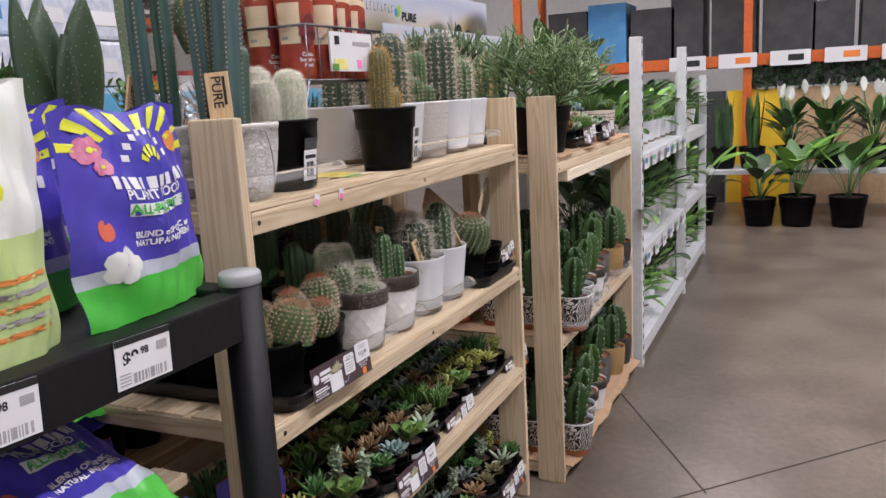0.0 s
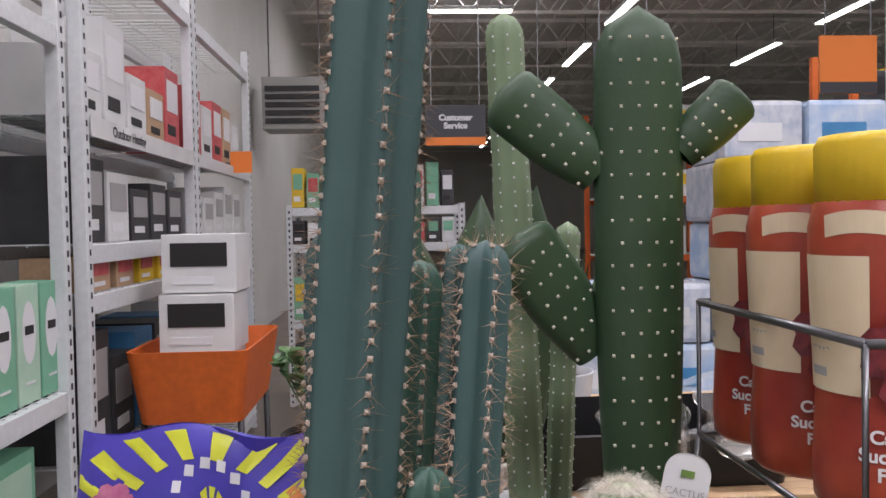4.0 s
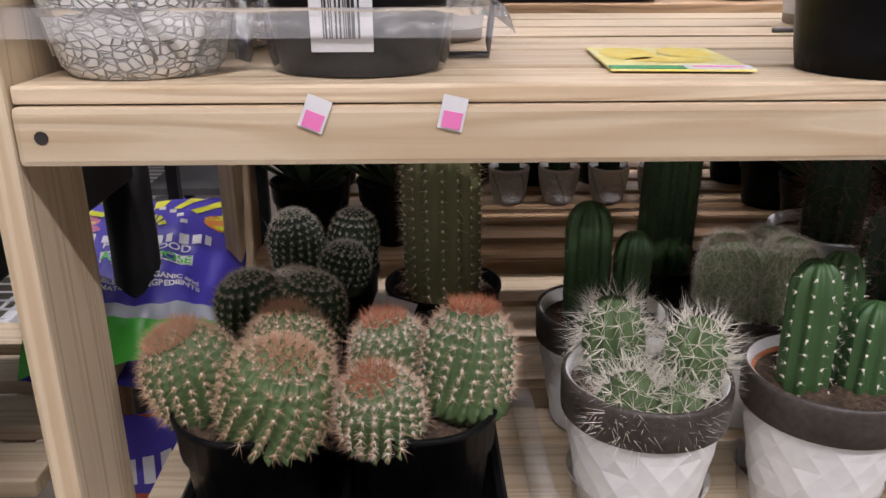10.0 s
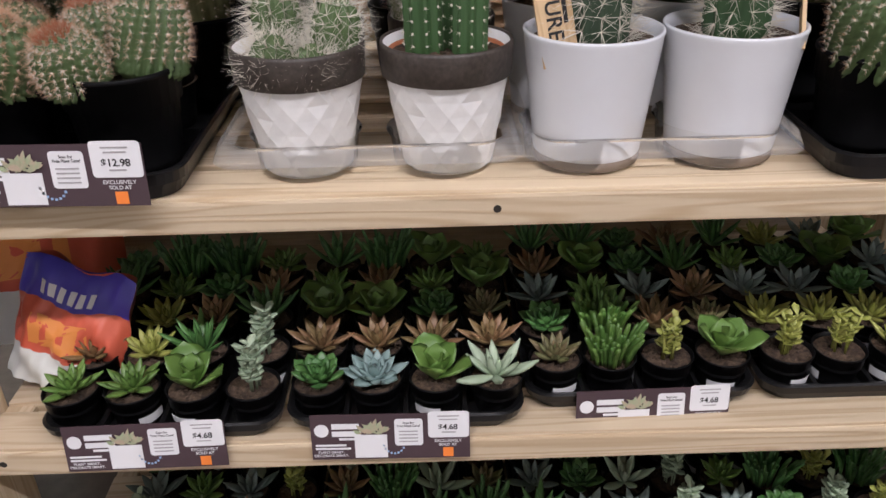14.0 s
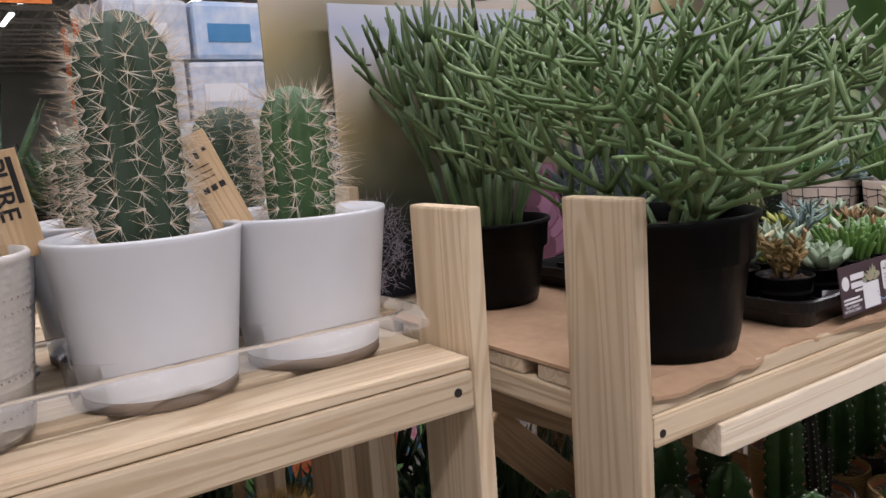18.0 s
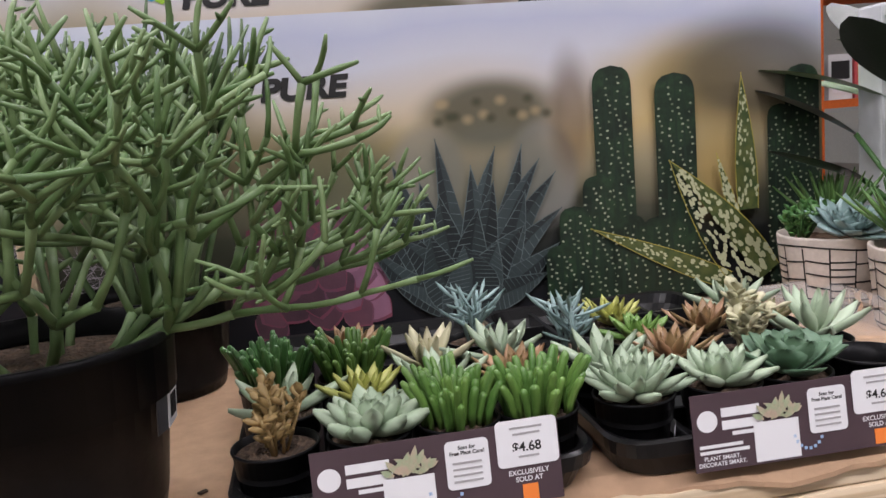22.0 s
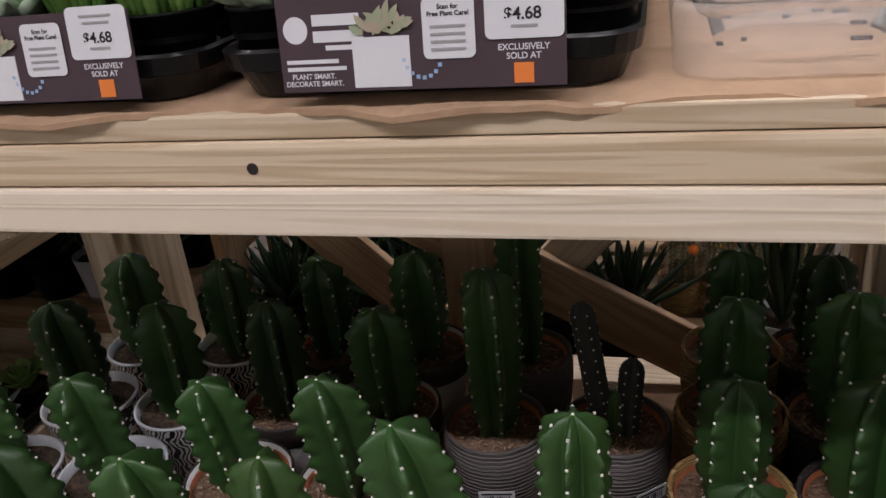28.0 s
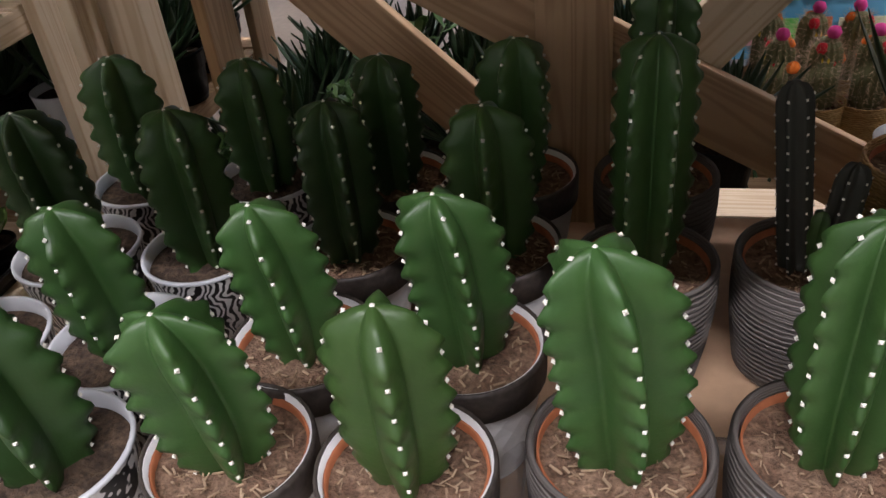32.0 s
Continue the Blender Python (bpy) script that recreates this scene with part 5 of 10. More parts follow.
# seed packet lying on the slats
pk = thing("seed_packet", (0.411, 0.100, TOP1 + 0.001), "yellow and green paper seed packet lying on the slats", "seed packet", turn=-4)
part("packet", boxmesh(-0.046, 0.046, -0.062, 0.062, 0, 0.0015, 0.0005), material("packet_yellow", (0.74, 0.66, 0.16), 0.45, second=(0.84, 0.80, 0.42), second_scale=22), pk)
for x, y, rx, ry in ((-0.022, 0.020, 0.020, 0.036), (0.020, 0.026, 0.018, 0.032), (0.004, -0.014, 0.030, 0.016)):
    part("squash_print", raw("squash_print", [(x + rx * math.cos(k * 0.5236), y + ry * math.sin(k * 0.5236), 0.0019 + 0.0003 * (rx < 0.02)) for k in range(12)], [tuple(range(12))]), material("squash_yellow", (0.80, 0.60, 0.05), 0.45, second=(0.84, 0.72, 0.16), second_scale=60), pk, "printed yellow squash")
part("green_band", boxmesh(-0.0455, 0.002, -0.0615, -0.048, 0.0016, 0.0021), material("packet_green", (0.03, 0.30, 0.12), 0.5), pk, "green printed band")
part("white_panel", boxmesh(0.003, 0.0455, -0.0615, -0.044, 0.0016, 0.0021), PAPER, pk, "white printed panel")
part("small_print", boxmesh(0.008, 0.040, -0.056, -0.052, 0.0022, 0.0025), material("pink_ink", (0.80, 0.20, 0.48), 0.5), pk)


G_PRINT = material("print_leaf_green", (0.10, 0.28, 0.06), 0.5)


# ---------------------------------------------------------------- wire stand with jars of plant food
def wire(points, r=0.0022, sides=5):
    return tube(points, r, sides)


ws = thing("wire_stand", (0.303, 0.076, TOP1), "grey wire display basket on legs", "wire stand")
W0, D0, B0, T0 = 0.290, 0.216, 0.190, 0.291
part("top_rim", raw("top_rim", *wire([(0, 0, T0), (W0, 0, T0), (W0, D0, T0), (0, D0, T0), (0, 0, T0)], 0.0028), True), STEEL, ws)
part("bottom_rim", raw("bottom_rim", *wire([(0, 0, B0), (W0, 0, B0), (W0, D0, B0), (0, D0, B0), (0, 0, B0)], 0.0025), True), STEEL, ws)
for i in range(8):
    part("basket_wire", raw("basket_wire", *wire([(W0 * i / 7, 0, T0), (W0 * i / 7, 0, B0), (W0 * i / 7, D0, B0), (W0 * i / 7, D0, T0)], 0.0019), True), STEEL, ws)
for x in (0.0, W0):
    for y, out in ((0.0, 0.040), (D0, 0.010)):
        foot = x - 0.024 if x == 0 else x + 0.004
        part("leg", raw("leg", *wire([(x, y, B0), (foot + 0.010, y + out, 0.012), (foot + 0.010, y + out, 0.003), (foot - 0.022, y + out, 0.003)], 0.0026), True), STEEL, ws)
part("card_holder", boxmesh(0.062, 0.222, -0.012, -0.008, B0 + 0.016, T0 - 0.010), PAPER, ws, "white printed card on the basket front")
part("card_picture", boxmesh(0.072, 0.120, -0.0132, -0.0124, B0 + 0.020, B0 + 0.040), material("packet_yellow", (0.72, 0.62, 0.08), 0.5), ws, "yellow printed picture")
part("card_flower", boxmesh(0.160, 0.176, -0.0132, -0.0124, B0 + 0.022, B0 + 0.038), material("pink_ink", (0.80, 0.20, 0.48), 0.5), ws, "pink printed flower")
part("card_line", boxmesh(0.146, 0.212, -0.0132, -0.0124, T0 - 0.034, T0 - 0.027), GREY_INK, ws)
part("card_block", boxmesh(0.078, 0.094, -0.0136, -0.0128, T0 - 0.034, T0 - 0.018), INK, ws, "black printed block")
part("card_leaf", boxmesh(0.064, 0.086, -0.0140, -0.0133, B0 + 0.018, B0 + 0.030), G_PRINT, ws, "green printed leaves")
part("card_label", boxmesh(0.186, 0.204, -0.0140, -0.0133, B0 + 0.022, B0 + 0.046), PAPER, ws)

JAR_RED = material("jar_red", (0.27, 0.030, 0.020), 0.35, second=(0.38, 0.070, 0.030), second_scale=14, noise_scale=60, noise_amount=0.1)
JAR_CREAM = material("jar_cream", (0.72, 0.60, 0.42), 0.4, second=(0.66, 0.52, 0.34), second_scale=18)
LID = material("lid_yellow", (0.66, 0.45, 0.02), 0.4, bump=0.1, bump_scale=100)


def wrap(me, r, z, spin=0.0):
    """Bends a flat word round a jar of radius r."""
    out = me.copy()
    for v in out.vertices:
        a = v.co.x / r + spin
        v.co = (r * math.sin(a), -r * math.cos(a), z + v.co.y)
    return out


def jar(x, y, z, turn, spin_seed):
    t = thing("plant_food_jar", (x, y, z), "red plant-food jar with a yellow ribbed lid", "jar", "plant-food jars in the wire basket", turn=turn)
    part("body", lathe([(0.001, 0.0), (0.030, 0.0), (0.034, 0.004), (0.035, 0.02), (0.0325, 0.075), (0.033, 0.09), (0.0365, 0.125), (0.037, 0.155), (0.034, 0.168), (0.030, 0.172)], 32), JAR_RED, t)
    part("label_panel", raw("label_panel", *band(0.0340, 0.066, 0.140, -3.05, -1.75, 16, 1.095)), JAR_CREAM, t, "cream printed panel")
    part("orange_swoosh", raw("orange_swoosh", *wavy_band(0.0362, 0.128, 0.150, -2.6, -0.5)), ORANGE, t, "orange printed swoosh")
    part("pale_swoosh", raw("pale_swoosh", *wavy_band(0.0372, 0.146, 0.158, -2.4, -0.7)), JAR_CREAM, t, "pale printed swoosh")
    part("fine_print", raw("fine_print", *gather([band(0.0345 + 0.0012 * k / 5, 0.074 + 0.011 * k, 0.079 + 0.011 * k, -2.85, -2.45 + 0.06 * (k % 2), 4, 1.01) for k in range(5)])), GREY_INK, t)
    for k, (a, zz, w) in enumerate(((-1.52, 0.090, 0.36), (-1.14, 0.106, 0.34), (-1.30, 0.076, 0.34), (-0.92, 0.088, 0.34))):
        part("rose_print", raw("rose_print", *rose(0.0362 + 0.0003 * k, a, zz, w)), ROSE_DARK if k % 2 else ROSE_RED, t, "printed dark red rose")
    part("lid", lathe([(0.0295, 0.166), (0.0330, 0.167), (0.0335, 0.200), (0.031, 0.205), (0.001, 0.206)], 72, lambda a, zz: 1 + 0.010 * math.cos(36 * a)), LID, t, "yellow ribbed lid")
    part("white_lettering", wrap(JAR_WORDS, 0.0354, 0.036, 0.2), PAPER, t)
    return t


def wavy_band(r, z0, z1, a0, a1, n=14):
    verts = []
    for i in range(n + 1):
        a = a0 + (a1 - a0) * i / n
        dz = 0.006 * math.sin(3.2 * i / n + 0.6)
        verts += [(r * math.cos(a), r * math.sin(a), z0 + dz), (r * 1.012 * math.cos(a), r * 1.012 * math.sin(a), z1 + dz)]
    return verts, [(2 * i, 2 * i + 2, 2 * i + 3, 2 * i + 1) for i in range(n)]


def rose(r, a, z, w):
    """A ragged round flower on a jar's side."""
    pts = [(a, z)] + [(a + w * (1 + 0.16 * math.cos(5 * k * 0.4488)) * math.cos(k * 0.4488), z + 0.016 * (1 + 0.16 * math.cos(5 * k * 0.4488)) * math.sin(k * 0.4488)) for k in range(14)]
    return [(r * math.cos(b), r * math.sin(b), q) for b, q in pts], [(0, 1 + k, 1 + (k + 1) % 14) for k in range(14)]


ROSE_DARK = material("rose_dark", (0.10, 0.018, 0.025), 0.4, second=(0.20, 0.035, 0.04), second_scale=150)
ROSE_RED = material("rose_red", (0.22, 0.03, 0.035), 0.4, second=(0.12, 0.02, 0.03), second_scale=150)
JAR_WORDS = text_mesh("Cactus\nSucculent\nFood", 0.0098, 0.0003)
for i, (jx, jy) in enumerate(((0.341, 0.124), (0.414, 0.116), (0.487, 0.128), (0.556, 0.134), (0.338, 0.197), (0.342, 0.270), (0.412, 0.192), (0.484, 0.203))):
    jar(jx, jy, TOP1 + 0.193, (-30, 4, -6, -14, -24, -40, 12, 20)[i], i)

# clear cups hung tilted behind the wool cactus
cs = thing("clear_cup_strip", (0.418, 0.560, 1.236), "strip of empty clear plastic cups lying tilted on a crate", "cup tray", tilt=(14, -17))
part("strip", raw("strip", *loops([(-0.11, 0.18, -0.05, 0.05, 0.026), (-0.115, 0.185, -0.055, 0.055, 0.034), (-0.110, 0.180, -0.050, 0.050, 0.036), (-0.100, 0.170, -0.042, 0.042, 0.033)], 0.02, closed_bottom=False), True), MILKY, cs, "clear rolled rim")
for k in range(3):
    part("cup", lathe([(0.001, -0.038), (0.027, -0.038), (0.030, -0.034), (0.031, -0.020), (0.0325, -0.018), (0.038, 0.030), (0.042, 0.033)], 28), MILKY, cs, "moulded clear cup", pose(-0.062 + 0.094 * k, 0, 0))
    part("cup_base", lathe([(0.001, -0.030), (0.020, -0.030), (0.027, -0.036)], 24), MILKY, cs, "", pose(-0.062 + 0.094 * k, 0, 0))


# paddle cacti and broad leaves at the back
def paddle(h, w, th, seed=1):
    rnd = random.Random(seed)
    n, seg = 30, 16
    verts, faces, ar = [], [], []
    for i in range(n + 1):
        f = i / n
        ww = w * (0.70 + 0.30 * math.sin(math.pi * min(0.5, f * 0.9))) * (math.sqrt(max(0, 1 - ((f - 0.88) / 0.12) ** 2)) if f > 0.88 else 1)
        for k in range(seg):
            a = 2 * math.pi * k / seg
            verts.append((ww / 2 * math.cos(a), th / 2 * math.sin(a) * min(1, ww / w + 0.15), h * f))
    for i in range(n):
        for k in range(seg):
            k2 = (k + 1) % seg
            faces.append((i * seg + k, i * seg + k2, (i + 1) * seg + k2, (i + 1) * seg + k))
    for i in range(int(h / 0.016)):
        for k in range(-2, 3):
            x = (k + 0.5 * (i % 2)) * w / 5.5
            z = (i + 0.5) * 0.016
            if abs(x) < w * 0.42 and z < h * 0.94:
                for s in (-1, 1):
                    ar.append((Vector((x, s * th / 2 * math.sqrt(max(0.05, 1 - (2 * x / w) ** 2)), z)), Vector((x * 2, s, 0.2)).normalized()))
    return verts, faces, ar


def paddles(t, rows, z0):
    for i, (x, y, z, rx, ry, rz, h, w, th) in enumerate(rows):
        v, f, ar = paddle(h, w, th, i)
        ob = part("pad", raw("pad", v, f, True), PADDLE, t, "dark green pad", pose(x, y, z0 + z, rx, ry, rz))
        part("areole", raw("areoles", *dots(ar, 0.0016)), SPINE_WHITE, ob, kind="stuff")


op = potted("paddle_cactus", (0.250, 0.268, TOP1), "white", 0.058, 0.105, "tall dark green paddle cactus in a white pot")
paddles(op, [(0, 0, 0, 0, 0, 5, 0.418, 0.067, 0.036), (-0.030, 0.0, 0.300, 0, -52, 8, 0.092, 0.050, 0.022), (0.030, 0.0, 0.312, 0, 46, -8, 0.062, 0.038, 0.020), (-0.030, 0.010, 0.170, 0, -38, 20, 0.108, 0.055, 0.022)], 0.09)
th = potted("thin_column_cactus", (0.185, 0.385, TOP1), "white", 0.060, 0.100, "thin pale-dotted column cactus in a white pot")
clump(th, [(0, 0, 0.085, 0, -2, dict(h=0.45, r=0.0165, ribs=8, depth=0.12, steps=30, sub=4, top=0.2, spacing=0.012, bump=0.03)), (0.03, 0.02, 0.085, 0, 4, dict(h=0.27, r=0.012, ribs=8, depth=0.12, steps=22, sub=4, top=0.2, spacing=0.012, bump=0.03))], PALE_STEM, "", None, 1, (0.0013, PAPER))
tag = thing("plant_tag", (0.225, 0.160, TOP1 + 0.10), "white plastic plant tag with printed lines", "plant label", turn=-8, tilt=(-6, 12))
part("tag", raw("tag", *gather([moved(loops([(-0.014, 0.014, 0.0, 0.115, 0.0), (-0.014, 0.014, 0.0, 0.115, 0.0008)], 0.012), pose(0, 0, 0, 90))])), PAPER, tag)
part("print", wrap(words("CACTUS\nRUBESCENS\nCOWBOY\nCACTUS", 0.0062), 4.0, 0), GREY_INK, tag, m=pose(0, 4.0 - 0.0014, 0.082))
part("leaf_mark", boxmesh(-0.004, 0.004, -0.0014, -0.0009, 0.101, 0.105), G_BRIGHT, tag, "small green leaf mark")

SPOTTED = leafy("spotted_leaf", (0.014, 0.040, 0.018), (0.050, 0.085, 0.040), 0.4, 0.1)
wl = potted("broad_leaf_plant", (0.145, 0.540, TOP1), "leaf", 0.062, 0.110, "broad dark spotted succulent leaves in a pale pot")


def broad_leaf(L, w, n=14, seg=10):
    """A thick pointed-oval leaf standing up, with the places of its pale spots."""
    verts, spots = [], []
    for i in range(n + 1):
        f = i / n
        ww = w * (0.34 + 0.66 * math.sin(math.pi * min(1.0, 0.12 + 0.88 * f)) ** 0.8) * (1 - f ** 7)
        for k in range(seg):
            a = 2 * math.pi * k / seg
            verts.append((ww / 2 * math.cos(a), 0.006 * math.sin(a) + 0.10 * w * math.cos(a) ** 2 + 0.05 * L * f * f, L * f))
        for k in range(-3, 4):
            x = k / 8 * ww + 0.003 * math.sin(7 * i + 3 * k)
            if 0 < i < n - 1 and (i + k) % 2:
                spots.append((Vector((x, -0.006 + 0.10 * w * (2 * x / max(ww, 0.01)) ** 2 + 0.05 * L * f * f, L * (f + 0.02 * math.sin(5 * k + i)))), Vector((0, -1, 0))))
    faces = [(i * seg + k, i * seg + (k + 1) % seg, (i + 1) * seg + (k + 1) % seg, (i + 1) * seg + k) for i in range(n) for k in range(seg)]
    return verts, faces, spots


for i, (x, y, rx, ry, rz, L, w) in enumerate(((-0.030, 0.0, 0, -7, 8, 0.285, 0.088), (0.006, 0.022, -4, 3, -6, 0.300, 0.095), (0.034, -0.004, 2, 8, -14, 0.305, 0.092), (-0.004, -0.026, 6, -2, 16, 0.210, 0.075))):
    v, f, ar = broad_leaf(L, w)
    ob = part("leaf", raw("leaf", v, f, True), SPOTTED, wl, "broad spotted leaf", pose(x, y, 0.09, rx, ry, rz))
    part("leaf_spot", raw("leaf_spot", *dots(ar, 0.0020, -0.0006)), PALE_STEM, ob, kind="stuff")
jd = potted("jade_plant", (-0.02, 0.86, 1.006), "black", 0.08, 0.16, "bushy jade plant with glossy round leaves", "jade plant")
part("leaves", raw("leaves", *sprays(26, 0.16, 12, 0.036, 0.028, 0.006, 5, 0.05, 0.7), True), G_DEEP, jd, m=pose(0, 0, 0.14))
st = thing("plant_stand", (-0.13, 0.86, 0.0), "black steel plant stand behind the table", "stand")
part("top", boxmesh(-0.09, 0.20, -0.09, 0.09, 0.99, 1.005, 0.002), BLACK_METAL, st)
for sx in (-0.08, 0.08):
    for sy in (-0.08, 0.08):
        part("leg", boxmesh(sx - 0.01, sx + 0.01, sy - 0.01, sy + 0.01, 0, 0.989), BLACK_METAL, st)

# ---------------------------------------------------------------- rack one, second shelf
tb = black_tray(0.046, 0.306, -0.012, 0.42, S2, 0.030, "black plastic nursery tray holding potted cacti", cells=(2, 3))
sign(0.187, -0.020, S2 + 0.036, "$12.98", tilt=-6, turn=-2)


def ball(x, y, z, kind, r, h, balls, mat, spine, label, wool=None, seed=1, soil=SOIL, crown=None):
    t = potted("ball_cactus", (x, y, z), kind, r, h, label, soil=soil, seed=seed)
    for i, (sx, sy, tx, ty, hh, rr) in enumerate(balls):
        v, f, ar = stem(hh, rr, 20, 0.22, 40, 4, top=1.0, spacing=0.0075, bump=0.05, twist=6.0, base=0.6)
        for g, count in ((0.80, 16), (0.62, 14), (0.45, 12), (0.30, 9), (0.15, 6)):
            z = hh * 0.5 + hh * 0.5 * (1 - g * g) ** (1 / 2.3)
            for k in range(count):
                a = 6.283 * (k + 0.5 * (count % 4)) / count
                ar.append((Vector((rr * g * math.cos(a), rr * g * math.sin(a), z)), Vector((g * 0.7 * math.cos(a), g * 0.7 * math.sin(a), 1)).normalized()))
        ar = [q for q in ar if q[0].z > hh * 0.22]
        ob = part("stem", raw("stem", v, f, True), mat, t, m=pose(sx, sy, h - 0.018, tx, ty, 40 * i))
        n, ln, w, sp, smat = spine
        part("radial_spine", raw("radial_spine", *spikes(ar, 13, 0.0056, 0.00024, 2.4, seed + 30 + i)), smat if n > 16 else SPINE_WHITE, ob, kind="stuff")
        part("spine", raw("spine", *spikes(ar, max(3, n // 2), ln, w, sp * 0.8, seed + i)), smat, ob, kind="stuff")
        part("areole", raw("areole", *dots(ar, 0.0013)), WOOL, ob, kind="stuff")
        if crown:
            top = [(p, o) for p, o in ar if p.z > hh * 0.93]
            part("crown_spine", raw("spines", *spikes(top, 12, 0.011, 0.0004, 0.9, seed + 9 + i)), crown, ob, "reddish crown spines", kind="stuff")
    return t


BZ = S2 + 0.009
SPINE_RUST = material("rusty_tan_spine", (0.50, 0.345, 0.225), 0.6)
PINK5, RED6 = (20, 0.0088, 0.00028, 1.6, SPINE_RUST), (14, 0.009, 0.0003, 1.4, SPINE_PALE)
ball(0.108, 0.070, BZ, "black", 0.060, 0.105, [(-0.034, 0.016, 6, -20, 0.076, 0.036), (0.016, -0.020, 16, 6, 0.078, 0.042), (0.026, 0.036, -6, 10, 0.074, 0.034)], BALL_GREEN, PINK5, "three brown-spined ball cacti in a black nursery pot", crown=SPINE_PINK, seed=3)
ball(0.238, 0.070, BZ, "black", 0.060, 0.105, [(-0.026, -0.026, 18, -8, 0.064, 0.032), (-0.018, 0.028, -6, -6, 0.074, 0.032), (0.032, 0.0, 4, 10, 0.090, 0.036)], BALL_GREEN, RED6, "three red-crowned ball cacti in a black nursery pot", crown=SPINE_RED, seed=8)
ball(0.108, 0.205, BZ, "black", 0.058, 0.105, [(-0.02, 0, 0, -8, 0.07, 0.033), (0.022, -0.01, 6, 8, 0.072, 0.034), (0.01, 0.03, 0, 0, 0.06, 0.028)], DARK_STEM, (5, 0.006, 0.0003, 1.3, SPINE_TAN), "dark green ball cacti in a black nursery pot", seed=12)
ball(0.135, 0.345, BZ, "black", 0.058, 0.105, [(-0.024, 0, 0, -8, 0.085, 0.030), (0.026, 0.012, 0, 6, 0.08, 0.028), (0.018, -0.03, 10, 4, 0.058, 0.027)], GREY_STEM, (5, 0.004, 0.0003, 1.4, SPINE_WHITE), "grey knobbly ball cacti in a black nursery pot", seed=15)
ot = potted("olive_column_cactus", (0.262, 0.300, BZ), "black", 0.060, 0.105, "stout olive column cactus in a black nursery pot")
clump(ot, [(0, 0, 0.088, 0, -1, dict(h=0.20, r=0.040, ribs=16, depth=0.14, steps=28, sub=4, top=0.3, spacing=0.010))], OLIVE_STEM, "", (5, 0.010, 0.0003, 1.2, SPINE_TAN), 4, (0.0015, WOOL))
et = potted("empty_pot", (0.225, 0.195, BZ), "black", 0.055, 0.100, "empty black nursery pot with a paper tag", "pot", fill=0.05)
part("paper_tag", boxmesh(-0.02, 0.02, -0.0005, 0.0005, 0, 0.06), PAPER, et, "white printed tag", pose(-0.03, 0.0, 0.075, 0, 22, 10))

fa = potted("spiny_clump_cactus", (0.415, 0.078, S2 + 0.002), "facet", 0.0665, 0.128, "clump of spiny green cactus heads in a faceted white pot")
clump(fa, [(-0.018, 0.022, 0.104, -4, -5, dict(h=0.076, r=0.026, ribs=12, depth=0.22, steps=18, sub=5, top=0.9, spacing=0.009)), (0.034, 0.004, 0.104, 3, 8, dict(h=0.066, r=0.025, ribs=12, depth=0.22, steps=18, sub=5, top=0.9, spacing=0.009)),
           (-0.024, -0.026, 0.098, 14, -10, dict(h=0.046, r=0.025, ribs=12, depth=0.22, steps=14, sub=5, top=0.9, spacing=0.009)), (0.012, -0.034, 0.096, 18, 4, dict(h=0.038, r=0.022, ribs=12, depth=0.22, steps=14, sub=5, top=0.9, spacing=0.009))],
      BALL_GREEN, "", (9, 0.021, 0.00036, 1.6, SPINE_WHITE), 21)
fb = potted("green_column_cactus", (0.562, 0.078, S2 + 0.002), "facet", 0.0665, 0.128, "three dark green ribbed cactus stems in a faceted white pot")
part("liner", lathe([(0.0590, 0.108), (0.0585, 0.118), (0.0560, 0.118), (0.0555, 0.105)], 36), TERRACOTTA, fb, "terracotta plastic liner")
clump(fb, [(-0.022, 0.0, 0.105, 0, -1, dict(h=0.115, r=0.020, ribs=9, depth=0.25, steps=22, sub=6, top=0.25, spacing=0.012)), (0.006, 0.022, 0.105, 0, 1, dict(h=0.112, r=0.019, ribs=9, depth=0.25, steps=22, sub=6, top=0.25, spacing=0.012)), (0.022, -0.008, 0.105, 1, 2, dict(h=0.082, r=0.018, ribs=9, depth=0.25, steps=20, sub=6, top=0.25, spacing=0.012))],
      DARK_STEM, "", (5, 0.005, 0.0003, 1.3, SPINE_WHITE), 23, (0.0014, WOOL))
for i, (x, y, kind, hh, rr, mat, smat, ln) in enumerate(((0.708, 0.082, "white", 0.105, 0.036, GREY_STEM, SPINE_WHITE, 0.030), (0.850, 0.086, "white", 0.128, 0.033, DARK_STEM, SPINE_WHITE, 0.022), (0.70, 0.235, "white", 0.10, 0.034, GREY_STEM, SPINE_DARK, 0.024), (0.845, 0.24, "white", 0.12, 0.033, GREY_STEM, SPINE_DARK, 0.024), (0.72, 0.40, "white", 0.12, 0.034, GREY_STEM, SPINE_DARK, 0.022), (0.87, 0.40, "white", 0.12, 0.034, GREY_STEM, SPINE_DARK, 0.022))):
    t = potted("spiny_globe_cactus", (x, y, S2 + 0.002), kind, 0.0700, 0.134, "long-spined green cactus in a plain white pot", group="long-spined cacti in white pots", turn=33 * i, seed=i)
    clump(t, [(0, 0, 0.116, 0, 0, dict(h=hh, r=rr, ribs=12, depth=0.22, steps=22, sub=5, top=0.55, spacing=0.013))], mat, "", (10 if i < 2 else 7, ln, 0.00042, 1.6, smat), 40 + i)
stick((0.672, 0.045, S2 + 0.108), 8, -14, -8, h=0.078)
stick((0.905, 0.050, S2 + 0.115), 70, -6, 26, h=0.10, w=0.022)
stick((0.69, 0.16, S2 + 0.125), 0, -14, 12, h=0.085)
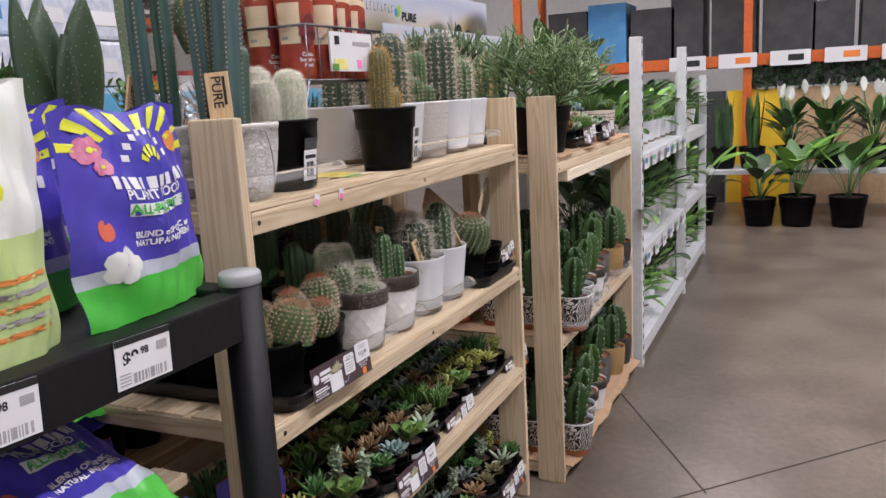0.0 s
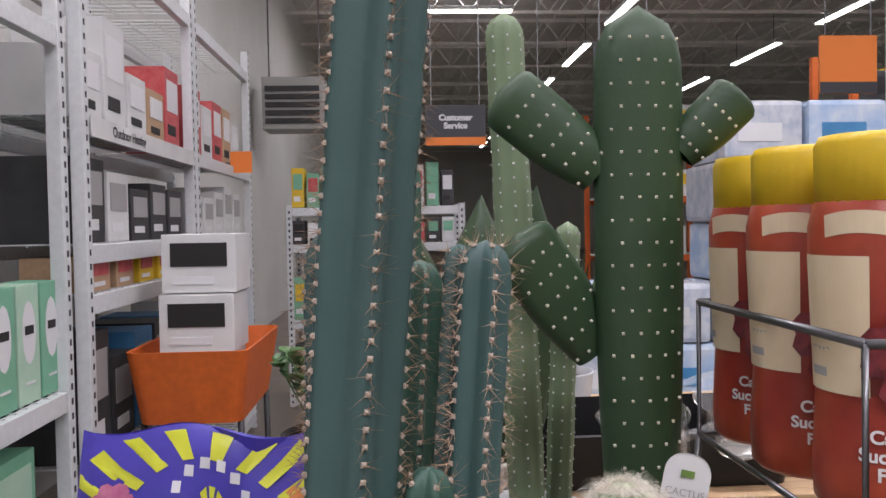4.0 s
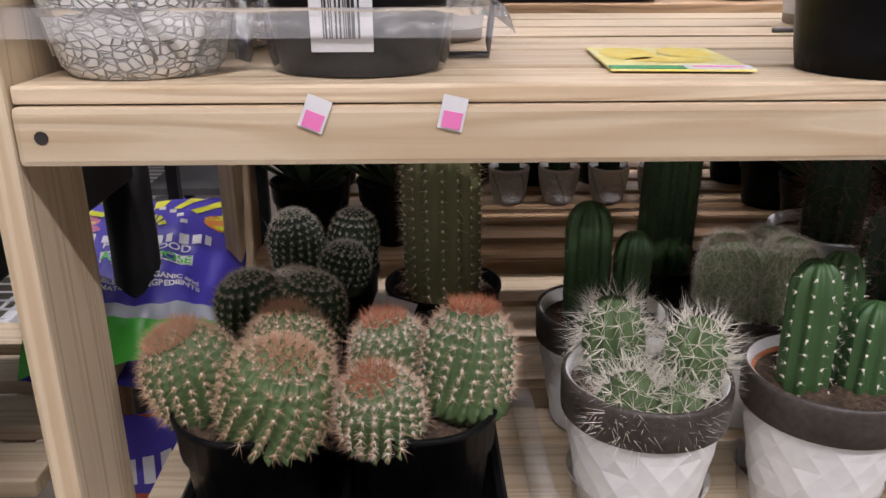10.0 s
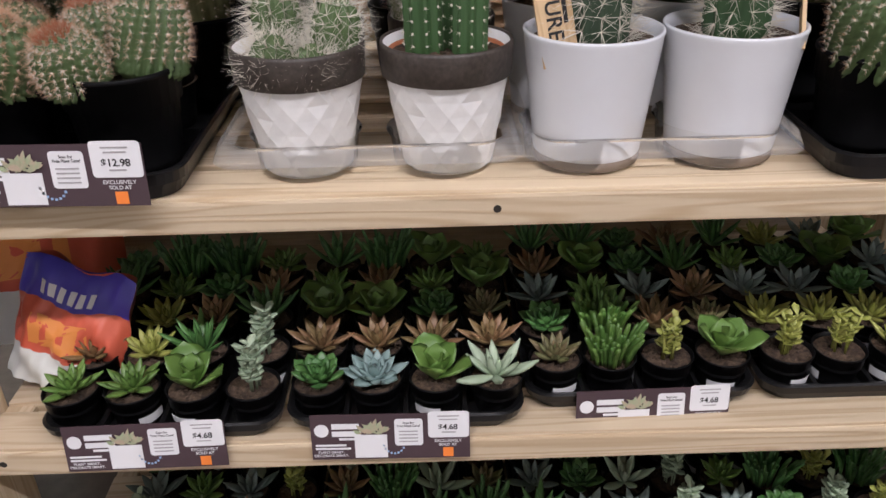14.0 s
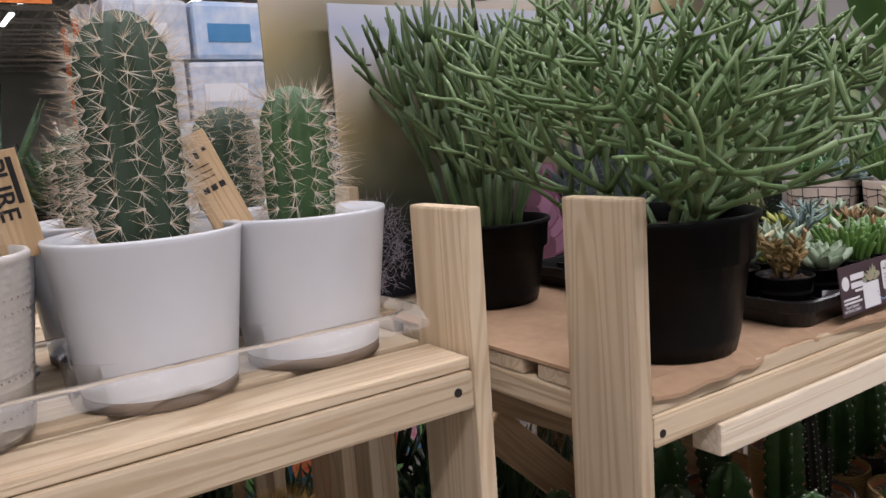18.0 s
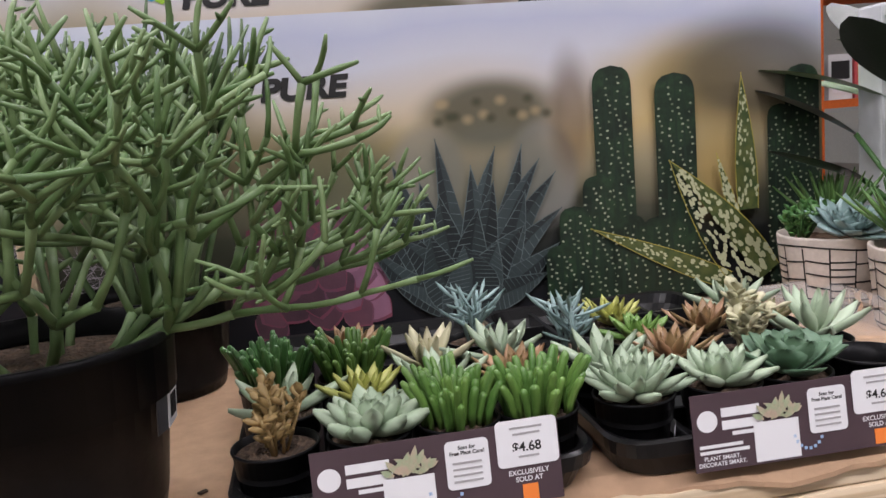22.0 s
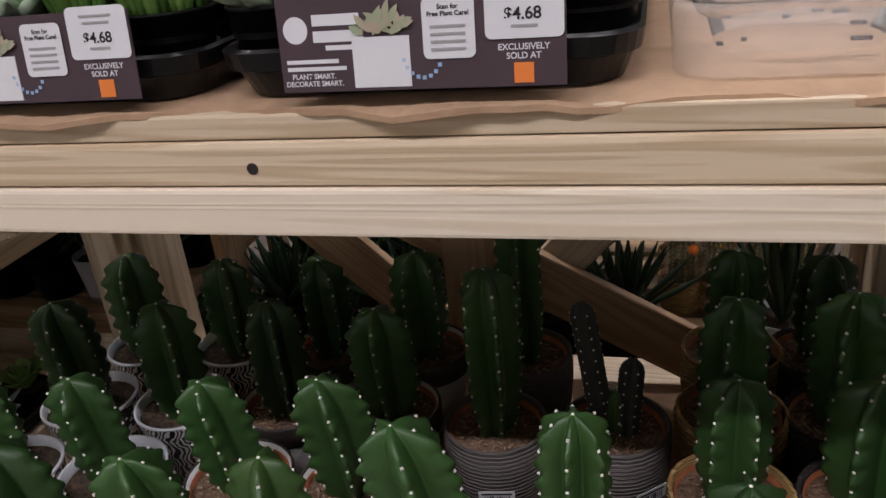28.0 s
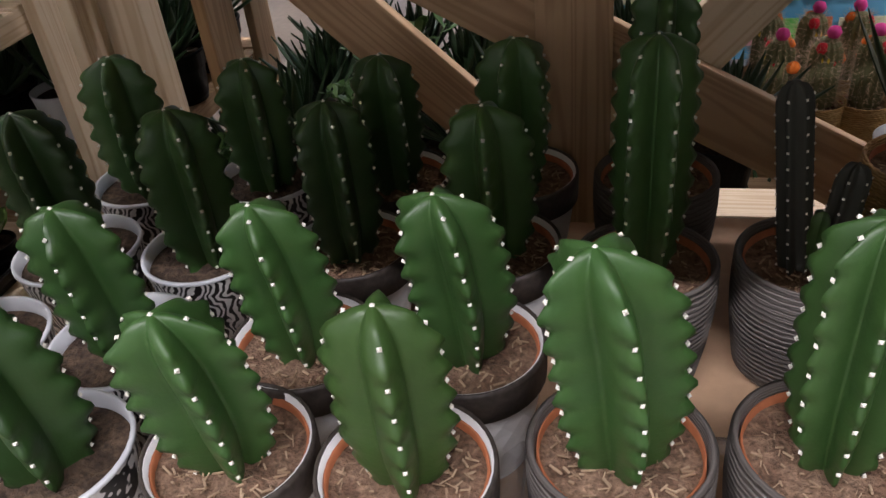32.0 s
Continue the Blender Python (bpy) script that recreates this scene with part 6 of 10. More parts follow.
fc = potted("dark_column_cactus", (0.410, 0.215, S2 + 0.002), "facet", 0.062, 0.120, "dark ribbed cactus stems in a brown-rimmed pot")
clump(fc, [(-0.015, 0, 0.1, 0, -1, dict(h=0.125, r=0.022, ribs=9, depth=0.25, steps=22, sub=6, top=0.25, spacing=0.012)), (0.024, 0.0, 0.1, 0, 3, dict(h=0.095, r=0.018, ribs=9, depth=0.25, steps=20, sub=6, top=0.25, spacing=0.012))], DARK_STEM, "", (4, 0.004, 0.0003, 1.3, SPINE_DARK), 24)
old_man(0.560, 0.225, S2 + 0.002, "facet", 0.062, 0.120, [(-0.024, 0, 0, -6, 0.085, 0.030), (0.022, -0.008, 0, 6, 0.082, 0.030), (0.02, 0.03, 0, 0, 0.08, 0.028)], 19, 700, "woolly grey old-man cactus in a brown-rimmed pot")
dk = potted("dark_column_cactus", (0.520, 0.390, S2 + 0.002), "black", 0.055, 0.10, "tall dark column cactus in a black pot")
clump(dk, [(0, 0, 0.085, 0, 1, dict(h=0.20, r=0.032, ribs=14, depth=0.16, steps=24, sub=4, top=0.3, spacing=0.011))], DARK_STEM, "", (5, 0.009, 0.0003, 1.2, SPINE_DARK), 27)
clear_tray(0.330, 0.632, 0.016, 0.300, S2, 0.040, [(0.415, 0.078, 0.050), (0.556, 0.078, 0.050)])
clear_tray(0.634, 0.912, 0.010, 0.300, S2, 0.042, [(0.700, 0.082, 0.055), (0.842, 0.086, 0.055)])

tf = black_tray(0.932, 1.186, -0.012, 0.30, S2, 0.028, "black plastic tray with one ball cactus and empty pots", cells=(2, 2))
sign(1.062, -0.022, S2 + 0.078, "$12.98", tilt=-8, turn=3, scale=0.66)
ball(1.000, 0.080, BZ, "black", 0.060, 0.100, [(0.000, -0.010, 12, -10, 0.104, 0.056)], BALL_GREEN, (7, 0.008, 0.0003, 1.3, SPINE_PINK), "large red-crowned ball cactus in a black nursery pot", crown=SPINE_RED, seed=33)
potted("empty_pot", (1.120, 0.075, BZ), "black", 0.056, 0.080, "empty black nursery pot", "pot", fill=0.05)
ball(0.99, 0.25, BZ, "black", 0.060, 0.12, [(0, 0, 0, 0, 0.085, 0.045)], OLIVE_STEM, (9, 0.016, 0.0004, 1.3, SPINE_TAN), "golden-spined barrel cactus in a black pot", seed=36)
ball(1.115, 0.225, BZ, "black", 0.060, 0.12, [(0, 0, 0, 0, 0.07, 0.044)], OLIVE_STEM, (10, 0.016, 0.0004, 1.3, SPINE_GOLD), "golden barrel cactus in a black pot", seed=37)
lt = potted("dark_column_cactus", (1.02, 0.42, S2 + 0.002), "black", 0.07, 0.12, "leaning dark ribbed cactus stems in a black pot")
clump(lt, [(0.0, 0, 0.1, 0, 28, dict(h=0.24, r=0.042, ribs=14, depth=0.2, steps=24, sub=5, top=0.3, spacing=0.012)), (0.045, 0, 0.1, 0, 2, dict(h=0.15, r=0.022, ribs=12, depth=0.2, steps=20, sub=4, top=0.3, spacing=0.012)), (0.085, 0, 0.1, 0, 12, dict(h=0.17, r=0.022, ribs=12, depth=0.2, steps=20, sub=4, top=0.3, spacing=0.012))], DARK_STEM, "", (4, 0.006, 0.0003, 1.2, SPINE_TAN), 44)

# ---------------------------------------------------------------- rack one, third and bottom shelf: trays of succulents
FRONT = ["star_green", "star_green", "flapjack", "crassula", "rosette_deep", "rosette_blue", "flapjack", "pale_star", "red_rosette", "fingers", "jade", "flapjack", "jade", "jade", "star_yellow", "jade"]
SECOND = ["star_brown", "star_yellow", "aloe", "crassula", "star_brown", "star_brown", "star_brown", "star_brown", "rosette_deep", "fingers", "star_brown", "red_rosette", "star_yellow", "star_yellow", "star_yellow", "fingers_deep"]
THIRD = ["aloe", "star_yellow", "star_brown", "aloe", "flapjack", "flapjack", "rosette_deep", "red_rosette", "grey_star", "star_green", "grey_star", "star_brown", "grey_star", "grey_star", "rosette_deep", "grey_star"]
REST = ["rosette_deep", "star_brown", "aloe", "flapjack", "grey_star", "fingers_deep", "star_green", "star_yellow"]
TX = [(0.078, 0.360), (0.364, 0.646), (0.650, 0.932), (0.936, 1.214)]
rr = random.Random(21)
for k, (a, b) in enumerate(TX):
    y0 = (0.000, 0.004, 0.034, 0.036)[k]
    black_tray(a, b, y0, y0 + 0.36, S3, 0.026, "black plastic tray full of small potted succulents", "succulent trays")
    sign((a + b) / 2 - (0.015, 0.018, -0.01, -0.05)[k] + (0.0 if k < 3 else 0.12), y0 - 0.006, S3 + 0.005, "$4.68", tilt=-9, turn=(1, -1, 1, -2)[k], scale=1.0)
    for i in range(4):
        for j in range(5):
            x = a + 0.036 + i * 0.070
            y = y0 + 0.042 + j * 0.068
            kind = (FRONT, SECOND, THIRD)[j][4 * k + i] if j < 3 else rr.choice(REST)
            succulent(kind, x + rr.uniform(-0.004, 0.004), y, S3 + 0.008, rr.uniform(0, 360), 1.0, (i + j) % 2)
LOWKINDS = ["red_rosette", "rosette_deep", "jade", "fingers_deep", "star_brown", "crassula", "grey_star", "pale_star", "star_green", "aloe"]
for k, (a, b) in enumerate(TX):
    black_tray(a, b, 0.0, 0.36, S4, 0.026, "black plastic tray full of small potted succulents", "succulent trays")
    sign((a + b) / 2, -0.008, S4 + 0.005, "$4.68", tilt=-9)
    for i in range(4):
        for j in range(5):
            succulent(rr.choice(LOWKINDS), a + 0.036 + i * 0.070, 0.042 + j * 0.068, S4 + 0.008, rr.uniform(0, 360), 1.0, (i + j) % 2)


# ---------------------------------------------------------------- rack two: rear frame and braces
def strut(parent, name, a, b, width, thick, mat=None, label=""):
    """A board from a to b in a plane of constant y, its broad face to the front."""
    a, b = Vector(a), Vector(b)
    d = (b - a)
    L = d.length
    d.normalize()
    up = Vector((0, 1, 0)).cross(d) * -1
    m = Matrix(((d.x, up.x, 0, a.x - up.x * width / 2), (0, 0, 1, a.y), (d.z, up.z, 0, a.z - up.z * width / 2), (0, 0, 0, 1)))
    if m.to_3x3().determinant() < 0:
        m = m @ Matrix.Scale(-1, 4, (0, 0, 1))
    at = RACK2.matrix_basis.inverted() @ m
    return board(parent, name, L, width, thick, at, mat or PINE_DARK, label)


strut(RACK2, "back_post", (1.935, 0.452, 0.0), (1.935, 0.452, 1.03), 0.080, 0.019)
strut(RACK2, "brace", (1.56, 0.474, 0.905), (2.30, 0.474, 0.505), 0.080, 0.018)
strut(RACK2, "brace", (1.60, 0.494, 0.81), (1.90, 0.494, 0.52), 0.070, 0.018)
strut(RACK2, "brace", (2.24, 0.494, 0.885), (1.92, 0.494, 0.515), 0.066, 0.018, PINE)
board(RACK2, "rear_side_post", 1.0, 0.095, 0.045, RACK2.matrix_basis.inverted() @ Matrix(((0, 1, 0, 1.318), (0, 0, 1, 0.485), (1, 0, 0, 0.0), (0, 0, 0, 1))), PINE)
board(RACK2, "rear_side_post", 1.0, 0.06, 0.045, RACK2.matrix_basis.inverted() @ Matrix(((0, 1, 0, 2.430), (0, 0, 1, 0.485), (1, 0, 0, 0.0), (0, 0, 0, 1))), PINE)


# ---------------------------------------------------------------- posters behind the top shelf
def print_sky(name, dz):
    """Printed landscape: pale sky, yellow haze and soft out-of-focus plants. dz: how far the picture sits up the board."""
    m = bpy.data.materials.new(name)
    m.use_nodes = True
    nt = m.node_tree
    bsdf = nt.nodes["Principled BSDF"]
    bsdf.inputs["Roughness"].default_value = 0.42
    bsdf.inputs["Specular IOR Level"].default_value = 0.25
    tc = nt.nodes.new("ShaderNodeTexCoord")
    move = nt.nodes.new("ShaderNodeVectorMath")
    move.operation = "ADD"
    move.inputs[1].default_value = (1.36, 0, 1.062 - dz)
    nt.links.new(tc.outputs["Object"], move.inputs[0])
    sep = nt.nodes.new("ShaderNodeSeparateXYZ")
    nt.links.new(move.outputs[0], sep.inputs[0])
    nz = nt.nodes.new("ShaderNodeTexNoise")
    nz.inputs["Scale"].default_value = 6.0
    nz.inputs["Detail"].default_value = 1.0
    nt.links.new(move.outputs[0], nz.inputs["Vector"])
    off = nt.nodes.new("ShaderNodeMath")
    off.operation = "MULTIPLY_ADD"
    off.inputs[1].default_value = 0.09
    nt.links.new(nz.outputs["Fac"], off.inputs[0])
    nt.links.new(sep.outputs["Z"], off.inputs[2])
    mr = nt.nodes.new("ShaderNodeMapRange")
    mr.inputs["From Min"].default_value, mr.inputs["From Max"].default_value = 1.105, 1.560
    nt.links.new(off.outputs[0], mr.inputs["Value"])
    cr = nt.nodes.new("ShaderNodeValToRGB")
    els = cr.color_ramp.elements
    rows = ((0.0, (0.010, 0.010, 0.014)), (0.20, (0.016, 0.018, 0.018)), (0.34, (0.075, 0.075, 0.050)), (0.46, (0.30, 0.26, 0.16)), (0.58, (0.52, 0.40, 0.20)), (0.69, (0.58, 0.50, 0.39)), (0.80, (0.55, 0.56, 0.62)), (0.90, (0.46, 0.49, 0.62)), (1.0, (0.58, 0.61, 0.68)))
    while len(els) < len(rows):
        els.new(0.5)
    for e, (p, c) in zip(els, rows):
        e.position, e.color = p, (*c, 1)
    nt.links.new(mr.outputs["Result"], cr.inputs["Fac"])
    last = cr.outputs["Color"]

    def blob(last, cx, cz, rx, rz, colour, soft, strength=1.0):
        """A soft-edged oval of printed colour."""
        mp = nt.nodes.new("ShaderNodeMapping")
        mp.vector_type = "TEXTURE"
        mp.inputs["Location"].default_value = (cx, 0, cz)
        mp.inputs["Scale"].default_value = (rx, 1000, rz)
        nt.links.new(move.outputs[0], mp.inputs["Vector"])
        ln = nt.nodes.new("ShaderNodeVectorMath")
        ln.operation = "LENGTH"
        nt.links.new(mp.outputs[0], ln.inputs[0])
        fade = nt.nodes.new("ShaderNodeMapRange")
        fade.interpolation_type = "SMOOTHSTEP"
        fade.inputs["From Min"].default_value, fade.inputs["From Max"].default_value = 1 + soft, 1 - soft
        fade.inputs["To Max"].default_value = strength
        nt.links.new(ln.outputs["Value"], fade.inputs["Value"])
        mix = nt.nodes.new("ShaderNodeMix")
        mix.data_type = "RGBA"
        mix.inputs["B"].default_value = (*colour, 1)
        nt.links.new(last, mix.inputs["A"])
        nt.links.new(fade.outputs["Result"], mix.inputs["Factor"])
        return mix.outputs["Result"]

    for row in ((2.26, 1.385, 0.10, 0.055, (0.46, 0.33, 0.10), 0.7, 0.8), (2.36, 1.385, 0.14, 0.075, (0.075, 0.065, 0.045), 0.45, 0.85), (2.30, 1.25, 0.05, 0.06, (0.42, 0.30, 0.11), 0.6, 0.8),
                (1.73, 1.295, 0.11, 0.060, (0.065, 0.080, 0.045), 0.6, 0.8), (1.50, 1.30, 0.13, 0.10, (0.10, 0.115, 0.075), 0.6, 0.7), (1.96, 1.355, 0.092, 0.048, (0.085, 0.080, 0.050), 0.35, 0.9),
                (1.865, 1.285, 0.05, 0.060, (0.25, 0.24, 0.20), 0.25, 0.75), (2.03, 1.265, 0.050, 0.075, (0.23, 0.225, 0.20), 0.18, 0.8), (1.95, 1.27, 0.10, 0.075, (0.14, 0.145, 0.115), 0.3, 0.6),
                (2.075, 1.34, 0.03, 0.08, (0.13, 0.085, 0.05), 0.5, 0.7)):
        last = blob(last, *row)
    for i in range(15):
        last = blob(last, 1.885 + 0.013 * (i % 13) + 0.004 * math.sin(i * 5), 1.348 + 0.016 * math.sin(i * 2.1) + 0.010 * (i % 3), 0.0065, 0.0055, (0.36, 0.28, 0.16) if i % 2 else (0.05, 0.055, 0.03), 0.95, 0.75)
    nt.links.new(last, bsdf.inputs["Base Color"])
    return m


def flat(points, y):
    return [(x, y, z) for x, z in points], [tuple(range(len(points)))]


def petal(x, z, L, w, ang, y, blunt=0.5, n=5):
    """A flat pointed leaf from (x, z) at an angle in the poster's plane."""
    ca, sa = math.cos(radians(ang)), math.sin(radians(ang))
    left, right = [], []
    for i in range(n + 1):
        f = i / n
        ww = w / 2 * math.sin(math.pi * (0.16 + 0.84 * f) ** (0.75 + blunt)) if i < n else 0
        left.append((x + ca * L * f - sa * ww, z + sa * L * f + ca * ww))
        if i < n:
            right.append((x + ca * L * f + sa * ww, z + sa * L * f - ca * ww))
    return flat(left + right[::-1], y)


def oval(x, z, rx, rz, y, n=16, ang=0.0):
    ca, sa = math.cos(radians(ang)), math.sin(radians(ang))
    return flat([(x + ca * rx * math.cos(6.2832 * k / n) - sa * rz * math.sin(6.2832 * k / n), z + sa * rx * math.cos(6.2832 * k / n) + ca * rz * math.sin(6.2832 * k / n)) for k in range(n)], y)


PRINT_DARK = leafy("print_dark_leaf", (0.004, 0.007, 0.008), (0.018, 0.026, 0.028), 0.45, 0.05)
PRINT_LEAF = leafy("print_grey_leaf", (0.005, 0.009, 0.010), (0.046, 0.066, 0.068), 0.45, 0.05)
PRINT_LINE = leafy("print_pale_line", (0.012, 0.018, 0.019), (0.15, 0.195, 0.195), 0.45, 0.05)
PRINT_CACTUS = material("print_green", (0.006, 0.015, 0.008), 0.45, second=(0.016, 0.040, 0.017), second_scale=30, noise_scale=120, noise_amount=0.2)
PRINT_RIB = material("print_rib", (0.010, 0.026, 0.014), 0.45)
PRINT_SPINE = leafy("print_spine", (0.05, 0.075, 0.04), (0.44, 0.46, 0.34), 0.45, 0.05)
PRINT_PINK = material("print_pink", (0.21, 0.055, 0.085), 0.45, second=(0.15, 0.07, 0.11), second_scale=40)
PRINT_ROSE = leafy("print_rose", (0.10, 0.045, 0.075), (0.42, 0.20, 0.30), 0.45, 0.05)
PRINT_TOOTH = material("print_tooth", (0.40, 0.34, 0.07), 0.45)
PRINT_MAUVE = leafy("print_mauve", (0.022, 0.017, 0.024), (0.19, 0.075, 0.11), 0.45, 0.05)
PRINT_ALOE = material("print_aloe", (0.045, 0.075, 0.022), 0.45, second=(0.10, 0.12, 0.035), second_scale=60)
PRINT_SPOT = material("print_spot", (0.46, 0.48, 0.30), 0.45)
PRINT_LIME = material("print_lime", (0.30, 0.50, 0.04), 0.45)
PRINT_BLUE = material("print_blue", (0.05, 0.30, 0.55), 0.45)


def printed_column(x, z0, z1, w, y, s=1.0):
    """A printed ribbed cactus: body, dark furrows and rows of pale spines."""
    n = 12
    pts = [(x - w / 2, z0)] + [(x - w / 2 * math.sin(math.pi / 2 * (1 - (i / n) ** 2) ** 0.5), z1 - w * 0.8 + w * 0.8 * i / n) for i in range(n)] + [(x, z1)]
    pts += [(2 * x - px, pz) for px, pz in pts[-2::-1]]
    body = flat(pts[::-1], y)
    ribs, spots = [], []
    for k in (-0.28, 0.02, 0.30):
        ribs.append(flat([(x + k * w - 0.0035, z0), (x + k * w + 0.0035, z0), (x + k * w * 0.6 + 0.001, z1 - 0.012), (x + k * w * 0.6 - 0.001, z1 - 0.012)], y - 0.0002))
    for k in (-0.47, -0.14, 0.16, 0.44):
        m = int((z1 - z0) / 0.010)
        for i in range(m):
            f = i / m
            if f > 0.9 and abs(k) > 0.3:
                continue
            jx = 0.0030 * math.sin(i * 7.3 + k * 9)
            spots.append(oval(x + k * w * (1 - 0.25 * f) + jx, z0 + (z1 - z0 - 0.008) * f + jx, (0.0016 + 0.3 * abs(jx)) * s, 0.0018 * s, y - 0.0004, 5))
    return body, ribs, spots


def poster(x0, x1, y, z0, z1, dx, dz, label):
    t = thing("poster", (x0, y, z0), label, "poster", "plant posters")
    W, H = x1 - x0, z1 - z0
    part("board", boxmesh(0, W, 0, 0.004, 0, H), print_sky("print_sky", dz), t)
    ox, oz = x0 - dx, z0 - dz
    yy = -0.0006
    rnd = random.Random(6)

    def sh(pieces):
        return gather([([(v[0] - ox, v[1], v[2] - oz) for v in p[0]], p[1]) for p in pieces])

    def put(name, pieces, mat, label="", kind=""):
        pieces = [p for p in pieces if all(ox + dx + 0.002 <= v[0] <= ox + dx + W - 0.002 and oz + 0.001 <= v[2] <= oz + dz * 0 + H - 0.002 for v in p[0])]
        if pieces:
            part(name, raw(name, *sh(pieces)), mat, t, label, kind=kind)

    def blade(x, z, tx, tz, w, o, bow=0.0):
        """Two halves of a tapering leaf from (x, z) to its tip, and its cross ridges."""
        d = Vector((tx - x, tz - z))
        n = Vector((-d.y, d.x)).normalized()
        mid, left, right, lines = [], [], [], []
        for k in range(7):
            f = k / 6
            ww = w / 2 * (1 - f ** 1.6) * (1 - 0.30 * (1 - f) ** 3)
            p = Vector((x, z)) + d * f + n * bow * math.sin(math.pi * f)
            mid.append(p)
            left.append(p + n * ww)
            right.append(p - n * ww)
        for k in range(13):
            f = 0.06 + 0.068 * k
            ww = w / 2 * (1 - f ** 1.6) * (1 - 0.30 * (1 - f) ** 3) * 0.94
            p = Vector((x, z)) + d * f + n * bow * math.sin(math.pi * f)
            e = d.normalized()
            for sgn in (-1, 1):
                a, b = p + n * sgn * ww * 0.10 + e * 0.004, p + n * sgn * ww
                lines.append(flat([tuple(a), tuple(b), tuple(b + e * 0.0013), tuple(a + e * 0.0008)], o - 0.00002))
        for side, sgn in ((left, 1), (right, -1)):
            for k in range(6):
                a, b = side[k], side[k + 1]
                lines.append(flat([tuple(a), tuple(b), tuple(b - n * sgn * 0.0011), tuple(a - n * sgn * 0.0013)], o - 0.00002))
        return flat([tuple(p) for p in mid + left[::-1]], o), flat([tuple(p) for p in mid + right[::-1]], o), lines

    # cupped rosette with red leaf edges
    edge, scale, pale = [], [], []
    order = 0
    for radius, count, z_up in ((0.098, 13, 0.0), (0.078, 12, 0.004), (0.056, 10, 0.010), (0.034, 7, 0.016), (0.012, 4, 0.022)):
        for k in range(count):
            a = 360 * (k + 0.37 * order) / count + rnd.uniform(-7, 7)
            ca, sa = math.cos(radians(a)), math.sin(radians(a))
            x, z = 1.698 + radius * ca * 0.72, 1.152 + z_up + radius * 0.66 * sa
            L, w = rnd.uniform(0.044, 0.054), rnd.uniform(0.044, 0.052)
            o = yy - 0.0004 - 0.00004 * (order * 14 + k)
            edge.append(petal(x, z, L, w, a + rnd.uniform(-8, 8), o, 0.55, 7))
            (pale if x > 1.715 and rnd.random() < 0.7 else scale).append(petal(x - 0.0015 * ca, z - 0.0015 * sa, L - 0.0022, w - 0.0026, a, o - 0.00002, 0.55, 7))
        order += 1
    put("rosette_edge", edge, PRINT_PINK, "printed red leaf edges", "stuff")
    put("rosette_leaf", scale, PRINT_MAUVE, "printed dark mauve leaves", "stuff")
    put("rosette_pale_leaf", pale, PRINT_ROSE, "printed rosy mauve leaves", "stuff")
    # dark star plant with ridged leaves
    lit, dark, line = [], [], []
    tips = ((1.764, 1.305, 0.035), (1.961, 1.309, 0.040), (1.877, 1.326, 0.042), (1.999, 1.309, 0.042), (1.814, 1.299, 0.042), (2.023, 1.287, 0.046), (1.924, 1.286, 0.050), (1.788, 1.282, 0.048), (2.046, 1.267, 0.048), (1.850, 1.270, 0.05), (1.748, 1.239, 0.044), (1.955, 1.262, 0.052),
            (2.052, 1.215, 0.046), (1.783, 1.241, 0.052), (2.000, 1.245, 0.056), (1.876, 1.250, 0.058), (1.775, 1.185, 0.044), (2.045, 1.165, 0.046), (1.815, 1.195, 0.058), (1.995, 1.195, 0.060), (1.930, 1.225, 0.064), (1.796, 1.135, 0.046), (2.026, 1.124, 0.046), (1.860, 1.195, 0.068), (1.955, 1.175, 0.070), (1.905, 1.176, 0.085))
    for i, (tx, tz, w) in enumerate(tips):
        o = yy - 0.0046 - 0.00012 * i
        bx, bz = 1.905 + (tx - 1.905) * 0.16, 1.092 + 0.006 * math.sin(i * 3)
        a, b, ls = blade(bx, bz, tx, tz, w * 1.25, o, 0.010 * math.sin(i * 1.7))
        (lit if i % 2 else dark).append(a)
        (dark if i % 2 else lit).append(b)
        line += ls
    put("star_leaf", lit, PRINT_LEAF, "printed grey-green leaf halves", "stuff")
    put("star_leaf_dark", dark, PRINT_DARK, "printed blue-black leaf halves", "stuff")
    put("star_ridge", line, PRINT_LINE, "printed pale ridges", "stuff")
    # columns
    for i, (x, a, b, w) in enumerate(((2.134, 1.07, 1.407, 0.058), (2.228, 1.07, 1.391, 0.062), (2.428, 1.07, 1.390, 0.055), (2.392, 1.07, 1.335, 0.042), (2.105, 1.068, 1.256, 0.046), (2.068, 1.068, 1.215, 0.046), (2.200, 1.068, 1.190, 0.070), (2.150, 1.068, 1.195, 0.050), (2.044, 1.068, 1.162, 0.044), (2.250, 1.068, 1.160, 0.05))):
        b1, r1, s1 = printed_column(x, a, b, w, yy - 0.0082 - 0.0006 * i)
        put("column_cactus", [b1], PRINT_CACTUS, "printed dark green column cactus")
        put("column_furrow", r1, PRINT_RIB, kind="stuff")
        put("column_spine", s1, PRINT_SPINE, kind="stuff")
    # spotted aloe
    spots = []
    for i, (x, z, tx, tz, w) in enumerate(((2.335, 1.185, 2.328, 1.384, 0.046), (2.312, 1.180, 2.286, 1.272, 0.020), (2.300, 1.082, 2.089, 1.181, 0.040), (2.352, 1.078, 2.212, 1.268, 0.105))):
        o = yy - 0.0150 - 0.0004 * i
        a, b, ls = blade(x, z, tx, tz, w, o)
        put("aloe_leaf", [a, b], PRINT_ALOE, "printed yellow-green aloe leaf")
        put("aloe_edge", ls[26:], PRINT_TOOTH, "printed yellow leaf edge", "stuff")
        d = Vector((tx - x, tz - z))
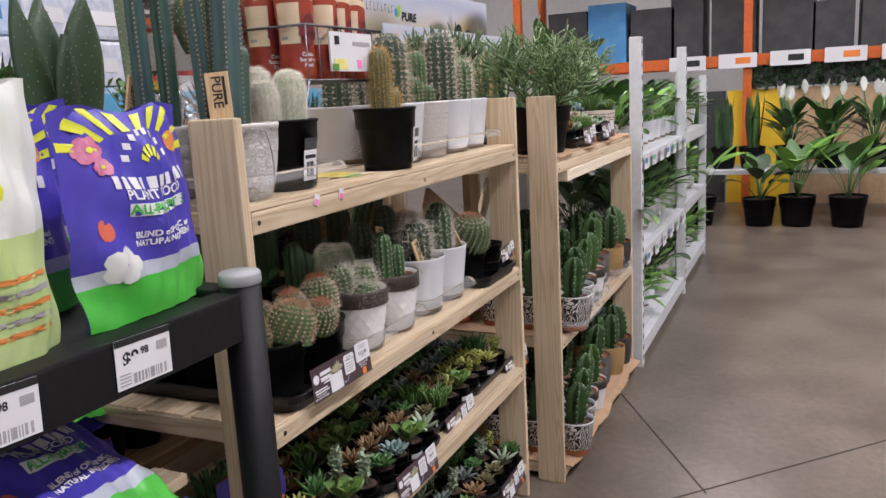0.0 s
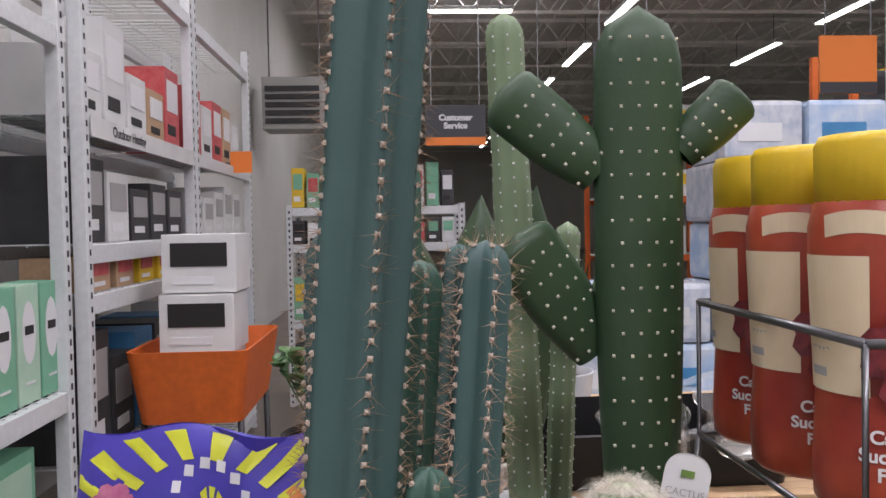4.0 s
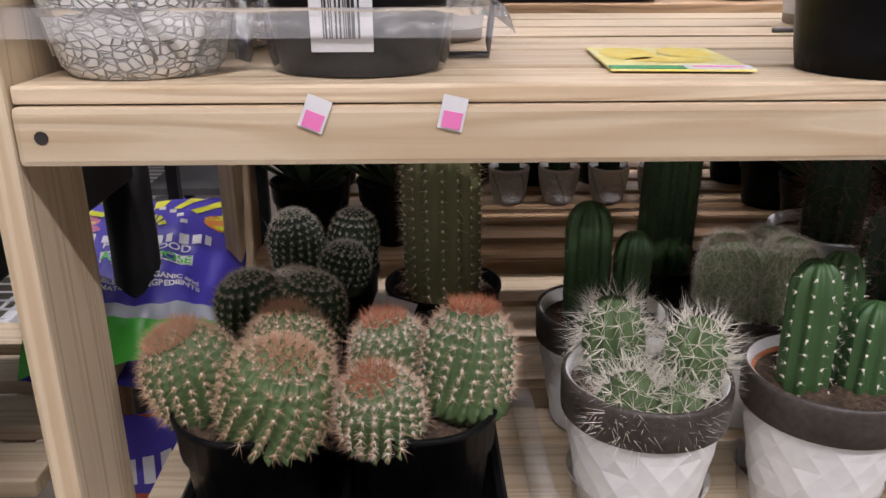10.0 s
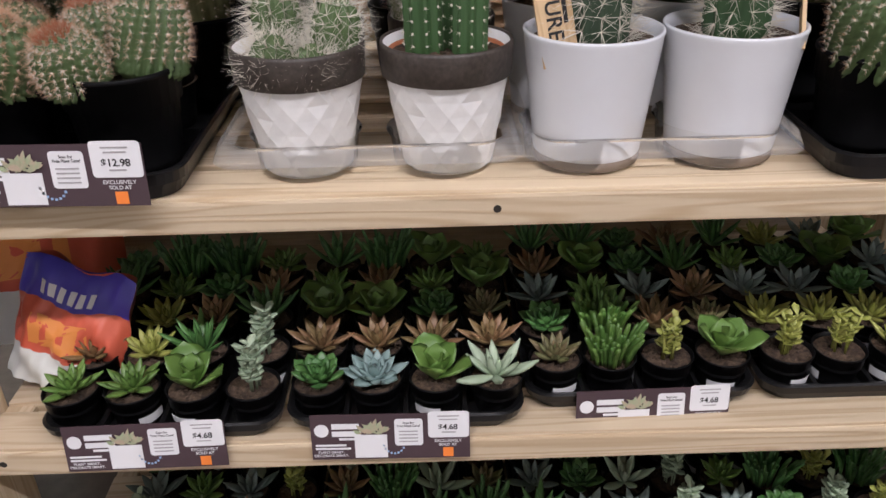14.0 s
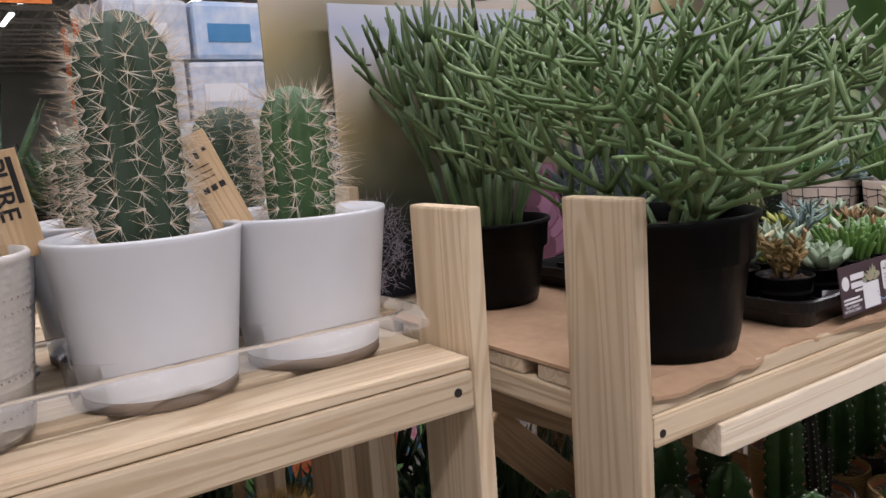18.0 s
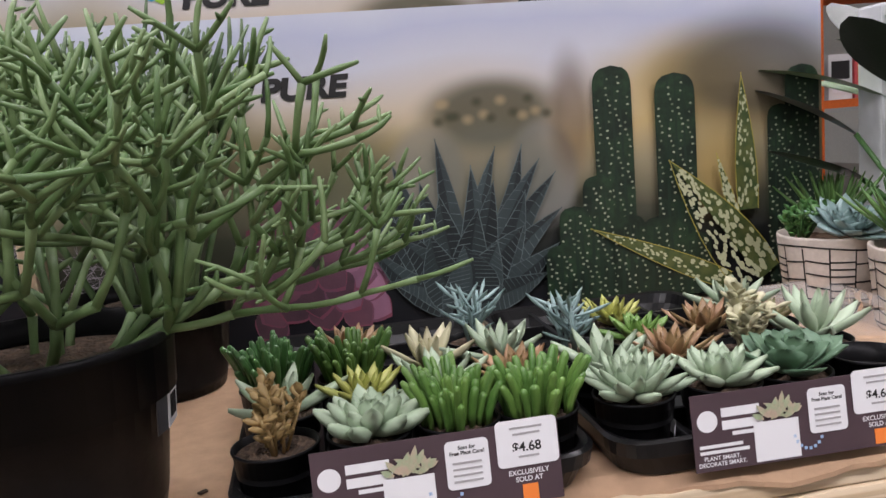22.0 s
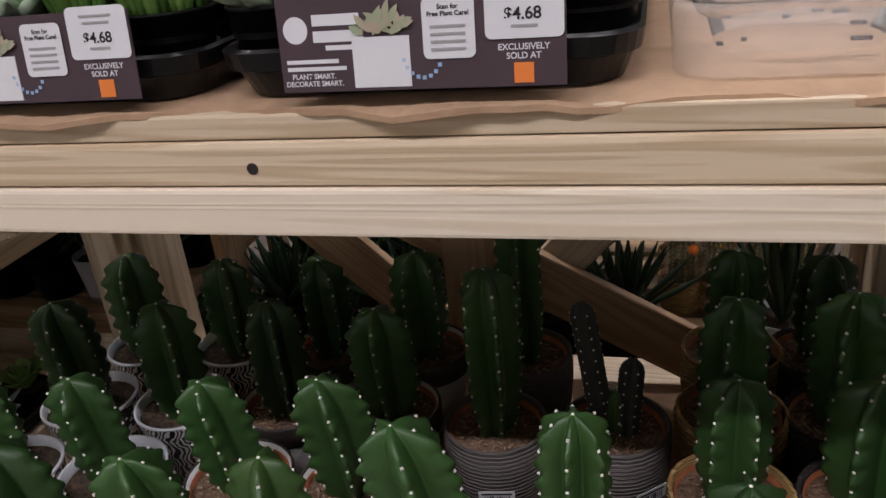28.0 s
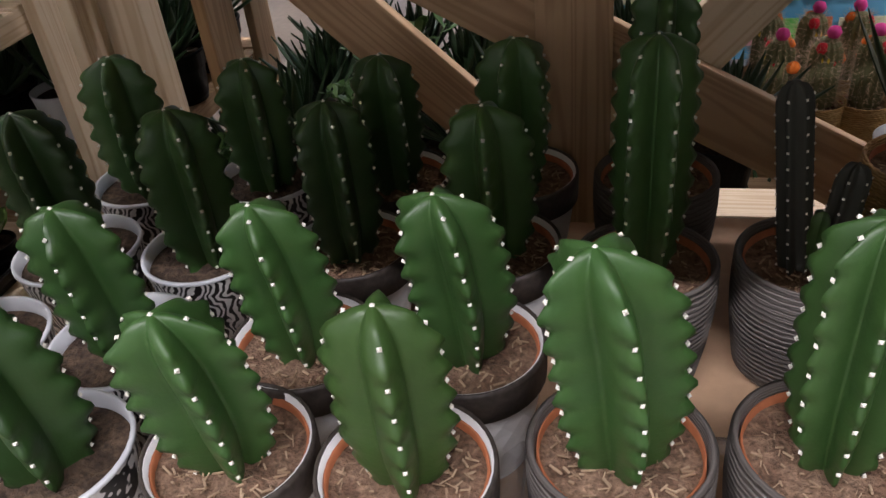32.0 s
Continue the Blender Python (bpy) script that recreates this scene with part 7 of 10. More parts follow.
        n = Vector((-d.y, d.x)).normalized()
        ang = math.degrees(math.atan2(d.y, d.x))
        for k in range(190 if w > 0.1 else 70):
            g, sd = rnd.uniform(0.04, 0.9), rnd.uniform(-0.42, 0.42)
            p = Vector((x, z)) + d * g + n * w * (1 - g ** 1.6) * sd * 0.9
            q = (0.0062 if w > 0.1 else 0.0040) * (1.05 - 0.6 * g)
            spots.append(oval(p.x, p.y, q, q * 0.55, o - 0.0001 - 1e-6 * k, 7, ang + rnd.uniform(-15, 15)))
    put("aloe_spot", spots, PRINT_SPOT, "printed pale leaf spots", "stuff")
    # white spiny cactus
    put("spiny_body", [oval(1.415, 1.14, 0.055, 0.075, yy - 0.0005)], PRINT_RIB, "printed dark cactus body")
    needles = []
    for i in range(420):
        a, b = rnd.uniform(0, 360), rnd.uniform(0, 1) ** 0.5
        cx, cz = 1.415 + 0.05 * b * math.cos(a), 1.145 + 0.075 * b * math.sin(a)
        L, d = rnd.uniform(0.012, 0.034), rnd.uniform(0, 360)
        ca, sa = math.cos(radians(d)), math.sin(radians(d))
        needles.append(flat([(cx - sa * 0.0006, cz + ca * 0.0006), (cx + sa * 0.0006, cz - ca * 0.0006), (cx + ca * L, cz + sa * L)], yy - 0.001 - 2e-6 * i))
    put("needle", needles, material("print_needle", (0.40, 0.36, 0.40), 0.45), "printed white needles", "stuff")
    # words and mark
    up = pose(0, 0, 0, 90)
    word = text_mesh("PURE", 0.039, 0.0018)
    word.transform(Matrix(((1.24, 0.22, 0, 0), (0, 1, 0, 0), (0, 0, 1, 0), (0, 0, 0, 1))))
    part("word", word, INK, t, "bold black italic word", Matrix.Translation((1.7085 - ox, -0.0016, 1.4055 - oz)) @ up)
    put("logo_leaf", [petal(1.622, 1.402, 0.050, 0.030, 62, yy - 0.0006, 0.5)], PRINT_LIME, "lime green printed leaf mark")
    put("logo_drop", [oval(1.613, 1.418, 0.011, 0.014, yy - 0.0009, 12)], PRINT_BLUE, "blue printed drop")
    thin = []
    for i in range(9):
        x = 1.410 + 0.0245 * i
        thin.append(flat([(x, 1.414), (x + 0.0026, 1.414), (x + 0.0026, 1.440), (x, 1.440)], yy - 0.0006))
        if i % 2 == 0:
            thin.append(flat([(x + 0.003, 1.414), (x + 0.013, 1.414), (x + 0.013, 1.4165), (x + 0.003, 1.4165)], yy - 0.0006))
        else:
            thin.append(flat([(x + 0.003, 1.4375), (x + 0.012, 1.4375), (x + 0.012, 1.440), (x + 0.003, 1.440)], yy - 0.0006))
    put("thin_strokes", thin, INK, "thin black strokes of a brand word")
    return t


poster(1.360, 2.467, 0.485, 1.062, 1.502, 0, 0, "wide printed poster of succulents under a pale desert sky")
poster(1.272, 2.380, 0.520, 1.062, 1.640, -0.088, 0.130, "taller printed poster of succulents standing behind another")


# ---------------------------------------------------------------- pencil cacti in black pots
def branchy(seed, trunks, r0, lengths, spread, angle, lift, r_start=0.06, kids=(2, 3), curve=0.3):
    rnd = random.Random(seed)
    pieces = []

    def grow(p, d, level, r):
        L = lengths[level] * rnd.uniform(0.7, 1.25)
        side = Vector((rnd.uniform(-1, 1), rnd.uniform(-1, 1), rnd.uniform(-0.4, 0.4))) * curve
        pts = [p]
        dd = d.copy()
        for _ in range(3):
            dd = (dd + side * 0.22 + Vector((0, 0, lift * 0.22))).normalized()
            pts.append(pts[-1] + dd * L / 3)
        last = level == len(lengths) - 1
        pieces.append(tube(pts, r, 6, (1.12, 0.95, 0.95, 0.55) if last else (1.1, 0.96, 0.97, 1.15)))
        if rnd.random() < 0.5 and level > 0:
            q = pts[2]
            s = (dd.orthogonal().normalized() + dd * 0.5 + Vector((0, 0, 0.4))).normalized()
            pieces.append(tube([q, q + s * r * 3, q + s * r * 5], r * 0.75, 5, (1, 0.9, 0.4)))
        if last:
            return
        n = rnd.randint(*kids)
        a0 = rnd.uniform(0, 6.28)
        o1 = dd.orthogonal().normalized()
        o2 = dd.cross(o1)
        for k in range(n):
            w = a0 + 6.283 * k / n + rnd.uniform(-0.4, 0.4)
            ang = radians(angle * rnd.uniform(0.6, 1.3))
            nd = dd * math.cos(ang) + (o1 * math.cos(w) + o2 * math.sin(w)) * math.sin(ang)
            if nd.z < -0.15:
                nd.z *= -0.4
            grow(pts[-1], nd.normalized(), level + 1, r * 0.86)

    for i in range(trunks):
        a = 6.283 * i / trunks + rnd.uniform(-0.3, 0.3)
        rr = r_start * math.sqrt(rnd.random())
        out = Vector((math.cos(a), math.sin(a), 0))
        grow(out * rr, (out * spread * rnd.uniform(0.3, 1.3) + Vector((0, 0, 1))).normalized(), 0, r0 * rnd.uniform(0.85, 1.15))
    return gather(pieces)


pc = potted("pencil_cactus", (1.489, 0.010, TOP2), "black", 0.100, 0.146, "bushy grey-green pencil cactus in a large black nursery pot", "pencil cactus", SOIL, 0.022)
part("crown", raw("crown", *branchy(5, 15, 0.0043, (0.052, 0.058, 0.056, 0.052, 0.048, 0.038), 1.15, 42, 0.34, 0.06, (1, 3), 0.9), True), PENCIL, pc, m=pose(0, 0, 0.118))
sticker(pc, 0.0922, -0.0048, 0.090, 0.027, 0.038, 5, 87)
part("label_head", boxmesh(-0.008, 0.008, -0.0006, 0, -0.019, 0.019), material("dark_label", (0.05, 0.05, 0.055), 0.4), pc, "dark printed label head", pose(0.0885, -0.0262, 0.090, 5, 0, 73.5))
sp = potted("stick_plant", (1.512, 0.345, TOP2), "black", 0.090, 0.118, "upright green stick plant in a black nursery pot", "stick plant", SOIL, 0.02)
part("crown", raw("crown", *branchy(9, 30, 0.0046, (0.100, 0.085, 0.070, 0.052), 0.36, 19, 0.20, 0.055, (1, 3), 0.16), True), PENCIL_DARK, sp, m=pose(0, 0, 0.098))
for i in range(5):
    a = i * 1.3
    q = thing("bark_chip", (1.56 + 0.03 * i, -0.02 + 0.05 * (i % 3), TOP2), "crumb of dark potting bark on the cardboard", "bark chip", "bark chips on the cardboard", turn=40 * i)
    part("chip", boxmesh(-0.004, 0.004, -0.002, 0.002, 0, 0.002, 0.0008), SOIL, q)

# ---------------------------------------------------------------- trays of succulents on the top shelf
GRID_H = [["jade_brown", "chunky", "fingers", "fingers"], ["pale_star", "star_yellow", "pale_star", "star_brown"], ["fingers_deep", "fingers", "cream_star", "pale_star"], [None, "star_brown", None, "blue_fingers"]]
GRID_I = [["chunky_star", "rosette_pale", "ruffle", None], ["pale_star", "star_brown", "jade_pale", "ghost"], ["blue_fingers", "star_green", "star_brown", "red_rosette"], [None, "star_yellow", None, "pale_star"]]
G_CREAM = leafy("succulent_cream", (0.40, 0.40, 0.24), (0.50, 0.46, 0.30), 0.5, 0.1)
G_TAN = leafy("succulent_tan", (0.26, 0.19, 0.07), (0.36, 0.24, 0.10), 0.5, 0.15)
SUCC["jade_brown"] = (lambda s: sprays(12, 0.045, 11, 0.014, 0.008, 0.005, s, lean=0.9), G_TAN, "small potted sedum with crowded bronze leaves")
SUCC["chunky"] = (lambda s: rosette(34, 0.045, 0.019, 0.013, 2, 84, 0.30, s, True), G_PALE, "small potted succulent with plump whitish leaves")
SUCC["chunky_star"] = (lambda s: rosette(46, 0.050, 0.017, 0.009, 2, 84, 0.26, s), G_PALE, "small potted succulent with a dense grey-white rosette")
SUCC["cream_star"] = (lambda s: rosette(11, 0.056, 0.017, 0.010, 14, 76, 0.24, s), G_CREAM, "small potted ghost plant with creamy yellow leaves")
SUCC["jade_pale"] = (lambda s: sprays(11, 0.060, 11, 0.017, 0.012, 0.004, s, lean=0.6), G_CREAM, "small potted variegated jade with cream-edged leaves")
SUCC["ruffle"] = (lambda s: rosette(30, 0.046, 0.034, 0.005, 8, 80, 0.35, s, True, jitter=12), leafy("succulent_teal", (0.075, 0.145, 0.085), (0.12, 0.20, 0.12), 0.5, 0.1), "small potted succulent with ruffled dark blue-green leaves")
SUCC["ghost"] = (lambda s: rosette(13, 0.064, 0.019, 0.011, 4, 74, 0.26, s, height=0.012), G_PALE, "tall potted ghost plant with fleshy pale leaves")
rr2 = random.Random(5)
for k, (a, b, grid, sx) in enumerate(((1.620, 1.892, GRID_H, 1.768), (1.902, 2.176, GRID_I, 2.046))):
    black_tray(a, b, -0.075, 0.400, TOP2, 0.030, "black plastic tray of small potted succulents", "trays on cardboard", cells=(4, 6))
    sign(sx, -0.082, TOP2 + 0.035, "$4.68", tilt=-8, turn=(0.5, -1)[k], scale=0.95)
    for j, row in enumerate(grid):
        for i, kind in enumerate(row):
            if kind:
                succulent(kind, a + 0.035 + i * 0.068 + rr2.uniform(-0.004, 0.004), -0.030 + j * 0.072, TOP2 + 0.009, rr2.uniform(0, 360), 1.0, (i + j) % 2 + 2)
potted("empty_pot", (2.143, -0.030, TOP2 + 0.009), "black", 0.032, 0.052, "small black pot with spilled peat and no plant", "pot", PEAT, 0.02)

# empty clear tray at the end of the shelf
ct = thing("clear_tray", (2.268, 0.100, TOP2), "empty clear moulded plastic tray with crumbs of soil", "tray", "clear carry trays")
part("shell", raw("shell", *loops([(-0.076, 0.076, -0.16, 0.22, 0.0), (-0.078, 0.078, -0.162, 0.222, 0.036), (-0.076, 0.076, -0.160, 0.220, 0.040), (-0.068, 0.068, -0.152, 0.212, 0.041), (-0.062, 0.062, -0.146, 0.206, 0.030)], 0.03, closed_bottom=False), True), MILKY, ct)
for yy2 in (-0.085, 0.03, 0.145):
    part("cell", raw("cell", *loops([(-0.050, 0.050, yy2 - 0.042, yy2 + 0.042, 0.006), (-0.058, 0.058, yy2 - 0.05, yy2 + 0.05, 0.033)], 0.035, closed_bottom=False), True), MILKY, ct)
bits = bmesh.new()
for i in range(14):
    x, y = rr2.uniform(-0.05, 0.04), rr2.uniform(-0.12, 0.18)
    box(bits, x, x + rr2.uniform(0.002, 0.012), y, y + 0.003, 0.0072, 0.0095)
part("soil_crumb", bits, SOIL, ct, "crumbs of dark soil", kind="stuff")


# ---------------------------------------------------------------- cream pots with black line pattern
def line_pattern(r, h):
    rnd = random.Random(8)
    pieces = []

    def rad(f):
        return r * (0.872 + 0.118 * f) + 0.0005

    def hline(a0, a1, f0, f1, w=0.0011):
        v, fc = [], []
        for i in range(6):
            a = a0 + (a1 - a0) * i / 5
            f = f0 + (f1 - f0) * i / 5
            for dz in (-w, w):
                rr = rad(f)
                v.append((rr * math.cos(a), rr * math.sin(a), h * f + dz))
        fc = [(2 * i, 2 * i + 2, 2 * i + 3, 2 * i + 1) for i in range(5)]
        pieces.append((v, fc))

    def vline(a0, a1, f0, f1):
        v = []
        for f, a in ((f0, a0), (f1, a1)):
            for da in (-0.014, 0.014):
                v.append((rad(f) * math.cos(a + da), rad(f) * math.sin(a + da), h * f))
        pieces.append((v, [(0, 1, 3, 2)]))

    n = 14
    for k in range(n):
        a0 = 6.2832 * k / n
        a1 = 6.2832 * (k + 1) / n
        vline(a0, a0 + rnd.uniform(-0.05, 0.05), 0.08, 0.86)
        tilt = rnd.uniform(-0.10, 0.10)
        if k % 3 == 0:
            for i in range(7):
                hline(a0, a1, 0.12 + 0.095 * i, 0.12 + 0.095 * i)
        elif k % 3 == 1:
            for i in range(3):
                hline(a0, a1, 0.18 + 0.24 * i, 0.26 + 0.24 * i + tilt)
        else:
            for i in range(4):
                hline(a0, a1, 0.24 + 0.17 * i + tilt, 0.16 + 0.17 * i)
        hline(a0, a1, 0.86 + 0.03 * math.sin(k), 0.86 + 0.03 * math.sin(k + 1))
        hline(a0, a1, 0.08, 0.08)
    return gather(pieces)


LINES = raw("line_pattern", *line_pattern(0.070, 0.098))
G_GRASS = leafy("aloe_grass", (0.065, 0.15, 0.045), (0.12, 0.22, 0.06), 0.45, 0.1)
for i, (x, y) in enumerate(((2.375, 0.335), (2.400, 0.190), (2.428, 0.045))):
    t = potted("planted_pot", (x, y, TOP2), "block", 0.070, 0.098, "mixed succulents in a cream pot with black block lines", "succulent", PEAT, 0.012, "cream line-pattern pots", 40 * i)
    part("line_pattern", LINES, INK, t, "thin black lines")
    part("grass_rosette", raw("grass", *rosette(46, 0.100, 0.009, 0.005, 35, 88, 0.08, i, shrink=0.3), True), G_GRASS, t, "spiky green grassy rosette", pose(0.02, 0.030, 0.092))
    part("pale_rosette", raw("pale", *rosette(34, 0.058, 0.034, 0.006, 4, 80, 0.3, 4 + i), True), G_BLUE, t, "large powdery blue rosette", pose(-0.01, -0.040, 0.098, 25, 0, -40 * i))
    part("green_cluster", raw("cluster", *sprays(14, 0.05, 12, 0.014, 0.010, 0.005, 6 + i, lean=0.8), True), G_DEEP if i == 0 else G_BRIGHT, t, "small crowded green leaves", pose(-0.045, 0.005, 0.090))

# rubber plants behind
RUBBER = leafy("rubber_leaf", (0.010, 0.016, 0.012), (0.025, 0.032, 0.024), 0.28, 0.1)
RUBBER_BACK = leafy("rubber_leaf_grey", (0.10, 0.11, 0.10), (0.15, 0.16, 0.15), 0.5, 0.1)
RUBBER_RED = leafy("rubber_leaf_red", (0.09, 0.06, 0.035), (0.05, 0.10, 0.03), 0.35, 0.15)


def leaf_blade(L, w, bend, fold=0.12, n=10):
    """A broad thin leaf along +x with a fold at its midrib."""
    verts, faces = [], []
    for i in range(n + 1):
        f = i / n
        ww = w / 2 * (math.sin(math.pi * (0.03 + 0.94 * f)) ** 0.75) * (1.0 if f < 0.97 else 0.15)
        z = -bend * L * f * f
        for s in (-1, -0.5, 0, 0.5, 1):
            verts.append((L * f, ww * s, z + abs(s) * ww * fold))
    m = len(verts)
    for i in range(n):
        for k in range(4):
            a = i * 5 + k
            faces.append((a, a + 1, a + 6, a + 5))
    verts += [(x, y, z - 0.0012) for x, y, z in verts]
    faces += [tuple(v + m for v in f)[::-1] for f in faces]
    return verts, faces


def leafy_plant(name, at, label, pot_r, pot_h, leaves, mat, category="plant", stalk=True, group="", pot_kind="black", joined=False):
    """Broad leaves on stalks from one pot. leaves: (heading, rise, stalk length, leaf length, width, bend)."""
    t = potted(name, at, pot_kind, pot_r, pot_h, label, category, SOIL, 0.02, group)
    if joined:
        sets = [[] for _ in mat]
        for i, (hd, rise, sl, L, w, bend) in enumerate(leaves):
            d = Vector((math.cos(radians(hd)) * math.cos(radians(rise)), math.sin(radians(hd)) * math.cos(radians(rise)), math.sin(radians(rise))))
            base = Vector((0, 0, pot_h - 0.03))
            tip = base + d * sl
            sets[i % len(mat)] += [tube([base, tip], 0.003, 4), moved(leaf_blade(L, w, bend, n=6), Matrix.Translation(tip) @ pose(0, 0, 0, 0, 0, hd) @ pose(0, 0, 0, 0, -max(rise - 25, -20), 0))]
        for m, pieces in zip(mat, sets):
            part("foliage", raw("foliage", *gather(pieces), True), m, t, kind="stuff")
        return t
    for i, (hd, rise, sl, L, w, bend) in enumerate(leaves):
        d = Vector((math.cos(radians(hd)) * math.cos(radians(rise)), math.sin(radians(hd)) * math.cos(radians(rise)), math.sin(radians(rise))))
        base = Vector((0, 0, pot_h - 0.03))
        tip = base + d * sl
        if stalk:
            part("stalk", raw("stalk", *tube([base, base + d * sl * 0.5 + Vector((0, 0, 0.01)), tip], 0.004, 5), True), G_DEEP, t)
        part("leaf", raw("leaf", *leaf_blade(L, w, bend), True), mat[i % len(mat)], t, m=Matrix.Translation(tip) @ pose(0, 0, 0, 0, 0, hd) @ pose(0, 0, 0, 0, -max(rise - 25, -20), 0))
    return t


leafy_plant("rubber_plant", (2.560, 0.370, 1.02), "dark rubber plant with broad glossy leaves in a black pot", 0.07, 0.12,
            [(200, 70, 0.25, 0.14, 0.085, 0.1), (150, 60, 0.20, 0.15, 0.09, 0.1), (250, 65, 0.30, 0.16, 0.09, 0.1), (20, 60, 0.28, 0.16, 0.09, 0.2), (300, 50, 0.22, 0.15, 0.08, 0.2), (90, 70, 0.3, 0.15, 0.08, 0.1), (180, 45, 0.16, 0.15, 0.06, 0.0)], [RUBBER, RUBBER_BACK], "rubber plant")
leafy_plant("rubber_plant", (2.700, 0.300, 1.02), "rubber plant with reddish green broad leaves in a black pot", 0.07, 0.12,
            [(200, 70, 0.20, 0.16, 0.11, 0.1), (150, 60, 0.26, 0.17, 0.11, 0.1), (250, 65, 0.30, 0.16, 0.10, 0.1), (20, 60, 0.28, 0.16, 0.10, 0.2), (300, 50, 0.2, 0.16, 0.10, 0.2), (230, 35, 0.12, 0.16, 0.09, 0.1)], [RUBBER_RED, RUBBER_BACK, RUBBER_RED], "rubber plant")

# ---------------------------------------------------------------- rack two, middle and bottom shelves
COLS = {}


def column(seed, h, r, ribs, lean):
    """A thick winged stem: blunt ribs with scalloped crests, sharp furrows, feet drawn in at the soil."""
    key = (seed, h, r, ribs)
    if key in COLS:
        return COLS[key]
    rnd = random.Random(seed)
    sub, steps, space = 12, 46, 0.0225
    verts, faces, ar = [], [], []
    ph = [rnd.uniform(-0.18, 0.18) for _ in range(ribs)]
    grow = [rnd.uniform(0.90, 1.06) for _ in range(ribs)]
    shift = [rnd.uniform(0, 1) for _ in range(ribs)]
    cap = r * 1.15

    def radius(z):
        g = 1.0
        if z > h - cap:
            u = (z - (h - cap)) / cap
            g = math.sqrt(max(0.0, 1 - u ** 2.6))
        foot = min(1.0, z / (h * 0.42))
        return r * g * (0.58 + 0.42 * math.sin(foot * math.pi / 2)) * (1 - 0.06 * z / h)

    for i in range(steps + 1):
        z = h * (1 - (1 - i / steps) ** 1.35)
        rz = radius(z)
        for k in range(ribs):
            for j in range(sub):
                u = abs(2 * j / sub - 1)
                w = (j / sub - 0.5)
                a = 2 * math.pi * (k + w) / ribs + ph[k] * (1 - u)
                crest = (1 - u) ** 1.25
                wave = 1 + 0.095 * crest ** 3 * math.cos(2 * math.pi * (z / space + shift[k]))
                rr = rz * (0.44 + 0.56 * crest * grow[k]) * wave
                rr = min(rr, rz * 1.06)
                verts.append((rr * math.cos(a) + lean[0] * z * z / h, rr * math.sin(a) + lean[1] * z * z / h, z))
    seg = ribs * sub
    for i in range(steps):
        for k in range(seg):
            k2 = (k + 1) % seg
            faces.append((i * seg + k, i * seg + k2, (i + 1) * seg + k2, (i + 1) * seg + k))
    faces.append(tuple(steps * seg + k for k in range(seg)))
    for k in range(ribs):
        for j in range(int(h / space) + 1):
            z = (j + 0.5 - shift[k] % 1) * space
            if not 0.004 < z < h * 0.985:
                continue
            rz = radius(z) * min(1.0, 0.44 + 0.56 * grow[k]) * 0.925
            a = 2 * math.pi * k / ribs + ph[k]
            top = max(0.0, (z - (h - cap)) / cap) ** 1.5
            out = Vector((math.cos(a) * (1 - 0.7 * top), math.sin(a) * (1 - 0.7 * top), top)).normalized()
            ar.append((Vector((rz * math.cos(a) + lean[0] * z * z / h, rz * math.sin(a) + lean[1] * z * z / h, z)), out))
    ar.append((Vector((lean[0] * h, lean[1] * h, h * 0.992)), Vector((0, 0, 1))))
    COLS[key] = (raw("stem", verts, faces, True), raw("areole_dots", *dots(ar, 0.0021, 0.0010)))
    return COLS[key]


AREOLE = material("areole_white", (0.80, 0.78, 0.70), 0.85)
LABELS = {"zebra": "green column cactus in a zebra-striped pot", "facet": "green column cactus in a white faceted pot with a brown rim", "grey": "green column cactus in a grey ribbed stone-look pot",
          "straw": "green column cactus in a straw basket pot", "dark_weave": "green column cactus in a dark woven pot"}
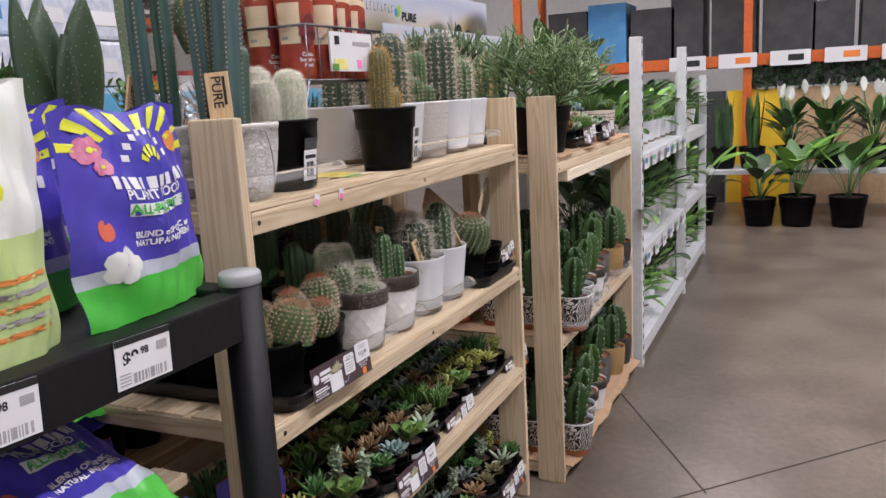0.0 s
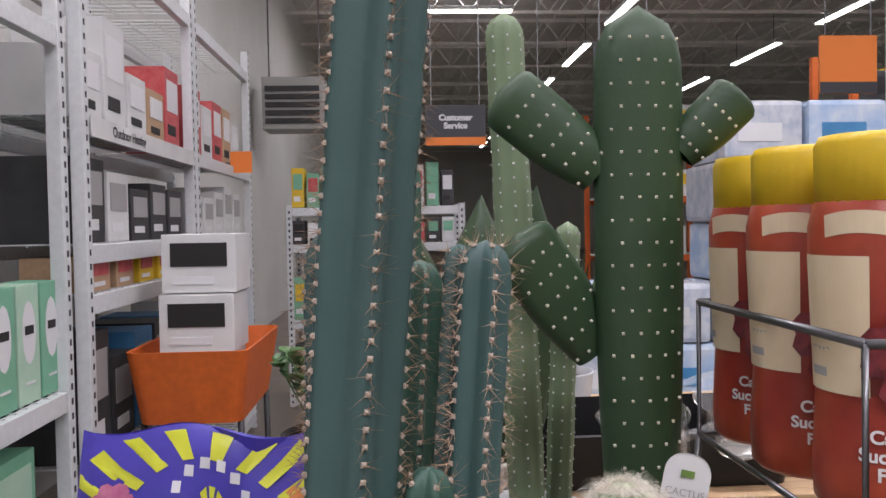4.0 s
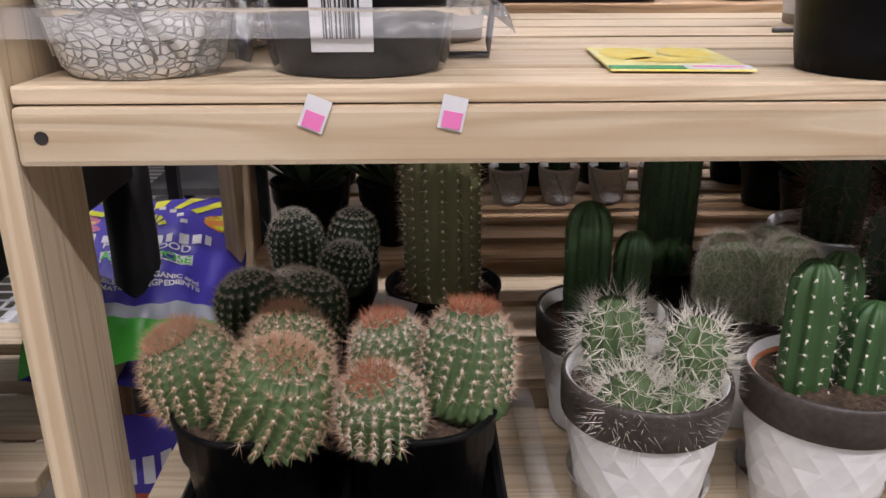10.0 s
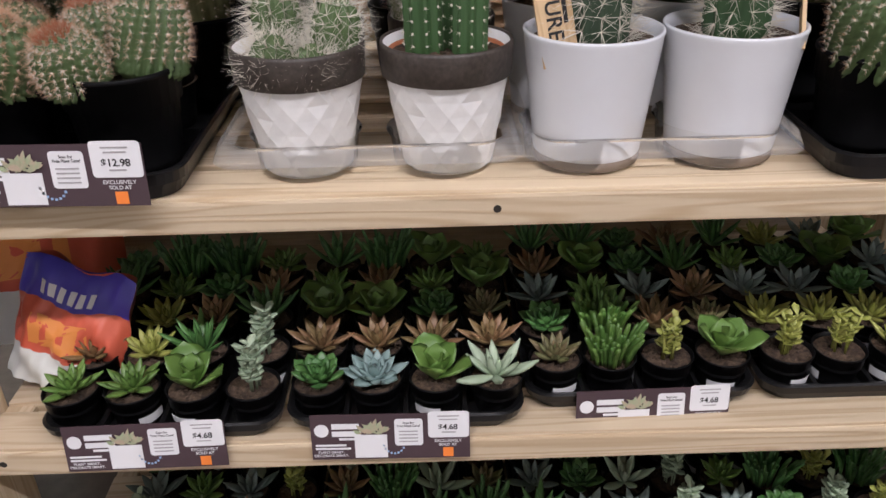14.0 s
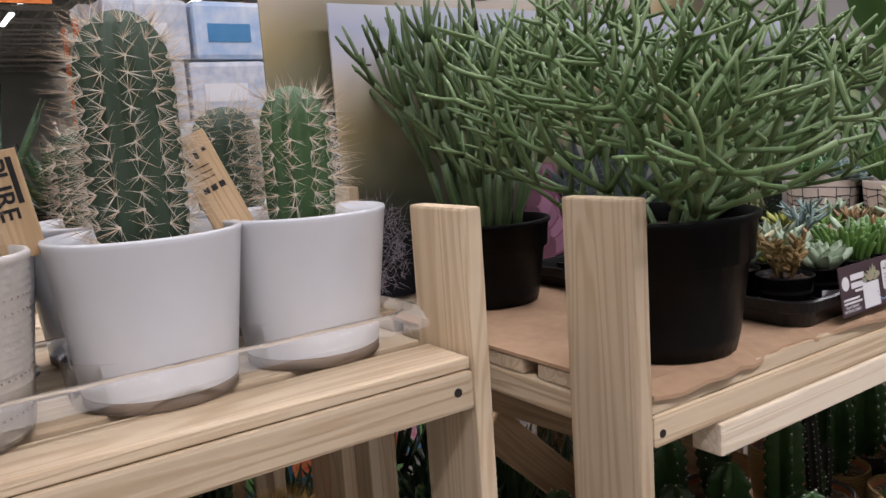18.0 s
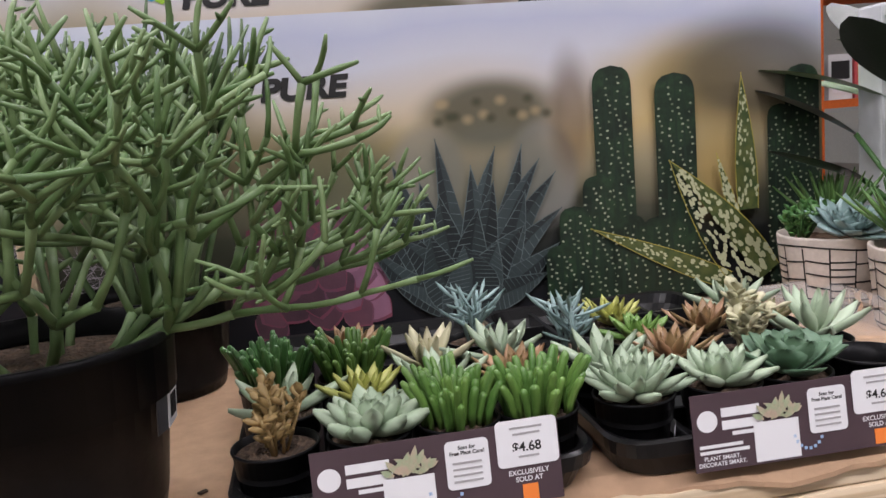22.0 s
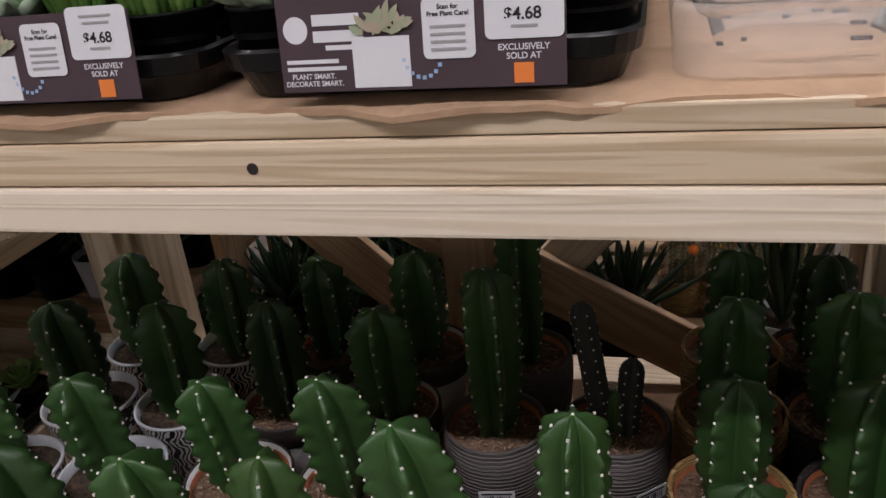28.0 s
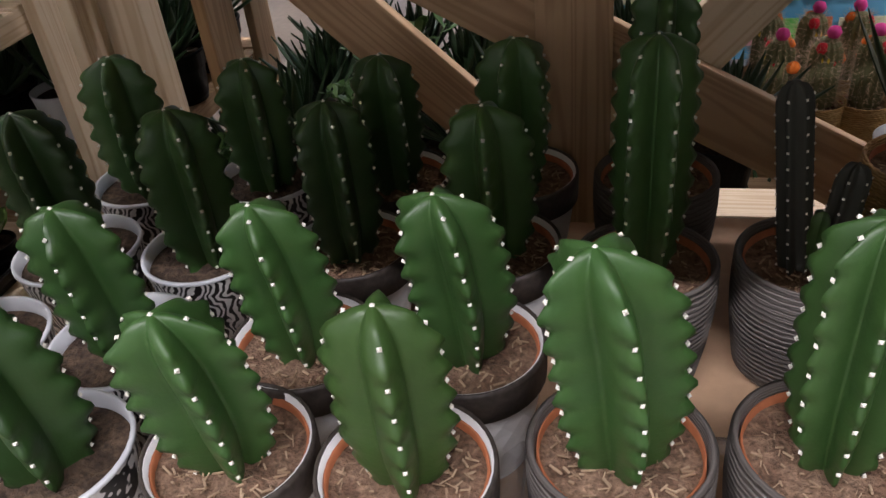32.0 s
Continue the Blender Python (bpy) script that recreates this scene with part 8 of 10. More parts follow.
# kind, x, y, height, radius, ribs, lean x, lean y, turn, side on which a bar-code label faces the front
SHELF = [("zebra", 1.596, -0.066, 0.150, 0.045, 5, -0.16, 0.05, 20, None), ("zebra", 1.466, -0.092, 0.140, 0.040, 5, -0.10, 0.0, 50, None), ("zebra", 1.588, 0.055, 0.150, 0.038, 5, -0.08, 0.02, 75, None),
         ("zebra", 1.456, 0.040, 0.165, 0.042, 5, -0.10, 0.0, 10, None), ("zebra", 1.600, 0.190, 0.160, 0.040, 5, 0.0, 0.0, 33, None), ("zebra", 1.466, 0.180, 0.165, 0.040, 5, -0.05, 0.0, 62, None), ("zebra", 1.470, 0.318, 0.160, 0.042, 5, 0.0, 0.0, 5, None), ("zebra", 1.610, 0.330, 0.150, 0.038, 5, 0.0, 0.0, 15, None),
         ("facet", 1.726, -0.045, 0.150, 0.043, 5, -0.14, 0.02, 86, None), ("facet", 1.853, -0.047, 0.150, 0.040, 4, -0.02, 0.0, 12, None), ("facet", 1.742, 0.068, 0.150, 0.038, 5, -0.10, 0.05, 80, None), ("facet", 1.874, 0.076, 0.160, 0.041, 5, -0.12, 0.05, 84, None),
         ("facet", 1.740, 0.205, 0.160, 0.038, 5, 0.0, 0.0, 90, None), ("facet", 1.876, 0.212, 0.155, 0.041, 5, -0.04, 0.0, 70, None), ("facet", 1.752, 0.335, 0.150, 0.038, 5, 0.0, 0.0, 25, None), ("facet", 1.884, 0.345, 0.160, 0.040, 5, 0.0, 0.0, 44, None),
         ("grey", 1.990, -0.014, 0.184, 0.045, 5, -0.13, 0.05, 66, -22), ("grey", 2.121, -0.002, 0.186, 0.036, 6, 0.0, 0.0, 90, None), ("grey", 2.009, 0.196, 0.215, 0.037, 5, 0.0, 0.0, 90, 8), ("grey", 2.145, 0.208, 0.060, 0.011, 4, 0.05, 0.0, 20, 40), ("grey", 2.022, 0.345, 0.215, 0.034, 5, 0.0, 0.0, 50, None),
         ("straw", 2.258, -0.028, 0.152, 0.040, 5, -0.02, 0.0, 92, 10), ("straw", 2.262, 0.112, 0.150, 0.038, 5, 0.0, 0.0, 86, None), ("straw", 2.272, 0.246, 0.160, 0.040, 5, 0.0, 0.0, 40, None), ("straw", 2.282, 0.376, 0.155, 0.038, 5, 0.0, 0.0, 70, None),
         ("dark_weave", 2.392, -0.030, 0.165, 0.046, 5, 0.12, 0.0, 60, 12), ("dark_weave", 2.384, 0.118, 0.150, 0.044, 5, 0.02, 0.0, 94, None), ("dark_weave", 2.388, 0.250, 0.170, 0.042, 5, 0.0, 0.0, 20, None), ("dark_weave", 2.386, 0.378, 0.150, 0.038, 5, 0.0, 0.0, 10, None)]


def straw_bits(seed, r, z):
    """Pale straw and bark lying on the peat."""
    rnd = random.Random(seed)
    pieces = []
    for _ in range(70):
        a, d = rnd.uniform(0, 6.283), r * math.sqrt(rnd.uniform(0.12, 1))
        L, w = rnd.uniform(0.003, 0.010), rnd.uniform(0, 6.283)
        p = Vector((d * math.cos(a), d * math.sin(a), z + rnd.uniform(0.002, 0.005)))
        q = Vector((math.cos(w), math.sin(w), rnd.uniform(-0.2, 0.35))) * L / 2
        pieces.append(tube([p - q, p + q], rnd.uniform(0.0004, 0.0011), 4))
    return raw("bark_litter", *gather(pieces))


BITS = [straw_bits(k, 0.046, 0.104) for k in range(4)]
BIT_MAT = leafy("bark_bit", (0.20, 0.12, 0.07), (0.46, 0.34, 0.22), 0.9, 0.1)


def shelf_cactus(i, kind, x, y, z, h, r, ribs, lean, turn, label=None):
    t = potted("column_cactus", (x, y, z), kind, 0.0615, 0.118, LABELS[kind], "cactus", PEAT if kind != "zebra" else SOIL, 0.014, "column cacti on the rack", 0, i % 5)
    me, dotsm = column(i % 11, h, r, ribs, lean)
    st = part("stem", me, CEREUS, t, m=pose(0, 0, 0.100, rz=turn))
    part("areole_dots", dotsm, AREOLE, st, "white woolly dots", kind="stuff")
    if kind != "zebra":
        part("bark_litter", BITS[i % 4], BIT_MAT, t, "straw and bark on the peat", kind="stuff")
    if kind == "facet":
        part("liner", lathe([(0.0560, 0.098), (0.0555, 0.111), (0.0535, 0.111), (0.0530, 0.099)], 36), TERRACOTTA, t, "terracotta plastic liner")
    if label is not None:
        rr = 0.0622 if kind != "grey" else 0.0628
        a = radians(-90 + label)
        sticker(t, rr * math.cos(a), rr * math.sin(a), 0.058, 0.041, 0.019, 4, label)
    return t


for i, (kind, x, y, h, r, ribs, lx, ly, turn, lab) in enumerate(SHELF):
    shelf_cactus(i, kind, x, y, MID2, h, r, ribs, (lx, ly), turn, lab)
for i, (kind, x, y, h, r, ribs, lx, ly, turn, lab) in enumerate(SHELF):
    if y < 0.23:
        shelf_cactus(i + 4, kind, x, y, LOW2, h, r, ribs, (lx, ly), turn + 70)
# leaning dark withered stem in the grey pot behind
wt = thing("withered_cactus", (2.145, 0.208, MID2), "dark withered leaning cactus stems in a grey pot", "cactus")
for x, ty, hh in ((-0.012, -8, 0.175), (0.012, 4, 0.105)):
    v, f, ar2 = stem(hh, 0.014, 6, 0.45, 20, 6, top=0.2, spacing=0.014, sharp=1.4)
    q = part("stem", raw("stem", v, f, True), leafy_once("withered_skin", (0.022, 0.026, 0.020), (0.040, 0.040, 0.030)), wt, m=pose(x, 0, 0.100, 0, ty, 0))
    part("areole_dots", raw("areole_dots", *dots(ar2, 0.0015)), AREOLE, q, kind="stuff")
clear_tray(1.400, 1.662, -0.140, 0.125, MID2, 0.038, [(1.596, -0.066, 0.048), (1.466, -0.092, 0.048)])
clear_tray(1.664, 1.916, -0.112, 0.140, MID2, 0.038, [(1.726, -0.045, 0.045), (1.853, -0.047, 0.045)])
clear_tray(1.922, 2.192, -0.077, 0.080, MID2, 0.030, [(1.990, -0.014, 0.050), (2.121, -0.002, 0.050)])
clear_tray(2.196, 2.444, -0.092, 0.180, MID2, 0.030, [(2.258, -0.028, 0.050), (2.392, -0.030, 0.050)])


# ---------------------------------------------------------------- black table with plant-food bags
tbl = thing("display_table", (-0.108, -0.055, 0), "black steel tube table with grey leg caps", "table")
TC = material("grey_cap", (0.30, 0.31, 0.32), 0.5)
for i, (x, y) in enumerate(((0.0, 0.0), (-1.10, 0.0), (0.0, 0.50), (-1.10, 0.50))):
    part("leg", raw("leg", *tube([(x, y, 0.0), (x, y, 1.018)], 0.028, 20), True), BLACK_METAL, tbl)
    part("cap", lathe([(0.0285, 1.0182), (0.030, 1.020), (0.030, 1.032), (0.027, 1.036), (0.001, 1.037)], 24), TC, tbl, "round grey plastic cap", pose(x, y, 0))
for x0, x1, y0, y1, z0, z1 in ((-1.072, -0.029, -0.022, 0.022, 0.945, 1.012), (-1.072, -0.029, 0.478, 0.522, 0.945, 1.012), (-0.022, 0.022, 0.029, 0.471, 0.945, 1.012), (-1.122, -1.078, 0.029, 0.471, 0.945, 1.012), (-1.072, -0.029, -0.022, 0.022, 0.30, 0.35), (-1.072, -0.029, 0.478, 0.522, 0.30, 0.35)):
    part("rail", boxmesh(x0, x1, y0, y1, z0, z1, 0.004), BLACK_METAL, tbl)
part("table_top", boxmesh(-1.07, -0.035, 0.024, 0.476, 0.985, 1.005, 0.002), BLACK_METAL, tbl)
part("lower_shelf", boxmesh(-1.07, -0.035, -0.02, 0.476, 0.351, 0.365, 0.002), BLACK_METAL, tbl)


def price_tag(x, z, big, small, turn=0.0, y=-0.0785):
    t = thing("price_tag", (x, y, z), "white shelf price tag with a black header", "price tag", "price tags on the table", tilt=(0, turn))
    part("card", boxmesh(-0.042, 0.042, -0.0006, 0.0, -0.029, 0.029), PAPER, t)
    part("header", boxmesh(-0.042, 0.042, -0.0011, -0.0007, 0.021, 0.029), INK, t, "black printed header")
    up = pose(0, 0, 0, 90)
    part("price", words(big, 0.023, 0.0006), INK, t, m=Matrix.Translation((-0.020, -0.001, 0.004)) @ up)
    part("cents", words(small, 0.012, 0.0004), INK, t, m=Matrix.Translation((0.001, -0.001, 0.009)) @ up)
    code = bmesh.new()
    rnd = random.Random(9)
    for i in range(30):
        if rnd.random() < 0.6:
            box(code, -0.018 + i * 0.0017, -0.018 + i * 0.0017 + 0.0011, -0.0011, -0.0007, -0.026, -0.014)
    for i in range(4):
        box(code, -0.038, -0.022, -0.0011, -0.0007, -0.025 + 0.004 * i, -0.0235 + 0.004 * i)
    box(code, 0.020, 0.036, -0.0011, -0.0007, 0.004, 0.014)
    part("print", code, GREY_INK, t)
    return t


price_tag(-0.318, 0.982, "$9", "98", 2)
price_tag(-0.500, 0.982, "$9", "98", 3)
price_tag(-0.720, 0.982, "$9", "98", -1)

BAG_BLUE = material("bag_blue", (0.055, 0.045, 0.36), 0.33, second=(0.075, 0.055, 0.42), second_scale=8, bump=0.5, bump_scale=26, noise_scale=12, noise_amount=0.1)
BAG_GREEN = material("bag_green", (0.06, 0.44, 0.05), 0.33, second=(0.10, 0.52, 0.07), second_scale=12, bump=0.5, bump_scale=26)
BAG_YELLOW = material("bag_yellow", (0.62, 0.66, 0.03), 0.33, second=(0.68, 0.70, 0.06), second_scale=9, bump=0.5, bump_scale=26)
BAG_GREY = material("bag_grey", (0.46, 0.50, 0.56), 0.33, second=(0.40, 0.44, 0.50), second_scale=9, bump=0.5, bump_scale=26)
BAG_WHITE = material("bag_white", (0.70, 0.71, 0.68), 0.35, second=(0.62, 0.64, 0.58), second_scale=9, bump=0.4, bump_scale=26)
BAG_LIME = material("bag_lime", (0.42, 0.55, 0.20), 0.35, second=(0.48, 0.60, 0.27), second_scale=9, bump=0.4, bump_scale=26)
BAG_RED = material("bag_red", (0.55, 0.09, 0.05), 0.35, second=(0.60, 0.14, 0.08), second_scale=9, bump=0.4, bump_scale=26)
BAG_PINK = material("bag_pink", (0.62, 0.22, 0.34), 0.35, second=(0.50, 0.12, 0.24), second_scale=90)
BAG_ORANGE = material("bag_orange", (0.66, 0.24, 0.06), 0.4)


def pouch_shape(w, h, d, seed):
    """Half depth of a filled stand-up pouch at (u, v), u from -1 to 1, v from 0 to 1."""
    rnd = random.Random(seed)
    ph = [rnd.uniform(0, 6.28) for _ in range(8)]

    def f(u, v):
        fill = math.sin(math.pi * min(1, 0.12 + 0.80 * v)) ** 0.6 if v < 0.92 else 0
        fill = max(0.0, min(1.0, (1 - v) * 2.2)) ** 0.7 * min(1, 0.72 + v)
        body = (1 - abs(u) ** 2.6) * fill
        wr = 0.004 * (math.sin(9 * u + 5 * v + ph[0]) * math.sin(6 * v + ph[1]) + 0.7 * math.sin(17 * v + 6 * u + ph[2]) + 0.5 * math.sin(23 * u - 11 * v + ph[3]))
        return d / 2 * body + wr * (0.25 + fill) + 0.0015

    def edge(v):
        return w / 2 * (1 + 0.012 * math.sin(14 * v + ph[4]) - 0.05 * max(0, v - 0.75))

    def place(u, v, off=0.0):
        x = edge(v) * u
        z = h * v + 0.006 * math.sin(5 * u + ph[5]) * v
        return Vector((x, -f(u, v) - off + 0.006 * math.sin(4 * u + ph[6]) * v, z))

    return place


def pouch(name, at, w, h, d, label, seed, turn, tilt, design="blue", group="plant-food bags"):
    t = thing(name, at, label, "bag", group, turn=turn, tilt=tilt)
    place = pouch_shape(w, h, d, seed)
    nu, nv = 26, 34
    # colour bands by rows of the front and back skin
    def skin(v0, v1, mat, nm, front=True, lab=""):
        rows = [v0 + (v1 - v0) * j / 12 for j in range(13)] if v1 - v0 < 0.99 else [j / nv for j in range(nv + 1)]
        verts, faces = [], []
        for v in rows:
            for i in range(nu + 1):
                p = place(-1 + 2 * i / nu, v)
                if not front:
                    p = Vector((p.x, -p.y * 0.9 + 0.012 * math.sin(4 * (-1 + 2 * i / nu)) * 0 , p.z))
                    mid = place(-1 if i < nu / 2 else 1, v)
                    if i in (0, nu):
                        p = place(-1 + 2 * i / nu, v)
                verts.append(p)
        for j in range(len(rows) - 1):
            for i in range(nu):
                a = j * (nu + 1) + i
                q = (a, a + 1, a + nu + 2, a + nu + 1)
                faces.append(q if front else q[::-1])
        part(nm, raw(nm, verts, faces, True), mat, t, lab)

    def shape(nm, uv, mat, off, lab=""):
        """A printed shape: a fan of points in (u, v), laid on the skin."""
        verts = [place(u, v, off) for u, v in uv]
        cu, cv = sum(u for u, v in uv) / len(uv), sum(v for u, v in uv) / len(uv)
        n = len(uv)
        rings = [verts]
        for s in (0.66, 0.33):
            rings.append([place(cu + (u - cu) * s, cv + (v - cv) * s, off) for u, v in uv])
        vs = [p for r in rings for p in r] + [place(cu, cv, off)]
        fs = []
        for r in range(2):
            for k in range(n):
                k2 = (k + 1) % n
                fs.append((r * n + k, r * n + k2, (r + 1) * n + k2, (r + 1) * n + k))
        fs += [(2 * n + k, 2 * n + (k + 1) % n, 3 * n) for k in range(n)]
        part(nm, raw(nm, vs, fs, True), mat, t, lab)

    def rect(u0, u1, v0, v1, n=8):
        return [(u0 + (u1 - u0) * i / n, v0) for i in range(n)] + [(u1, v0 + (v1 - v0) * i / 3) for i in range(3)] + [(u1 - (u1 - u0) * i / n, v1) for i in range(n)] + [(u0, v1 - (v1 - v0) * i / 3) for i in range(3)]

    def lettered(nm, body, size, u, v, mat, off=0.0016, bold=0.0004):
        me = text_mesh(body, size, bold)
        for p in me.vertices:
            p.co = place(u + p.co.x / (w / 2), v + p.co.y / h, off)
        part(nm, me, mat, t)

    o = 0.0008
    if design == "blue":
        skin(0.0, 0.20, BAG_GREEN, "green_foot", True, "bright green bottom")
        skin(0.20, 0.27, BAG_GREY, "pale_band", True, "pale grey band")
        skin(0.27, 1.0, BAG_BLUE, "front")
        for k in range(9):
            a0, a1 = radians(10 + 18 * k), radians(10 + 18 * k + 8)
            r0, r1 = 0.34, 0.62
            pts = []
            for a, r in ((a0, r0), (a1, r0), (a1, r1), (a0, r1)):
                u = 0.05 + r * math.cos(a) * 1.9
                v = 0.72 + r * math.sin(a) * 0.55
                pts.append((max(-0.98, min(0.98, u)), min(0.985, v)))
            pts = [pts[0], ((pts[0][0] + pts[1][0]) / 2, (pts[0][1] + pts[1][1]) / 2), pts[1], ((pts[1][0] + pts[2][0]) / 2, (pts[1][1] + pts[2][1]) / 2), pts[2], ((pts[2][0] + pts[3][0]) / 2, (pts[2][1] + pts[3][1]) / 2), pts[3], ((pts[0][0] + pts[3][0]) / 2, (pts[0][1] + pts[3][1]) / 2)]
            shape("sun_ray", pts, BAG_YELLOW, o, "yellow printed ray")
        for k in range(5):
            a0, a1 = radians(14 + 32 * k), radians(14 + 32 * k + 22)
            shape("badge_ray", [(0.08 + r * math.cos(a) * 1.3, 0.735 + r * math.sin(a)) for r, a in ((0.04, a0), (0.04, a1), (0.10, a1), (0.10, a0))], BAG_YELLOW, o * 1.6, "yellow badge ray")
        for k in range(8):
            a = radians(172 - 23.4 * k)
            u, v = 0.08 + 0.30 * math.cos(a), 0.745 + 0.155 * math.sin(a)
            shape("brand_stroke", rect(u - 0.035, u + 0.035, v - 0.016, v + 0.016, 3), PAPER, o * 1.6)
        for k in range(10):
            u = -0.52 + 0.124 * k
            shape("brand_letter", rect(u, u + (0.09 if k % 3 else 0.06), 0.615, 0.675, 3), PAPER, o * 1.6, "white block of brand print")
        lettered("food_lettering", "PLANT FOOD", 0.017, 0.05, 0.585, PAPER)
        shape("white_strip", rect(-0.38, 0.50, 0.485, 0.545), PAPER, o, "white strip")
        lettered("purpose_lettering", "ALL-PURPOSE", 0.0175, 0.06, 0.515, BAG_GREEN, 0.0022)
        lettered("blend_lettering", "BLEND of ORGANIC and\nNATURAL INGREDIENTS", 0.0105, 0.12, 0.375, PAPER)
        for cx, cv, sc, mat in ((-0.66, 0.80, 0.20, BAG_PINK), (-0.56, 0.72, 0.13, BAG_PINK)):
            for k in range(6):
                a = k * 1.047
                shape("flower_petal", [(cx + sc * 0.5 * math.cos(a) + sc * 0.42 * math.cos(b), cv + 0.36 * (sc * 0.5 * math.sin(a) + sc * 0.42 * math.sin(b))) for b in [j * 0.785 for j in range(8)]], mat, o + 0.00025 * k, "pink printed petal")
            shape("flower_eye", [(cx + sc * 0.2 * math.cos(j * 0.785), cv + 0.36 * sc * 0.2 * math.sin(j * 0.785)) for j in range(8)], BAG_YELLOW, o + 0.002, "yellow flower eye")
        shape("strawberry", [(-0.70 + 0.09 * math.cos(j * 0.524), 0.44 + 0.05 * math.sin(j * 0.524)) for j in range(12)], BAG_RED, o, "red printed berry")
        for k in range(5):
            a = k * 1.257
            shape("white_petal", [(-0.58 + 0.12 * math.cos(a) + 0.11 * math.cos(b), 0.27 + 0.4 * (0.12 * math.sin(a) + 0.11 * math.sin(b))) for b in [j * 0.785 for j in range(8)]], BAG_WHITE, o + 0.00025 * k, "white printed petal")
        shape("orange_badge", [(0.70 + 0.13 * math.cos(j * 0.449), 0.80 + 0.055 * math.sin(j * 0.449)) for j in range(14)], BAG_ORANGE, o, "round orange badge")
    elif design == "lime":
        skin(0.0, 0.46, BAG_LIME, "green_foot", True, "pale green lower half")
        skin(0.46, 1.0, BAG_WHITE, "front")
        for k in range(7):
            shape("fruit_print", [(-0.1 + 0.13 * (k % 3) + 0.17 * math.cos(j * 0.524), 0.56 + 0.07 * (k // 2) + 0.06 * math.sin(j * 0.524)) for j in range(12)], (BAG_ORANGE, BAG_LIME, BAG_YELLOW)[k % 3], o + 0.0002 * k, "printed fruit")
        for k in range(5):
            shape("print_line", rect(0.0, 0.75, 0.10 + 0.05 * k, 0.12 + 0.05 * k), GREY_INK if k % 2 else BAG_ORANGE, o)
    else:
        skin(0.0, 0.30, BAG_WHITE, "pale_foot", True, "white lower band")
        skin(0.30, 0.70, BAG_RED, "front")
        skin(0.70, 1.0, BAG_BLUE, "head", True, "deep blue top")
        shape("print_panel", rect(-0.5, 0.4, 0.36, 0.60), BAG_ORANGE, o, "orange printed panel")
        for k in range(6):
            shape("brand_letter", rect(-0.5 + 0.16 * k, -0.40 + 0.16 * k, 0.74, 0.84, 3), PAPER, o, "white block of brand print")
    skin(0.0, 1.0, {"blue": BAG_BLUE, "lime": BAG_WHITE, "red": BAG_RED}[design], "back", False)
    return t


pouch("plant_food_bag", (-0.212, 0.010, 1.006), 0.240, 0.262, 0.070, "blue and yellow plant-food bag standing on a black table", 2, 8, (-3, 0))
pouch("plant_food_bag", (-0.330, 0.130, 1.006), 0.235, 0.262, 0.070, "blue and yellow plant-food bag standing behind another", 5, 4, (-4, -2))
pouch("plant_food_bag", (-0.105, 0.380, 1.006), 0.225, 0.285, 0.060, "blue and yellow plant-food bag beside potted cacti", 7, -4, (-4, 2))
pouch("plant_food_bag", (-0.470, 0.000, 1.006), 0.230, 0.300, 0.080, "white and pale green vegetable-food bag on a black table", 9, 6, (-2, 3), "lime")
pouch("plant_food_bag", (-0.640, 0.030, 1.006), 0.230, 0.262, 0.075, "white and pale green vegetable-food bag on a black table", 4, 2, (-3, -3), "lime")
# bags lying on the low shelf and standing on the slats behind
pouch("plant_food_bag", (-0.36, -0.065, 0.755), 0.26, 0.27, 0.09, "blue and yellow plant-food bag lying on other bags", 11, 14, (-58, 6))
pouch("plant_food_bag", (-0.62, -0.065, 0.72), 0.26, 0.27, 0.09, "red and blue plant-food bag lying on other bags", 13, -10, (-66, -4), "red")
pouch("plant_food_bag", (-0.36, -0.05, 0.60), 0.26, 0.27, 0.09, "blue and yellow plant-food bag lying on other bags", 14, 4, (-75, 6))
pouch("plant_food_bag", (-0.62, -0.05, 0.55), 0.26, 0.27, 0.09, "blue and yellow plant-food bag lying on other bags", 15, 4, (-75, 6))
pouch("plant_food_bag", (-0.10, 0.36, 0.722), 0.25, 0.28, 0.08, "blue and yellow plant-food bag leaning on slats", 17, 10, (-60, 4))
pouch("plant_food_bag", (-0.07, 0.34, 0.37), 0.26, 0.30, 0.09, "red and blue plant-food bag standing on a low shelf", 19, 24, (-8, 5), "red")
pouch("plant_food_bag", (-0.20, 0.10, 0.366), 0.26, 0.28, 0.09, "blue and yellow plant-food bag standing on a low shelf", 20, -14, (-8, -5))
pouch("plant_food_bag", (0.062, 0.115, S3 + 0.004), 0.150, 0.165, 0.060, "red and blue plant-food bag tucked beside succulents", 24, -12, (-16, 14), "red")

# slatted shelf behind the table, under the bags
back0 = thing("slatted_shelf", (-0.70, 0.05, 0.0), "unpainted pine slatted shelf behind the table", "shelf")
for i in range(5):
    board(back0, "slat", 0.575, 0.066, 0.018, pose(0.0, 0.02 + 0.095 * i, 0.702), PINE)
for x in (0.05, 0.50):
    board(back0, "bearer", 0.50, 0.04, 0.036, Matrix(((0, -1, 0, x), (1, 0, 0, 0.0), (0, 0, 1, 0.664), (0, 0, 0, 1))), PINE)
for x in (0.008, 0.52):
    for y in (0.0, 0.44):
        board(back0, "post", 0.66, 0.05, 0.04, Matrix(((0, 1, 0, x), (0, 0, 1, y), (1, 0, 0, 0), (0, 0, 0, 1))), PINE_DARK)

